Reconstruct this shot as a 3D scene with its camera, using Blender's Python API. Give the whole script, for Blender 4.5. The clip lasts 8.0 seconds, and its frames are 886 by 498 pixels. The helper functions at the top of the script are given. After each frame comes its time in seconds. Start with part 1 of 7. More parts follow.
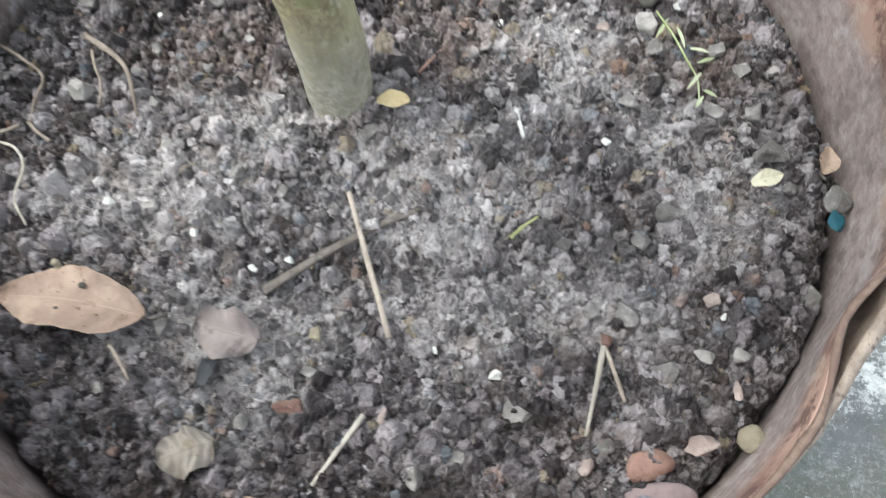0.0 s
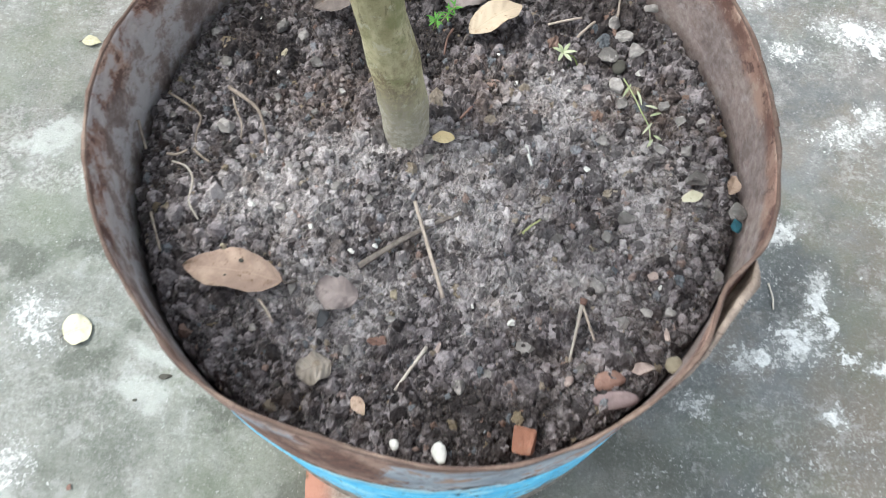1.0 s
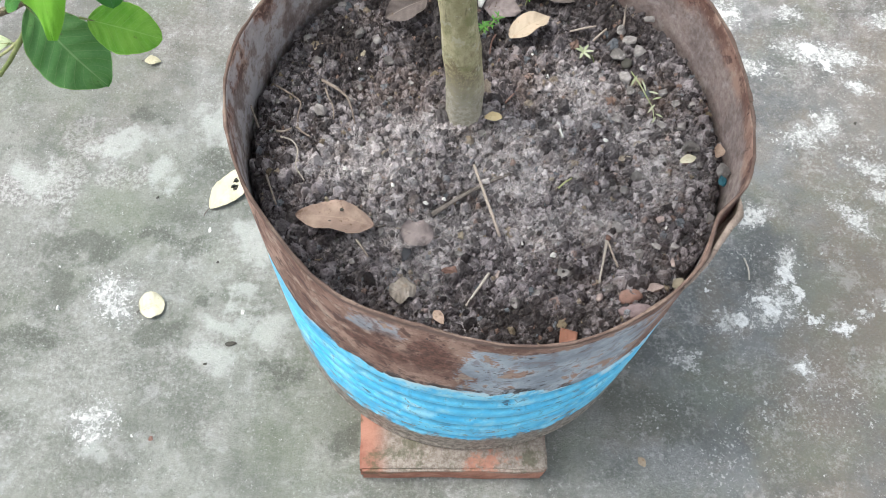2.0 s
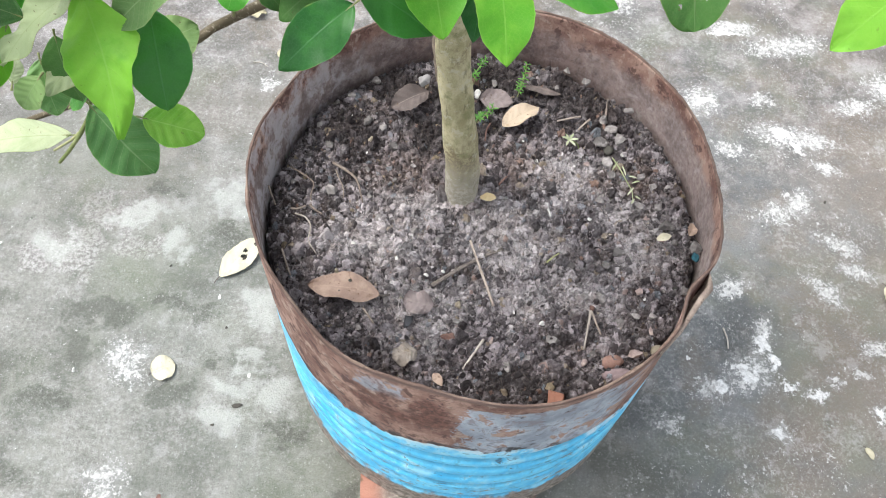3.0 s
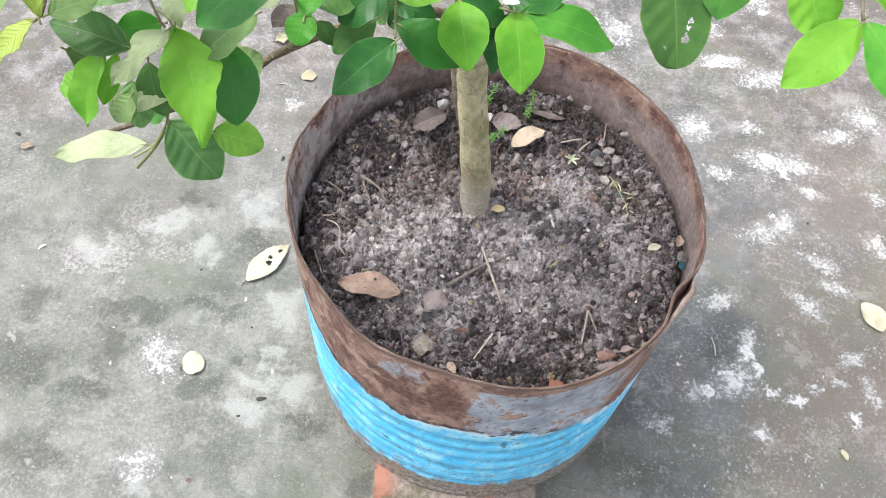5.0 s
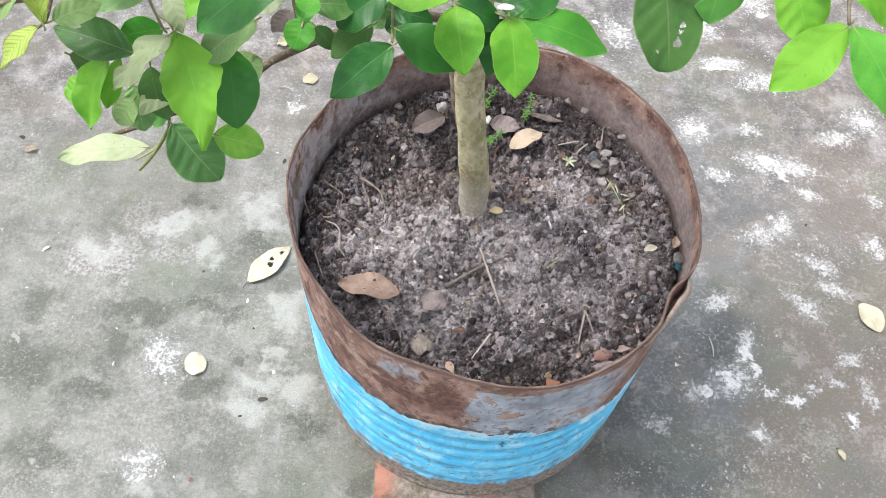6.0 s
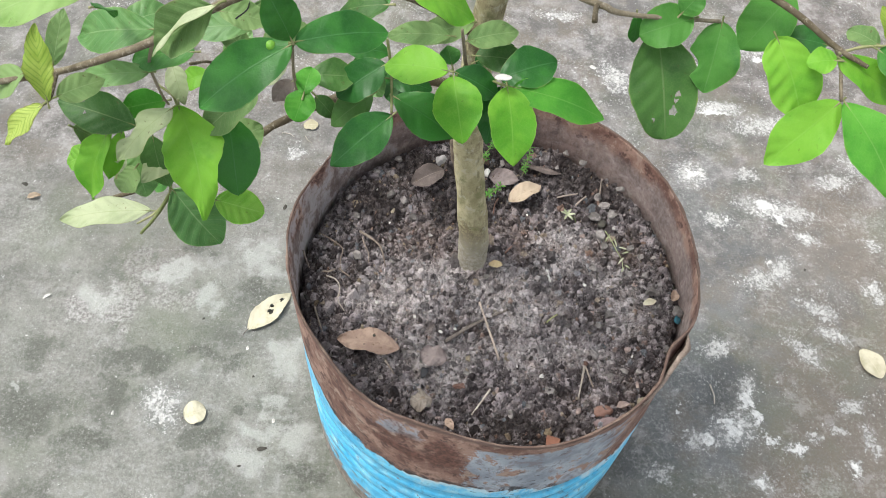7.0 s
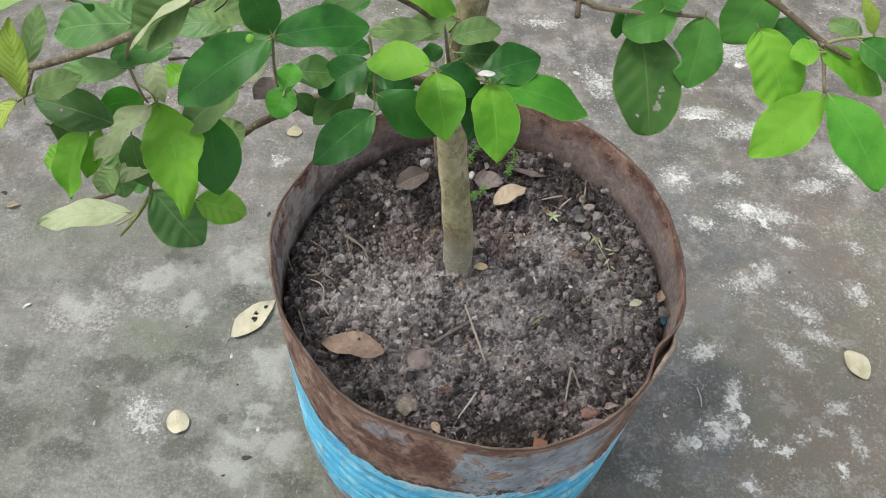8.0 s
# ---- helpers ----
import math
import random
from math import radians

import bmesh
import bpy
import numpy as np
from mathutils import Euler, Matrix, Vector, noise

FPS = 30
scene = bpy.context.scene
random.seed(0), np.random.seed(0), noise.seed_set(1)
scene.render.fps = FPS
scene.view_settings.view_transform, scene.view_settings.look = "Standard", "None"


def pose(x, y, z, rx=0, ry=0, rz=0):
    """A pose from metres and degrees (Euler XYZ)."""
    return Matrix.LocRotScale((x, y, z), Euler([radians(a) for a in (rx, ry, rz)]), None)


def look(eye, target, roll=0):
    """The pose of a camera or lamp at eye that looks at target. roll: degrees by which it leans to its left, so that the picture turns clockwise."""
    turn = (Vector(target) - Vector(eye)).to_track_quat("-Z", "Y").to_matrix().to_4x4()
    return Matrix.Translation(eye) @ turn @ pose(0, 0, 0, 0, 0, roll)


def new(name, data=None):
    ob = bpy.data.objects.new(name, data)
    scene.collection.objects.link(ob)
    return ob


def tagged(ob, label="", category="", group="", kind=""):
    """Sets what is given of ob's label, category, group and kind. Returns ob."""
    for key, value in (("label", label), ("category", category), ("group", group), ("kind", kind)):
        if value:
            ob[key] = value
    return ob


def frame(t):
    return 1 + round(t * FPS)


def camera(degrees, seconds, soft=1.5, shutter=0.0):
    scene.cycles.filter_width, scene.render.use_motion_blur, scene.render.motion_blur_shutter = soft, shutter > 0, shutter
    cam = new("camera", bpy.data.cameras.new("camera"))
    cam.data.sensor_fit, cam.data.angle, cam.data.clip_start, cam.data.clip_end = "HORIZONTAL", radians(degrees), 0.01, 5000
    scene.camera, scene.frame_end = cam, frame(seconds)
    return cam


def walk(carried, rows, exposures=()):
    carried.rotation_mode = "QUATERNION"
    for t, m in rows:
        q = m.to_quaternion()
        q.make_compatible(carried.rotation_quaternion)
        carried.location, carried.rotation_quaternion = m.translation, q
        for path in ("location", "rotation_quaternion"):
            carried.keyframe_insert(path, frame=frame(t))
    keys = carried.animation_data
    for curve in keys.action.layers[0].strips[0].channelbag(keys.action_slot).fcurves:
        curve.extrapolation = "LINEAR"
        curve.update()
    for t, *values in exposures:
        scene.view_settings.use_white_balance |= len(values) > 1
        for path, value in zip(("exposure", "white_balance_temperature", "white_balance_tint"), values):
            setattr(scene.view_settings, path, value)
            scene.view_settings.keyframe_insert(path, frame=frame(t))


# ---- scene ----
cam = camera(57.0, 8.0, soft=0.65, shutter=0.3)
PATH = [
    (0, (0.0598, -0.2660, 0.9306), (0.0202, 0.1261, 0.0116), -3.22),
    (0.5, (0.0265, -0.2760, 1.0170), (-0.0073, 0.1286, 0.1031), -2.05),
    (1, (0.0279, -0.3519, 1.1582), (0.0048, 0.0151, 0.2282), -0.29),
    (1.2, (0.0073, -0.3941, 1.1991), (-0.0199, -0.0206, 0.2719), -0.48),
    (2.3, (-0.0595, -0.5444, 1.3344), (-0.0420, -0.1106, 0.4335), 4.12),
    (2.5, (-0.0535, -0.5522, 1.3548), (-0.0386, -0.1028, 0.4615), 3.96),
    (3, (-0.0644, -0.5580, 1.3862), (-0.0498, -0.0696, 0.5137), 4.32),
    (3.5, (-0.0716, -0.5709, 1.3969), (-0.0572, -0.0747, 0.5288), 4.61),
    (4, (-0.0823, -0.5958, 1.4304), (-0.0697, -0.0954, 0.5647), 4.80),
    (4.5, (-0.0850, -0.6247, 1.4637), (-0.0713, -0.1173, 0.6020), 5.30),
    (6, (-0.0783, -0.6505, 1.4946), (-0.0698, -0.1362, 0.6370), 4.73),
    (6.5, (-0.0746, -0.6316, 1.4861), (-0.0651, -0.1151, 0.6299), 4.52),
    (7, (-0.0791, -0.6232, 1.5169), (-0.0738, -0.0779, 0.6786), 4.28),
    (7.5, (-0.0831, -0.6335, 1.5143), (-0.0732, -0.0787, 0.6824), 4.43),
    (8, (-0.0767, -0.6294, 1.5034), (-0.0551, -0.0717, 0.6736), 5.16),
]
EXPOSURES = [(0.0, 1.74, 6200, 1), (0.5, 1.78, 6220, 2), (1.0, 1.56, 6250, 3), (2.5, 1.39, 6420, 7), (3.0, 1.48, 6420, 8), (3.6, 1.47, 6430, 9), (4.5, 1.5, 6440, 10), (6.0, 1.45, 6440, 10), (7.0, 1.18, 6600, 7), (8.0, 0.78, 6700, 6)]
walk(cam, [(t, look(eye, target, roll)) for t, eye, target, roll in PATH], EXPOSURES)

# ---- world, sun ----
world = bpy.data.worlds.new("world")
scene.world = world
world.use_nodes = True
wn, wl = world.node_tree.nodes, world.node_tree.links
sky = wn.new("ShaderNodeTexSky")
sky.sky_type, sky.sun_disc = "NISHITA", False
SUN_ELEVATION, SUN_TURN = radians(62), radians(-80)
sky.sun_elevation, sky.sun_rotation = SUN_ELEVATION, SUN_TURN
sky.air_density, sky.dust_density, sky.ozone_density = 1.0, 3.0, 1.0
wn["Background"].inputs["Strength"].default_value = 0.15
veil = wn.new("ShaderNodeHueSaturation")
veil.inputs["Saturation"].default_value = 0.3
wl.new(sky.outputs["Color"], veil.inputs["Color"])
wl.new(veil.outputs["Color"], wn["Background"].inputs["Color"])
sun = new("sun", bpy.data.lights.new("sun", "SUN"))
sun.data.energy, sun.data.angle, sun.data.color = 0.95, radians(13), (1.0, 0.98, 0.95)
toward_sun = Vector((math.sin(SUN_TURN) * math.cos(SUN_ELEVATION), math.cos(SUN_TURN) * math.cos(SUN_ELEVATION), math.sin(SUN_ELEVATION)))
sun.matrix_world = look(toward_sun * 30, (0, 0, 0))


# ---- materials ----
class Mat:
    """A node material with short ways to add nodes."""

    def __init__(self, name, rough=0.8, spec=0.3):
        self.m = bpy.data.materials.new(name)
        self.m.use_nodes = True
        self.t = self.m.node_tree
        self.b = self.t.nodes["Principled BSDF"]
        self.b.inputs["Roughness"].default_value = rough
        self.b.inputs["Specular IOR Level"].default_value = spec
        self.co = self.add("ShaderNodeTexCoord").outputs["Object"]

    def add(self, kind):
        return self.t.nodes.new(kind)

    def put(self, socket, value):
        if isinstance(value, bpy.types.NodeSocket):
            self.t.links.new(value, socket)
        elif isinstance(value, tuple) and len(value) == 3 and socket.type == "RGBA":
            socket.default_value = (*value, 1)
        else:
            socket.default_value = value

    def noise(self, scale, detail=5.0, rough=0.6, co=None, stretch=None, shift=None, distort=0.0):
        n = self.add("ShaderNodeTexNoise")
        co = co or self.co
        if stretch or shift:
            mp = self.add("ShaderNodeMapping")
            self.put(mp.inputs["Vector"], co)
            if stretch:
                mp.inputs["Scale"].default_value = stretch
            if shift:
                mp.inputs["Location"].default_value = shift
            co = mp.outputs[0]
        self.put(n.inputs["Vector"], co)
        for k, v in (("Scale", scale), ("Detail", detail), ("Roughness", rough), ("Distortion", distort)):
            n.inputs[k].default_value = v
        return n.outputs["Fac"]

    def cells(self, scale, feature="F1", out="Distance", co=None):
        n = self.add("ShaderNodeTexVoronoi")
        n.feature = feature
        self.put(n.inputs["Vector"], co or self.co)
        n.inputs["Scale"].default_value = scale
        return n.outputs[out]

    def ramp(self, value, lo, hi, a=0.0, b=1.0):
        n = self.add("ShaderNodeMapRange")
        n.interpolation_type = "SMOOTHSTEP"
        self.put(n.inputs[0], value)
        for i, v in enumerate((lo, hi, a, b)):
            n.inputs[i + 1].default_value = v
        return n.outputs[0]

    def math(self, op, a, b=0.0, c=0.0):
        n = self.add("ShaderNodeMath")
        n.operation = op
        for i, v in enumerate((a, b, c)):
            self.put(n.inputs[i], v)
        return n.outputs[0]

    def mix(self, fac, a, b, mode="MIX"):
        n = self.add("ShaderNodeMix")
        n.data_type, n.blend_type = "RGBA", mode
        self.put(n.inputs[0], fac)
        self.put(n.inputs[6], a)
        self.put(n.inputs[7], b)
        return n.outputs[2]

    def xyz(self, co=None):
        n = self.add("ShaderNodeSeparateXYZ")
        self.put(n.inputs[0], co or self.co)
        return n.outputs

    def color(self, c):
        self.put(self.b.inputs["Base Color"], c)
        return self

    def roughness(self, r):
        self.put(self.b.inputs["Roughness"], r)
        return self

    def bump(self, height, strength=0.5, distance=0.002):
        n = self.add("ShaderNodeBump")
        self.put(n.inputs["Height"], height)
        n.inputs["Strength"].default_value, n.inputs["Distance"].default_value = strength, distance
        self.put(self.b.inputs["Normal"], n.outputs[0])
        return self


def blobs(k, x, y, places):
    """How near a place is to the nearest of some oval spots: 1 in the middle, 0 outside."""
    best = None
    for sx, sy, rx, ry, turn in places:
        cs, sn = math.cos(radians(turn)), math.sin(radians(turn))
        dx, dy = k.math("SUBTRACT", x, sx), k.math("SUBTRACT", y, sy)
        u = k.math("DIVIDE", k.math("ADD", k.math("MULTIPLY", dx, cs), k.math("MULTIPLY", dy, sn)), rx)
        v = k.math("DIVIDE", k.math("SUBTRACT", k.math("MULTIPLY", dy, cs), k.math("MULTIPLY", dx, sn)), ry)
        d = k.math("SQRT", k.math("ADD", k.math("MULTIPLY", u, u), k.math("MULTIPLY", v, v)))
        s = k.ramp(d, 1.5, 0.0)
        best = s if best is None else k.math("MAXIMUM", best, s)
    return best


def concrete_material():
    k = Mat("weathered_concrete", 0.85, 0.3)
    x, y, _ = k.xyz()
    # ragged outlines for all the spots
    wx = k.math("ADD", x, k.math("MULTIPLY", k.math("SUBTRACT", k.noise(11, 6, 0.65), 0.5), 0.2))
    wy = k.math("ADD", y, k.math("MULTIPLY", k.math("SUBTRACT", k.noise(11, 6, 0.65, shift=(5, 7, 3)), 0.5), 0.2))
    fx = k.math("ADD", x, k.math("MULTIPLY", k.math("SUBTRACT", k.noise(38, 7, 0.7), 0.5), 0.09))
    fy = k.math("ADD", y, k.math("MULTIPLY", k.math("SUBTRACT", k.noise(38, 7, 0.7, shift=(5, 7, 3)), 0.5), 0.09))
    broad = k.noise(2.3, 4, 0.55)
    fine = k.noise(210, 6, 0.75)
    grain = k.noise(120, 9, 0.8, shift=(1, 9, 0))
    wide = k.noise(13, 7, 0.7, shift=(4, 4, 0))
    # paler and dustier on one side, damp and browner on the other; further off all mixed in patches
    away = k.ramp(k.math("SQRT", k.math("ADD", k.math("MULTIPLY", x, x), k.math("MULTIPLY", y, y))), 1.1, 2.4)
    sway = k.math("MULTIPLY", k.math("SUBTRACT", broad, 0.5), 0.9)

    def region(value, lo, hi, seed):
        near = k.ramp(k.math("ADD", value, sway), lo, hi)
        far = k.ramp(k.noise(0.55, 7, 0.62, shift=(seed, 3, 1), distort=0.6), 0.42, 0.6)
        return k.math("ADD", k.math("MULTIPLY", near, k.math("SUBTRACT", 1.0, away)), k.math("MULTIPLY", far, away))

    side = region(x, 0.0, 0.5, 11)
    back = region(y, 0.15, 0.8, 23)
    brown = k.math("MULTIPLY", region(k.math("ADD", x, k.math("MULTIPLY", k.math("SUBTRACT", wide, 0.5), 0.8)), 0.42, 0.9, 37), 0.8)
    blotch = k.noise(19, 8, 0.72, shift=(2, 8, 1))
    pale = k.mix(k.ramp(k.noise(5.5, 10, 0.74), 0.36, 0.62), (0.118, 0.123, 0.104), (0.25, 0.251, 0.225))
    pale = k.mix(k.ramp(blotch, 0.52, 0.64, 0, 0.5), pale, (0.34, 0.342, 0.325))
    pale = k.mix(k.ramp(blotch, 0.46, 0.36, 0, 0.55), pale, (0.115, 0.122, 0.1))
    flaky = k.math("MULTIPLY", k.ramp(k.noise(2.4, 6, 0.66, shift=(1, 5, 9)), 0.46, 0.58), k.ramp(blotch, 0.36, 0.56, 0.35, 0.85))
    pale = k.mix(k.math("MULTIPLY", flaky, 0.38), pale, k.mix(k.ramp(grain, 0.4, 0.6), (0.165, 0.155, 0.145), (0.42, 0.4, 0.382)))
    scaled = k.ramp(k.math("ADD", blobs(k, wx, wy, FLAKY), k.math("MULTIPLY", k.math("SUBTRACT", blotch, 0.5), 1.6)), 0.25, 0.7)
    pale = k.mix(k.math("MULTIPLY", scaled, 0.6), pale, k.mix(k.ramp(grain, 0.42, 0.58), (0.17, 0.158, 0.15), (0.47, 0.45, 0.435)))
    grey = k.mix(k.ramp(k.noise(6.0, 7, 0.65, shift=(3, 1, 0)), 0.38, 0.64), (0.1, 0.105, 0.107), (0.19, 0.193, 0.192))
    grey = k.mix(k.ramp(blotch, 0.47, 0.38, 0, 0.4), grey, (0.09, 0.094, 0.092))
    c = k.mix(side, pale, k.mix(brown, grey, (0.188, 0.154, 0.122)))
    c = k.mix(k.math("MULTIPLY", back, 0.75), c, k.mix(k.ramp(wide, 0.42, 0.58), (0.105, 0.093, 0.09), (0.255, 0.234, 0.228)))
    stain = k.math("MULTIPLY", k.ramp(k.noise(7.5, 7, 0.68, shift=(2, 9, 5)), 0.47, 0.6), k.math("MAXIMUM", side, back))
    c = k.mix(k.math("MULTIPLY", stain, 0.5), c, (0.185, 0.155, 0.122))
    soot = k.math("MULTIPLY", k.ramp(k.noise(9.5, 7, 0.68, shift=(12, 3, 5)), 0.52, 0.64), k.math("MAXIMUM", side, back))
    c = k.mix(k.math("MULTIPLY", soot, 0.5), c, (0.085, 0.088, 0.08))
    # algae, damp spots, and the drum's shade to its right painted dark
    alga = k.math("MULTIPLY", k.ramp(k.noise(3.1, 7, 0.65, shift=(7, 2, 0)), 0.48, 0.66), 0.55)
    c = k.mix(alga, c, (0.15, 0.165, 0.118))
    damp_dark = k.ramp(k.math("ADD", blobs(k, wx, wy, DAMP_AND_SHADE), k.math("MULTIPLY", k.math("SUBTRACT", wide, 0.5), 0.8)), 0.15, 0.8)
    c = k.mix(k.math("MULTIPLY", damp_dark, 0.75), c, (0.088, 0.092, 0.075))
    # soft-edged paler spots
    pale_spots = k.ramp(k.math("ADD", blobs(k, wx, wy, PALE_SPOTS), k.math("MULTIPLY", k.math("SUBTRACT", wide, 0.5), 1.2)), 0.3, 1.0)
    c = k.mix(k.math("MULTIPLY", pale_spots, 0.6), c, (0.44, 0.445, 0.42))
    # grit, pits and fine cracks of the surface
    c = k.mix(k.ramp(fine, 0.48, 0.7, 0.0, 0.22), c, (0.36, 0.36, 0.35))
    c = k.mix(k.ramp(fine, 0.42, 0.28, 0.0, 0.4), c, (0.07, 0.07, 0.065))
    gravel = k.cells(150)
    c = k.mix(k.math("MULTIPLY", k.ramp(gravel, 0.35, 0.12), k.ramp(k.noise(28, 5, 0.7, shift=(1, 1, 6)), 0.45, 0.62, 0.0, 0.4)), c, (0.4, 0.395, 0.38))
    c = k.mix(k.ramp(k.noise(85, 5, 0.7, shift=(2, 5, 0)), 0.6, 0.7, 0.0, 0.5), c, (0.08, 0.08, 0.072))
    worn = k.math("MULTIPLY", k.ramp(k.noise(4.2, 6, 0.65, shift=(9, 0, 2)), 0.4, 0.6), k.ramp(grain, 0.49, 0.6))
    c = k.mix(k.math("MULTIPLY", worn, k.ramp(side, 0.0, 1.0, 0.25, 0.3)), c, (0.47, 0.465, 0.45))
    # lime and worn-through spots
    crumbs = k.math("ADD", k.math("MULTIPLY", grain, 0.55), k.math("MULTIPLY", k.noise(32, 8, 0.75, shift=(3, 2, 8)), 0.45))
    lime = k.ramp(k.math("ADD", k.math("MULTIPLY", crumbs, 0.6), k.math("ADD", k.math("MULTIPLY", wide, 0.45), k.math("MULTIPLY", k.math("MAXIMUM", side, back), 0.06))), 0.592, 0.665)
    c = k.mix(k.math("MULTIPLY", lime, 0.38), c, (0.42, 0.41, 0.395))
    warp = k.add("ShaderNodeCombineXYZ")
    k.put(warp.inputs[0], k.math("ADD", x, k.math("MULTIPLY", k.math("SUBTRACT", k.noise(160, 4, 0.7), 0.5), 0.016)))
    k.put(warp.inputs[1], k.math("ADD", y, k.math("MULTIPLY", k.math("SUBTRACT", k.noise(160, 4, 0.7, shift=(5, 7, 3)), 0.5), 0.016)))
    # lime splashes: solid in the middle, breaking up into specks
    limy = blobs(k, fx, fy, LIME_FRONT + LIME_BACK)
    patchy = k.math("ADD", limy, k.math("MULTIPLY", k.math("SUBTRACT", crumbs, 0.5), 2.4))
    core = k.ramp(k.math("ADD", blobs(k, fx, fy, CORES), k.math("MULTIPLY", k.math("SUBTRACT", crumbs, 0.5), 1.3)), 0.3, 0.62)
    # single flakes and swarms of them
    swarm = k.math("ADD", k.math("MULTIPLY", k.noise(4.5, 6, 0.7, shift=(6, 1, 4)), 0.7), k.math("MULTIPLY", k.math("MAXIMUM", side, back), 0.12))
    swarm = k.ramp(swarm, 0.43, 0.6, 0.0, 0.3)
    dense = k.math("MAXIMUM", k.math("MULTIPLY", patchy, 0.62), swarm)
    film = k.ramp(k.math("ADD", limy, k.math("MULTIPLY", k.math("SUBTRACT", crumbs, 0.5), 1.5)), 0.1, 0.9, 0.0, 0.4)
    c = k.mix(film, c, (0.4, 0.395, 0.385))
    spot = core
    for size, cut in ((72, 0.1), (150, 0.06), (290, 0.0)):
        some = k.math("MULTIPLY", k.math("SUBTRACT", k.noise(size * 0.45, 2, 0.5, shift=(size, 1, 0)), 0.5), 1.0)
        gap = k.math("SUBTRACT", k.cells(size, co=warp.outputs[0]), k.math("ADD", k.math("SUBTRACT", dense, cut), some))
        spot = k.math("MAXIMUM", spot, k.ramp(gap, 0.04, -0.09, 0.0, 1.0))
    c = k.mix(k.math("MULTIPLY", spot, 0.9), c, k.mix(core, k.mix(k.ramp(grain, 0.38, 0.6), (0.36, 0.35, 0.336), (0.66, 0.65, 0.63)), k.mix(k.ramp(grain, 0.36, 0.58), (0.5, 0.49, 0.475), (0.84, 0.83, 0.81))))
    k.color(c)
    k.roughness(k.ramp(side, 0, 1, 0.9, 0.65))
    k.bump(k.math("ADD", k.math("MULTIPLY", fine, 0.6), k.math("ADD", k.math("MULTIPLY", crumbs, 1.3), k.math("ADD", k.math("ADD", k.math("MULTIPLY", blotch, 0.8), k.math("MULTIPLY", flaky, 0.25)), k.math("MULTIPLY", spot, 0.3)))), 0.9, 0.005)
    return k.m


def drum_material(inside=False):
    k = Mat("rusty_steel_inside" if inside else "blue_paint_on_rusty_steel", 0.7, 0.35)
    x, y, z = k.xyz()
    z = k.math("ADD", z, 0.0685)
    # unrolled round the wall, so that streaks run along it
    round_wall = k.add("ShaderNodeCombineXYZ")
    k.put(round_wall.inputs[0], k.math("MULTIPLY", k.math("ARCTAN2", x, y if inside else k.math("MULTIPLY", y, -1.0)), 0.285))
    k.put(round_wall.inputs[2], z)
    flat = round_wall.outputs[0]
    big = k.noise(11, 8, 0.7, co=flat)
    patch = k.noise(22, 7, 0.66, co=flat, stretch=(0.95, 1, 0.75), shift=(4, 1, 7))
    fine = k.noise(110, 7, 0.75, co=flat, stretch=(1, 1, 0.8))
    streak = k.noise(44, 7, 0.7, co=flat, stretch=(0.75, 1, 0.75), distort=0.5)
    fleck = k.noise(36, 7, 0.68, co=flat, stretch=(0.95, 1, 0.75), distort=0.3, shift=(6, 2, 4))
    rust = k.mix(k.ramp(big, 0.36, 0.62), (0.125, 0.066, 0.052), (0.265, 0.158, 0.125))
    rust = k.mix(k.ramp(patch, 0.5, 0.6, 0, 0.8), rust, (0.34, 0.222, 0.175))
    rust = k.mix(k.ramp(patch, 0.47, 0.38, 0, 0.7), rust, (0.105, 0.05, 0.038))
    rust = k.mix(k.ramp(fleck, 0.55, 0.62, 0, 0.75), rust, (0.36, 0.27, 0.22))
    rust = k.mix(k.ramp(fleck, 0.46, 0.4, 0, 0.85), rust, (0.075, 0.038, 0.032))
    rust = k.mix(k.ramp(streak, 0.56, 0.62, 0, 0.35), rust, (0.33, 0.22, 0.175))
    rust = k.mix(k.ramp(streak, 0.42, 0.36, 0, 0.45), rust, (0.06, 0.036, 0.032))
    rust = k.mix(k.ramp(fine, 0.56, 0.7, 0, 0.55), rust, (0.4, 0.3, 0.25))
    rust = k.mix(k.ramp(fine, 0.44, 0.32, 0, 0.7), rust, (0.05, 0.03, 0.026))
    if inside:
        # splashed with pale mud above the soil, bare rust towards the rim
        level = k.math("ADD", z, k.math("MULTIPLY", k.math("SUBTRACT", k.noise(7, 7, 0.68, co=flat, shift=(2, 2, 2)), 0.5), 0.08))
        level = k.math("ADD", level, k.math("MULTIPLY", k.math("SUBTRACT", patch, 0.5), 0.05))
        dust = k.math("MULTIPLY", k.ramp(level, 0.556, 0.532), k.ramp(k.math("ABSOLUTE", x), 0.24, 0.06, 0.7, 0.45))
        mud = k.mix(k.ramp(fine, 0.35, 0.65), (0.155, 0.128, 0.121), (0.3, 0.262, 0.252))
        mud = k.mix(k.ramp(streak, 0.52, 0.64, 0, 0.5), mud, (0.43, 0.405, 0.405))
        mud = k.mix(k.ramp(fleck, 0.46, 0.36, 0, 0.6), mud, (0.17, 0.13, 0.115))
        c = k.mix(dust, rust, mud)
        splash = k.ramp(k.math("SUBTRACT", k.math("MULTIPLY", patch, 0.45), x), 0.4, 0.47, 0, 0.6)
        c = k.mix(k.math("MULTIPLY", splash, k.ramp(fleck, 0.45, 0.55)), c, (0.44, 0.42, 0.43))
        k.color(c).roughness(0.85)
        k.bump(k.math("ADD", big, k.math("ADD", k.math("MULTIPLY", patch, 0.6), k.math("MULTIPLY", fine, 0.3))), 0.35, 0.002)
        return k.m
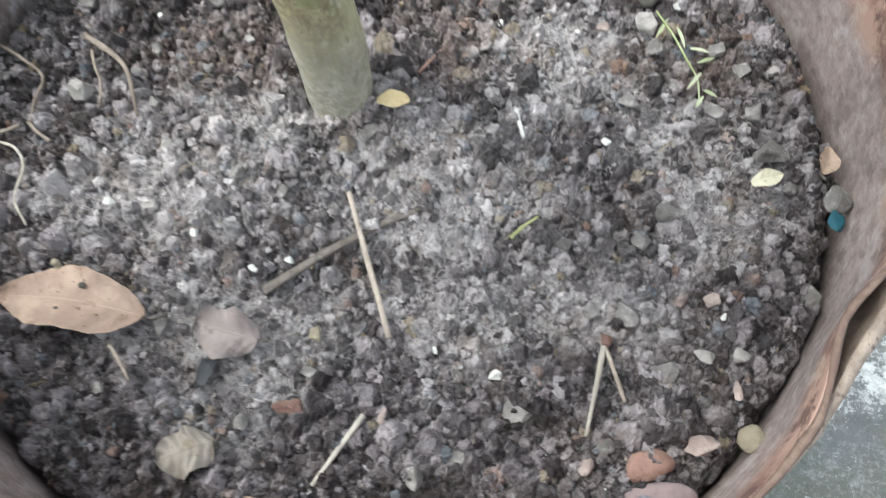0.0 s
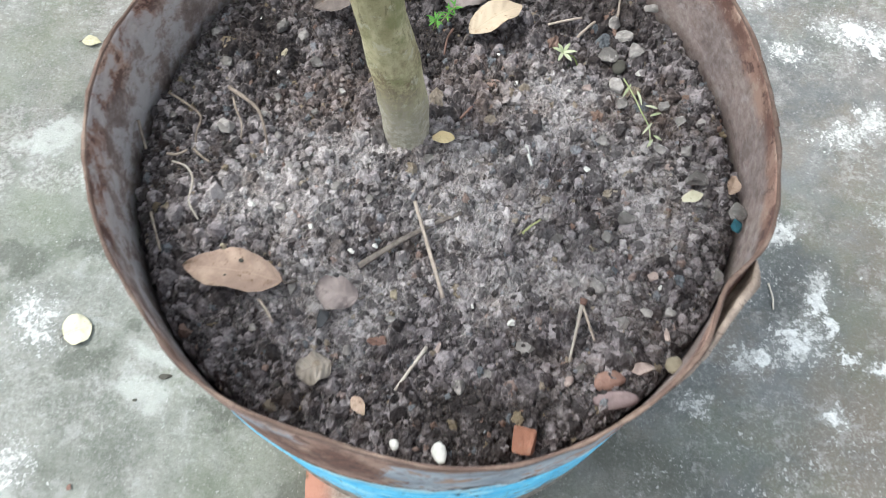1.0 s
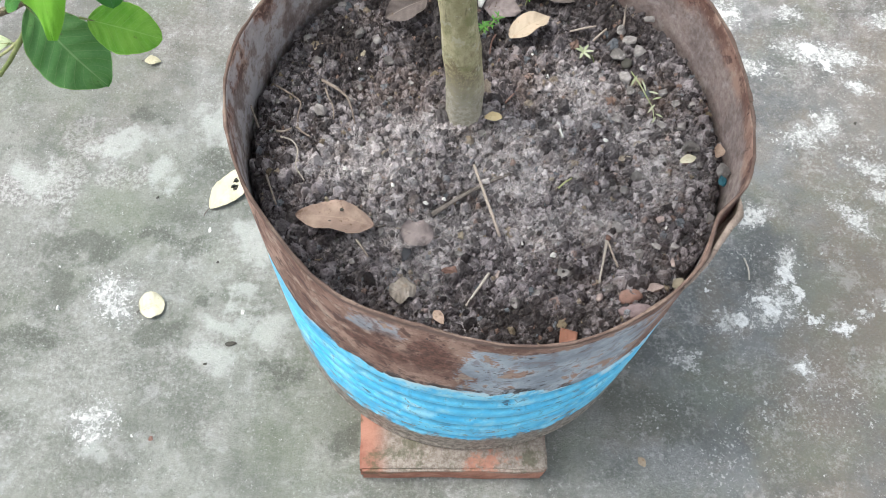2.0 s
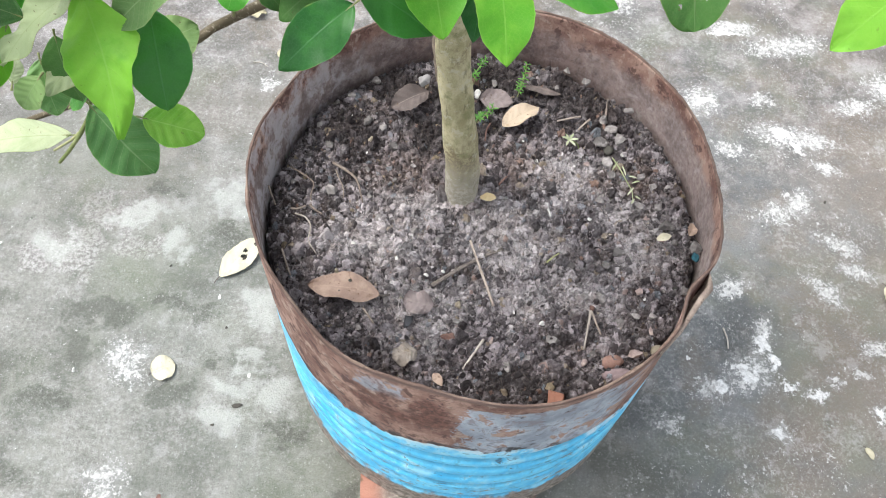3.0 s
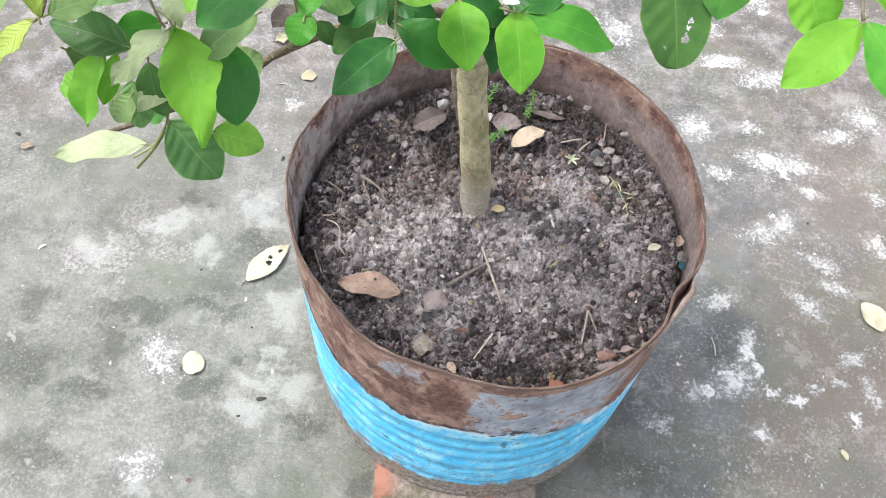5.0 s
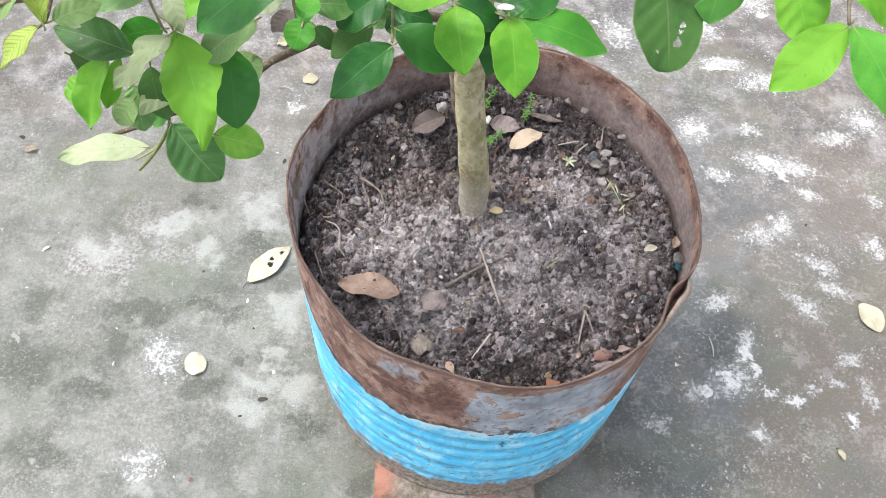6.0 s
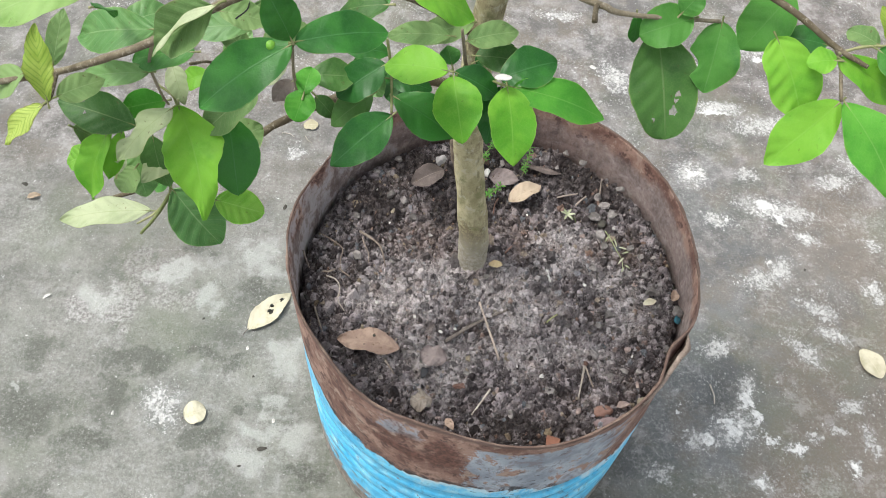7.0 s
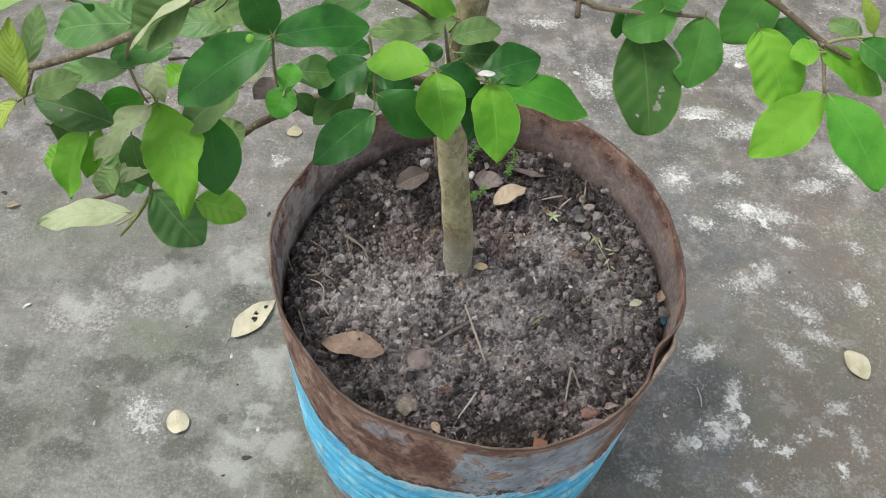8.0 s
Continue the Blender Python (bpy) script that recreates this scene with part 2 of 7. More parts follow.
    ragged = k.math("ADD", k.math("MULTIPLY", k.math("SUBTRACT", big, 0.5), 0.09), k.math("MULTIPLY", k.math("SUBTRACT", k.noise(70, 7, 0.75, co=flat, stretch=(0.5, 1, 1), shift=(1, 0, 3)), 0.5), 0.04))
    edge = k.math("ADD", z, ragged)
    edge = k.math("ADD", edge, k.ramp(x, -0.02, 0.2, 0.0, 0.055))
    edge = k.math("SUBTRACT", edge, k.ramp(x, -0.2, -0.26, 0.0, 0.045))
    paint = k.ramp(edge, 0.401, 0.398)
    # weathered grey-blue primer left above the paint on the front
    drift = k.math("MULTIPLY", k.math("SUBTRACT", k.noise(15, 8, 0.74, co=flat, stretch=(0.9, 1, 0.85), shift=(5, 3, 1)), 0.5), 0.2)
    across = k.math("ADD", x, drift)
    front = k.math("MULTIPLY", k.ramp(across, -0.022, -0.014), k.ramp(across, 0.19, 0.16))
    high = k.ramp(k.math("ADD", z, k.math("MULTIPLY", drift, 0.5)), 0.552, 0.545)
    corner = k.math("MULTIPLY", k.ramp(k.math("ABSOLUTE", k.math("ADD", k.math("ADD", x, 0.115), drift)), 0.024, 0.016), k.math("MULTIPLY", k.ramp(k.math("ADD", z, k.math("MULTIPLY", drift, 0.3)), 0.515, 0.53), k.ramp(z, 0.565, 0.555)))
    holes = k.ramp(k.math("ADD", k.math("MULTIPLY", patch, 0.5), k.math("MULTIPLY", fleck, 0.5)), 0.565, 0.53)
    # the darkest rust, right beside the primer
    burn = k.ramp(k.math("ADD", blobs(k, k.math("ADD", x, drift), z, [(-0.06, 0.5, 0.042, 0.062, 0), (-0.12, 0.475, 0.05, 0.02, 0)]), k.math("MULTIPLY", k.math("SUBTRACT", fleck, 0.5), 1.6)), 0.35, 0.75)
    rust = k.mix(k.math("MULTIPLY", burn, 0.92), rust, k.mix(k.ramp(fine, 0.4, 0.6), (0.06, 0.028, 0.023), (0.15, 0.07, 0.053)))
    primer = k.math("MULTIPLY", k.math("MAXIMUM", k.math("MULTIPLY", front, high), k.math("MULTIPLY", corner, k.ramp(fleck, 0.4, 0.55, 0.2, 0.8))), holes)
    base = k.mix(k.math("MULTIPLY", primer, 0.9), rust, k.mix(k.ramp(patch, 0.36, 0.64), (0.22, 0.255, 0.3), (0.4, 0.455, 0.515)))
    base = k.mix(k.math("MULTIPLY", primer, k.ramp(fleck, 0.46, 0.4, 0, 0.6)), base, (0.19, 0.15, 0.15))
    nicks = k.ramp(k.noise(62, 6, 0.72, co=flat, stretch=(0.6, 1, 1.2), shift=(3, 3, 1)), 0.61, 0.65)
    base = k.mix(k.math("MULTIPLY", nicks, 0.85), base, (0.035, 0.032, 0.034))
    blue = k.mix(k.ramp(k.math("ADD", k.math("MULTIPLY", big, 0.5), k.math("MULTIPLY", streak, 0.5)), 0.38, 0.62), (0.05, 0.38, 0.66), (0.15, 0.58, 0.82))
    blue = k.mix(k.ramp(patch, 0.5, 0.64, 0, 0.7), blue, (0.34, 0.64, 0.75))
    blue = k.mix(k.ramp(streak, 0.55, 0.66, 0, 0.55), blue, (0.5, 0.7, 0.77))
    blue = k.mix(k.ramp(fleck, 0.44, 0.36, 0, 0.6), blue, (0.05, 0.2, 0.33))
    blue = k.mix(k.math("MULTIPLY", k.ramp(k.math("ADD", k.math("MULTIPLY", streak, 0.6), k.math("MULTIPLY", fine, 0.4)), 0.585, 0.62), 0.85), blue, (0.1, 0.1, 0.1))
    blue = k.mix(k.math("MULTIPLY", nicks, 0.9), blue, (0.05, 0.055, 0.06))
    chips = k.ramp(k.math("SUBTRACT", k.noise(30, 8, 0.75, co=flat, stretch=(0.6, 1, 1.2), shift=(9, 9, 9)), k.math("SUBTRACT", k.ramp(z, 0.1, 0.3, 0.0, 0.085), k.ramp(x, -0.1, -0.26, 0.0, 0.035))), 0.53, 0.56)
    blue = k.mix(k.math("MULTIPLY", chips, 0.9), blue, k.mix(fine, (0.12, 0.085, 0.065), (0.26, 0.2, 0.16)))
    scratch = k.ramp(k.noise(120, 7, 0.75, co=flat, stretch=(0.4, 1, 1.1), shift=(2, 7, 1)), 0.57, 0.61)
    scratch = k.math("MULTIPLY", scratch, k.ramp(k.noise(9, 4, 0.6, co=flat, shift=(8, 1, 2)), 0.46, 0.58, 0.15, 1.0))
    blue = k.mix(k.math("MULTIPLY", scratch, 0.85), blue, (0.04, 0.05, 0.06))
    base = k.mix(k.math("MULTIPLY", scratch, 0.7), base, (0.05, 0.04, 0.038))
    # grooves painted darker blue, for their shade and the dirt in them
    groove = None
    for c0 in (0.352, 0.311, 0.265, 0.219, 0.15):
        g = k.ramp(k.math("ABSOLUTE", k.math("SUBTRACT", z, c0 - 0.004)), 0.009, 0.002)
        groove = g if groove is None else k.math("MAXIMUM", groove, g)
    blue = k.mix(k.math("MULTIPLY", groove, k.ramp(k.math("ADD", big, k.math("MULTIPLY", fleck, 0.6)), 0.62, 0.95, 0.12, 0.75)), blue, (0.05, 0.16, 0.24))
    # pale chipped edge of the paint
    lip = k.math("MULTIPLY", k.ramp(edge, 0.384, 0.398), k.ramp(patch, 0.44, 0.56))
    blue = k.mix(k.math("MULTIPLY", lip, 0.8), blue, (0.55, 0.64, 0.68))
    c = k.mix(paint, base, blue)
    rimmed = k.math("MULTIPLY", k.ramp(edge, 0.398, 0.401), k.ramp(edge, 0.424, 0.406))
    c = k.mix(k.math("MULTIPLY", rimmed, k.ramp(fleck, 0.47, 0.53, 0.15, 0.95)), c, (0.035, 0.032, 0.034))
    foot = k.ramp(k.math("ADD", z, k.math("MULTIPLY", k.math("SUBTRACT", patch, 0.5), 0.13)), 0.142, 0.126)
    c = k.mix(foot, c, k.mix(k.ramp(fine, 0.4, 0.6), (0.09, 0.072, 0.062), (0.3, 0.262, 0.225)))
    c = k.mix(k.ramp(z, 0.564, 0.573), c, (0.11, 0.072, 0.062))
    k.color(c)
    k.roughness(k.mix(paint, (0.85, 0.85, 0.85), (0.45, 0.45, 0.45)))
    k.bump(k.math("ADD", k.math("MULTIPLY", k.math("MAXIMUM", paint, k.math("MULTIPLY", primer, 0.6)), 0.5), k.math("ADD", k.math("MULTIPLY", fine, 0.4), k.math("MULTIPLY", patch, 0.5))), 0.5, 0.0016)
    return k.m


def soil_material(name="dry_soil", clods=False):
    """Crumbly soil; each crumb has a tone of its own, and a skin of dust where the crust has dried out."""
    k = Mat(name, 0.98, 0.05)
    x, y, z = k.xyz()
    fine = k.noise(420, 6, 0.75)
    mid = k.noise(95, 8, 0.75)
    if clods:
        g = k.add("ShaderNodeNewGeometry").outputs["Random Per Island"]
    else:
        own = k.add("ShaderNodeAttribute")
        own.attribute_name = "tone"
        g = own.outputs["Fac"]
    g2 = k.math("FRACT", k.math("MULTIPLY", g, 17.31))
    g3 = k.math("FRACT", k.math("MULTIPLY", g, 61.7))
    wx = k.math("ADD", x, k.math("MULTIPLY", k.math("SUBTRACT", k.noise(17, 7, 0.7), 0.5), 0.16))
    wy = k.math("ADD", y, k.math("MULTIPLY", k.math("SUBTRACT", k.noise(17, 7, 0.7, shift=(5, 2, 9)), 0.5), 0.16))
    # the crust dries out pale in places, the rest stays damp
    patchy = k.math("ADD", blobs(k, wx, wy, DRY), k.math("MULTIPLY", k.math("SUBTRACT", mid, 0.5), 0.7))
    dry = k.ramp(k.math("ADD", patchy, k.math("MULTIPLY", k.math("SUBTRACT", g2, 0.5), 0.5)), -0.1, 1.1, 0.02, 0.85)
    damp_dark = k.mix(k.ramp(k.math("ADD", k.math("MULTIPLY", mid, 0.6), k.math("MULTIPLY", g, 0.4)), 0.3, 0.72), (0.044, 0.035, 0.037), (0.35, 0.306, 0.316))
    crust = k.mix(k.ramp(k.math("ADD", k.math("MULTIPLY", mid, 0.7), k.math("MULTIPLY", g, 0.3)), 0.28, 0.72), (0.29, 0.256, 0.254), (0.68, 0.625, 0.615))
    c = k.mix(dry, damp_dark, crust)
    # warmer and cooler patches
    c = k.mix(k.ramp(k.noise(30, 5, 0.65, shift=(7, 3, 1)), 0.5, 0.66, 0, 0.45), c, k.mix(dry, (0.09, 0.062, 0.048), (0.36, 0.285, 0.24)))
    c = k.mix(k.ramp(k.noise(36, 5, 0.65, shift=(1, 8, 4)), 0.52, 0.66, 0, 0.4), c, k.mix(dry, (0.062, 0.064, 0.07), (0.34, 0.345, 0.355)))
    c = k.mix(k.math("MULTIPLY", blobs(k, wx, wy, WARM), 0.55), c, k.mix(k.ramp(mid, 0.35, 0.65), (0.085, 0.058, 0.047), (0.27, 0.2, 0.17)))
    # moist soil at the back and front, with the shade there painted in
    moist_shade = k.ramp(blobs(k, wx, wy, MOIST_AND_SHADE), 0.0, 0.8)
    c = k.mix(k.math("MULTIPLY", moist_shade, 0.85), c, k.mix(k.ramp(mid, 0.4, 0.7), (0.03, 0.024, 0.023), (0.1, 0.083, 0.08)))
    # crumbs of their own kind: pale, sooty, brick, slate, root
    wet = k.math("MULTIPLY", k.ramp(dry, 0.05, 0.6, 0.3, 1.0), k.ramp(moist_shade, 0.0, 1.0, 1.0, 0.25))
    c = k.mix(k.math("MULTIPLY", wet, k.ramp(g3, 0.8, 0.85, 0.0, 0.5)), c, (0.54, 0.5, 0.495))
    c = k.mix(k.ramp(g3, 0.28, 0.2, 0.0, 0.7), c, (0.03, 0.026, 0.026))
    c = k.mix(k.math("MULTIPLY", k.ramp(g3, 0.45, 0.452), k.ramp(g3, 0.475, 0.473, 0.0, 0.6)), c, (0.3, 0.19, 0.145))
    c = k.mix(k.math("MULTIPLY", k.ramp(g3, 0.5, 0.502), k.ramp(g3, 0.53, 0.528, 0.0, 0.55)), c, (0.2, 0.225, 0.25))
    c = k.mix(k.math("MULTIPLY", k.ramp(g3, 0.6, 0.602), k.ramp(g3, 0.625, 0.623, 0.0, 0.6)), c, (0.31, 0.245, 0.16))
    c = k.mix(k.math("MULTIPLY", wet, k.ramp(fine, 0.55, 0.68, 0, 0.35)), c, (0.47, 0.43, 0.43))
    c = k.mix(k.ramp(fine, 0.46, 0.34, 0, 0.7), c, (0.03, 0.026, 0.026))
    k.color(c)
    k.bump(k.math("ADD", fine, k.math("MULTIPLY", mid, 1.2)), 0.9, 0.0028)
    return k.m


def leaf_material(name, dark, light, vein, gloss=0.35, through_light=0.35, spots=0.0, blotch=None, blot_edge=(0.2, 0.26, 0.05), rib=0.12, shine=0.3, keel=0.6):
    """A leaf blade: the u of its uv map runs from stalk to tip, v across."""
    k = Mat(name, gloss, shine)
    uv = k.add("ShaderNodeUVMap").outputs[0]
    u, v, _ = k.xyz(uv)
    side = k.math("ABSOLUTE", k.math("SUBTRACT", v, 0.5))
    slant = k.math("SUBTRACT", u, k.math("MULTIPLY", side, 0.45))
    wob = k.math("MULTIPLY", k.noise(6, 3, 0.5, co=uv), 0.02)
    wave = k.math("ABSOLUTE", k.math("SINE", k.math("MULTIPLY", k.math("ADD", slant, wob), 36.0)))
    ribs = k.ramp(wave, 0.2, 0.0)
    mid = k.ramp(side, 0.022, 0.004)
    lines = k.math("MAXIMUM", mid, k.math("MULTIPLY", ribs, rib))
    rnd = k.add("ShaderNodeObjectInfo").outputs["Random"]
    blot = k.ramp(k.math("ADD", k.noise(38, 4, 0.6), k.math("MULTIPLY", k.math("SUBTRACT", rnd, 0.5), 0.35)), 0.3, 0.7)
    c = k.mix(blot, dark, light)
    if blotch:
        c = k.mix(k.ramp(wave, 0.15, 0.7, 0.45, 1.0), vein, c)
        c = k.mix(k.ramp(k.math("ADD", side, k.math("MULTIPLY", k.noise(40, 5, 0.7), 0.5)), 0.68, 0.78, 0, 0.9), c, blotch)
    else:
        c = k.mix(k.math("MULTIPLY", lines, keel), c, vein)
        c = k.mix(k.ramp(k.math("ADD", k.noise(24, 3, 0.6, shift=(4, 4, 1)), k.math("MULTIPLY", k.math("SUBTRACT", rnd, 0.5), 0.2)), 0.5, 0.72, 0, 0.45), c, light)
        c = k.mix(k.ramp(side, 0.478, 0.492, 0, 0.5), c, vein)
        c = k.mix(k.ramp(k.math("ADD", side, k.math("MULTIPLY", k.noise(70, 5, 0.7), 0.16)), 0.56, 0.6, 0, 0.6), c, blot_edge)
    if spots:
        c = k.mix(k.ramp(k.noise(210, 3, 0.6), 0.66, 0.72, 0, spots), c, (0.09, 0.05, 0.02))
    if spots >= 0.8:
        c = k.mix(k.ramp(k.noise(75, 6, 0.7, shift=(3, 1, 2)), 0.53, 0.63, 0, 0.6), c, blot_edge)
    net = k.cells(330, feature="DISTANCE_TO_EDGE")
    c = k.mix(k.ramp(net, 0.09, 0.0, 0.0, 0.14), c, vein)
    k.color(c)
    k.bump(k.math("SUBTRACT", k.math("ADD", k.math("MULTIPLY", k.noise(60, 4, 0.6), 0.7), k.math("MULTIPLY", k.ramp(net, 0.0, 0.25), 0.1)), k.math("ADD", k.math("MULTIPLY", ribs, min(0.5, rib * 1.6)), k.math("MULTIPLY", mid, 0.9 * keel))), 0.35, 0.0014)
    if through_light:
        tr = k.add("ShaderNodeBsdfTranslucent")
        k.put(tr.inputs["Color"], k.mix(0.55, c, light))
        ms = k.add("ShaderNodeMixShader")
        ms.inputs[0].default_value = through_light
        k.put(ms.inputs[1], k.b.outputs[0])
        k.put(ms.inputs[2], tr.outputs[0])
        k.put(k.t.nodes["Material Output"].inputs[0], ms.outputs[0])
    return k.m


def rough_material(name, a, b, scale=60.0, rough=0.85, bump=0.5, stretch=None, third=None):
    k = Mat(name, rough, 0.3)
    n1 = k.noise(scale, 6, 0.7, stretch=stretch)
    n2 = k.noise(scale * 4, 4, 0.7, stretch=stretch)
    rnd = k.add("ShaderNodeObjectInfo").outputs["Random"]
    f = k.ramp(k.math("ADD", n1, k.math("MULTIPLY", k.math("SUBTRACT", rnd, 0.5), 0.3)), 0.32, 0.68)
    c = k.mix(f, a, b)
    if third:
        c = k.mix(k.ramp(n2, 0.56, 0.68, 0, 0.75), c, third)
    k.color(c)
    k.bump(k.math("ADD", n1, k.math("MULTIPLY", n2, 0.6)), bump, 0.0015)
    return k.m


def brick_material():
    k = Mat("old_brick", 0.9, 0.2)
    n, f = k.noise(20, 7, 0.7), k.noise(120, 6, 0.75)
    x, y, z = k.xyz()
    c = k.mix(k.ramp(n, 0.35, 0.65), (0.23, 0.1, 0.07), (0.36, 0.18, 0.13))
    crust = k.math("MULTIPLY", k.ramp(k.noise(15, 8, 0.7, shift=(1, 2, 3)), 0.4, 0.5), k.math("MULTIPLY", k.ramp(x, -0.125, -0.09), k.ramp(k.math("ADD", z, k.math("MULTIPLY", k.math("SUBTRACT", n, 0.5), 0.04)), 0.01, 0.034)))
    c = k.mix(k.math("MULTIPLY", crust, 0.85), c, k.mix(k.ramp(f, 0.35, 0.65), (0.13, 0.12, 0.1), (0.3, 0.28, 0.245)))
    c = k.mix(k.ramp(k.noise(22, 6, 0.7, shift=(8, 2, 3)), 0.52, 0.63, 0, 0.7), c, (0.085, 0.085, 0.05))
    k.color(c)
    k.bump(k.math("ADD", n, k.math("MULTIPLY", f, 0.7)), 0.8, 0.003)
    return k.m


def bark_material():
    k = Mat("guava_bark", 0.8, 0.25)
    x, y, z = k.xyz()
    z = k.math("ADD", z, 0.492)
    n = k.noise(30, 7, 0.7, stretch=(1, 1, 0.5))
    f = k.noise(190, 6, 0.75)
    spots = k.noise(75, 5, 0.7, shift=(8, 1, 2))
    c = k.mix(k.ramp(n, 0.36, 0.64), (0.34, 0.3, 0.165), (0.58, 0.525, 0.33))
    c = k.mix(k.ramp(k.noise(40, 6, 0.65, shift=(3, 3, 3)), 0.48, 0.64, 0, 0.65), c, (0.2, 0.215, 0.09))
    c = k.mix(k.ramp(f, 0.56, 0.68, 0, 0.5), c, (0.12, 0.1, 0.055))
    c = k.mix(k.math("MULTIPLY", k.ramp(k.noise(14, 5, 0.6, shift=(1, 6, 0)), 0.48, 0.6), k.ramp(f, 0.4, 0.55, 0, 0.7)), c, (0.17, 0.12, 0.075))
    c = k.mix(k.ramp(spots, 0.53, 0.64, 0, 0.65), c, (0.56, 0.53, 0.4))
    crack = k.noise(60, 8, 0.78, stretch=(1.5, 1.5, 0.3), shift=(4, 7, 1))
    c = k.mix(k.ramp(crack, 0.46, 0.38, 0, 0.55), c, (0.12, 0.1, 0.05))
    # dusty foot, splashed with soil
    c = k.mix(k.ramp(k.math("ADD", z, k.math("MULTIPLY", n, 0.08)), 0.64, 0.55, 0, 0.8), c, k.mix(k.ramp(f, 0.4, 0.6), (0.35, 0.32, 0.26), (0.58, 0.54, 0.46)))
    k.color(c)
    k.bump(k.math("ADD", n, k.math("ADD", crack, k.math("MULTIPLY", f, 0.8))), 0.9, 0.005)
    return k.m


def plain(name, c, rough=0.6):
    k = Mat(name, rough, 0.4)
    n = k.noise(90, 4, 0.6)
    k.color(k.mix(k.ramp(n, 0.3, 0.7), tuple(v * 0.75 for v in c), c))
    k.bump(n, 0.3, 0.001)
    return k.m


LIME_FRONT = [
    (0.530, -0.014, 0.062, 0.042, 0),
    (0.455, -0.042, 0.055, 0.030, 15),
    (0.562, 0.071, 0.025, 0.052, -20),
    (0.696, 0.172, 0.059, 0.025, -45),
    (0.770, 0.050, 0.038, 0.023, 0),
    (0.732, -0.003, 0.025, 0.017, 0),
    (0.752, -0.079, 0.019, 0.019, 0),
    (0.793, -0.015, 0.020, 0.039, 0),
    (0.766, 0.210, 0.049, 0.023, -20),
    (0.512, 0.159, 0.052, 0.025, 20),
    (0.370, -0.112, 0.032, 0.019, 0),
    (0.643, -0.045, 0.028, 0.019, 0),
    (0.569, -0.119, 0.026, 0.019, 0),
    (0.683, -0.016, 0.022, 0.016, 0),
    (0.596, -0.036, 0.022, 0.016, 0),
]
LIME_BACK = [
    (0.511, 0.627, 0.049, 0.049, -30),
    (0.676, 0.539, 0.086, 0.038, -15),
    (0.733, 0.530, 0.077, 0.033, -15),
    (0.932, 0.683, 0.052, 0.048, -30),
    (0.757, 0.458, 0.042, 0.022, -20),
    (0.630, 0.336, 0.059, 0.029, 10),
    (0.681, 0.370, 0.033, 0.045, -30),
    (0.749, 0.271, 0.052, 0.023, -30),
    (0.884, 0.326, 0.030, 0.035, 0),
    (0.648, 0.635, 0.032, 0.025, 0),
    (0.908, 0.454, 0.026, 0.020, 0),
    (0.856, 0.623, 0.061, 0.025, 10),
    (0.558, 0.493, 0.045, 0.023, 0),
    (-0.431, 0.607, 0.030, 0.024, 0),
    (-0.599, -0.042, 0.041, 0.068, 30),
    (0.605, 0.845, 0.087, 0.028, 0),
    (0.716, 1.084, 0.061, 0.074, 0),
    (0.209, 1.150, 0.078, 0.026, 0),
    (0.349, 0.924, 0.044, 0.079, 30),
    (0.727, 0.797, 0.128, 0.038, 10),
    (0.561, 0.963, 0.074, 0.054, 0),
    (-0.585, -0.252, 0.045, 0.040, 30),
]
CORES = [
    (0.530, -0.014, 0.030, 0.018, 0),
    (0.575, 0.017, 0.018, 0.020, 0),
    (0.596, -0.036, 0.016, 0.014, 0),
    (0.473, -0.036, 0.014, 0.014, 0),
    (0.644, -0.044, 0.016, 0.013, 0),
    (0.569, -0.119, 0.016, 0.013, 0),
    (0.556, 0.048, 0.013, 0.022, -20),
    (0.512, -0.003, 0.021, 0.013, 10),
    (0.415, 0.020, 0.007, 0.010, 0),
    (0.516, 0.629, 0.017, 0.013, 0),
    (0.672, 0.543, 0.027, 0.019, 0),
    (0.706, 0.509, 0.017, 0.014, 0),
    (0.584, 0.498, 0.008, 0.008, 0),
    (0.755, 0.461, 0.014, 0.006, -15),
    (0.747, -0.082, 0.009, 0.009, 0),
    (0.932, 0.679, 0.021, 0.011, 0),
    (0.599, 0.829, 0.045, 0.010, 0),
    (0.734, 1.030, 0.020, 0.020, 0),
]
DAMP_AND_SHADE = [
    (-0.470, 0.231, 0.045, 0.03, 0),
    (-0.459, -0.035, 0.022, 0.022, 0),
    (-0.695, -0.029, 0.05, 0.05, 0),
    (-0.615, 0.324, 0.04, 0.03, 0),
    (-0.536, 0.074, 0.05, 0.025, 0),
    (-0.865, 0.054, 0.06, 0.05, 0),
    (-0.310, -0.170, 0.048, 0.020, 0),
    (-0.514, -0.104, 0.043, 0.034, 0),
    (-0.837, -0.069, 0.098, 0.065, 0),
    (-0.185, -0.255, 0.027, 0.049, 0),
    (-0.783, -0.243, 0.072, 0.049, 0),
    (-0.722, -0.130, 0.053, 0.033, 0),
    (-0.468, 0.056, 0.034, 0.027, 0),
    (-0.679, 0.040, 0.068, 0.035, 0),
    # the drum's own shade on the yard, painted as a dark spot
    (0.300, -0.200, 0.090, 0.060, 0),
]
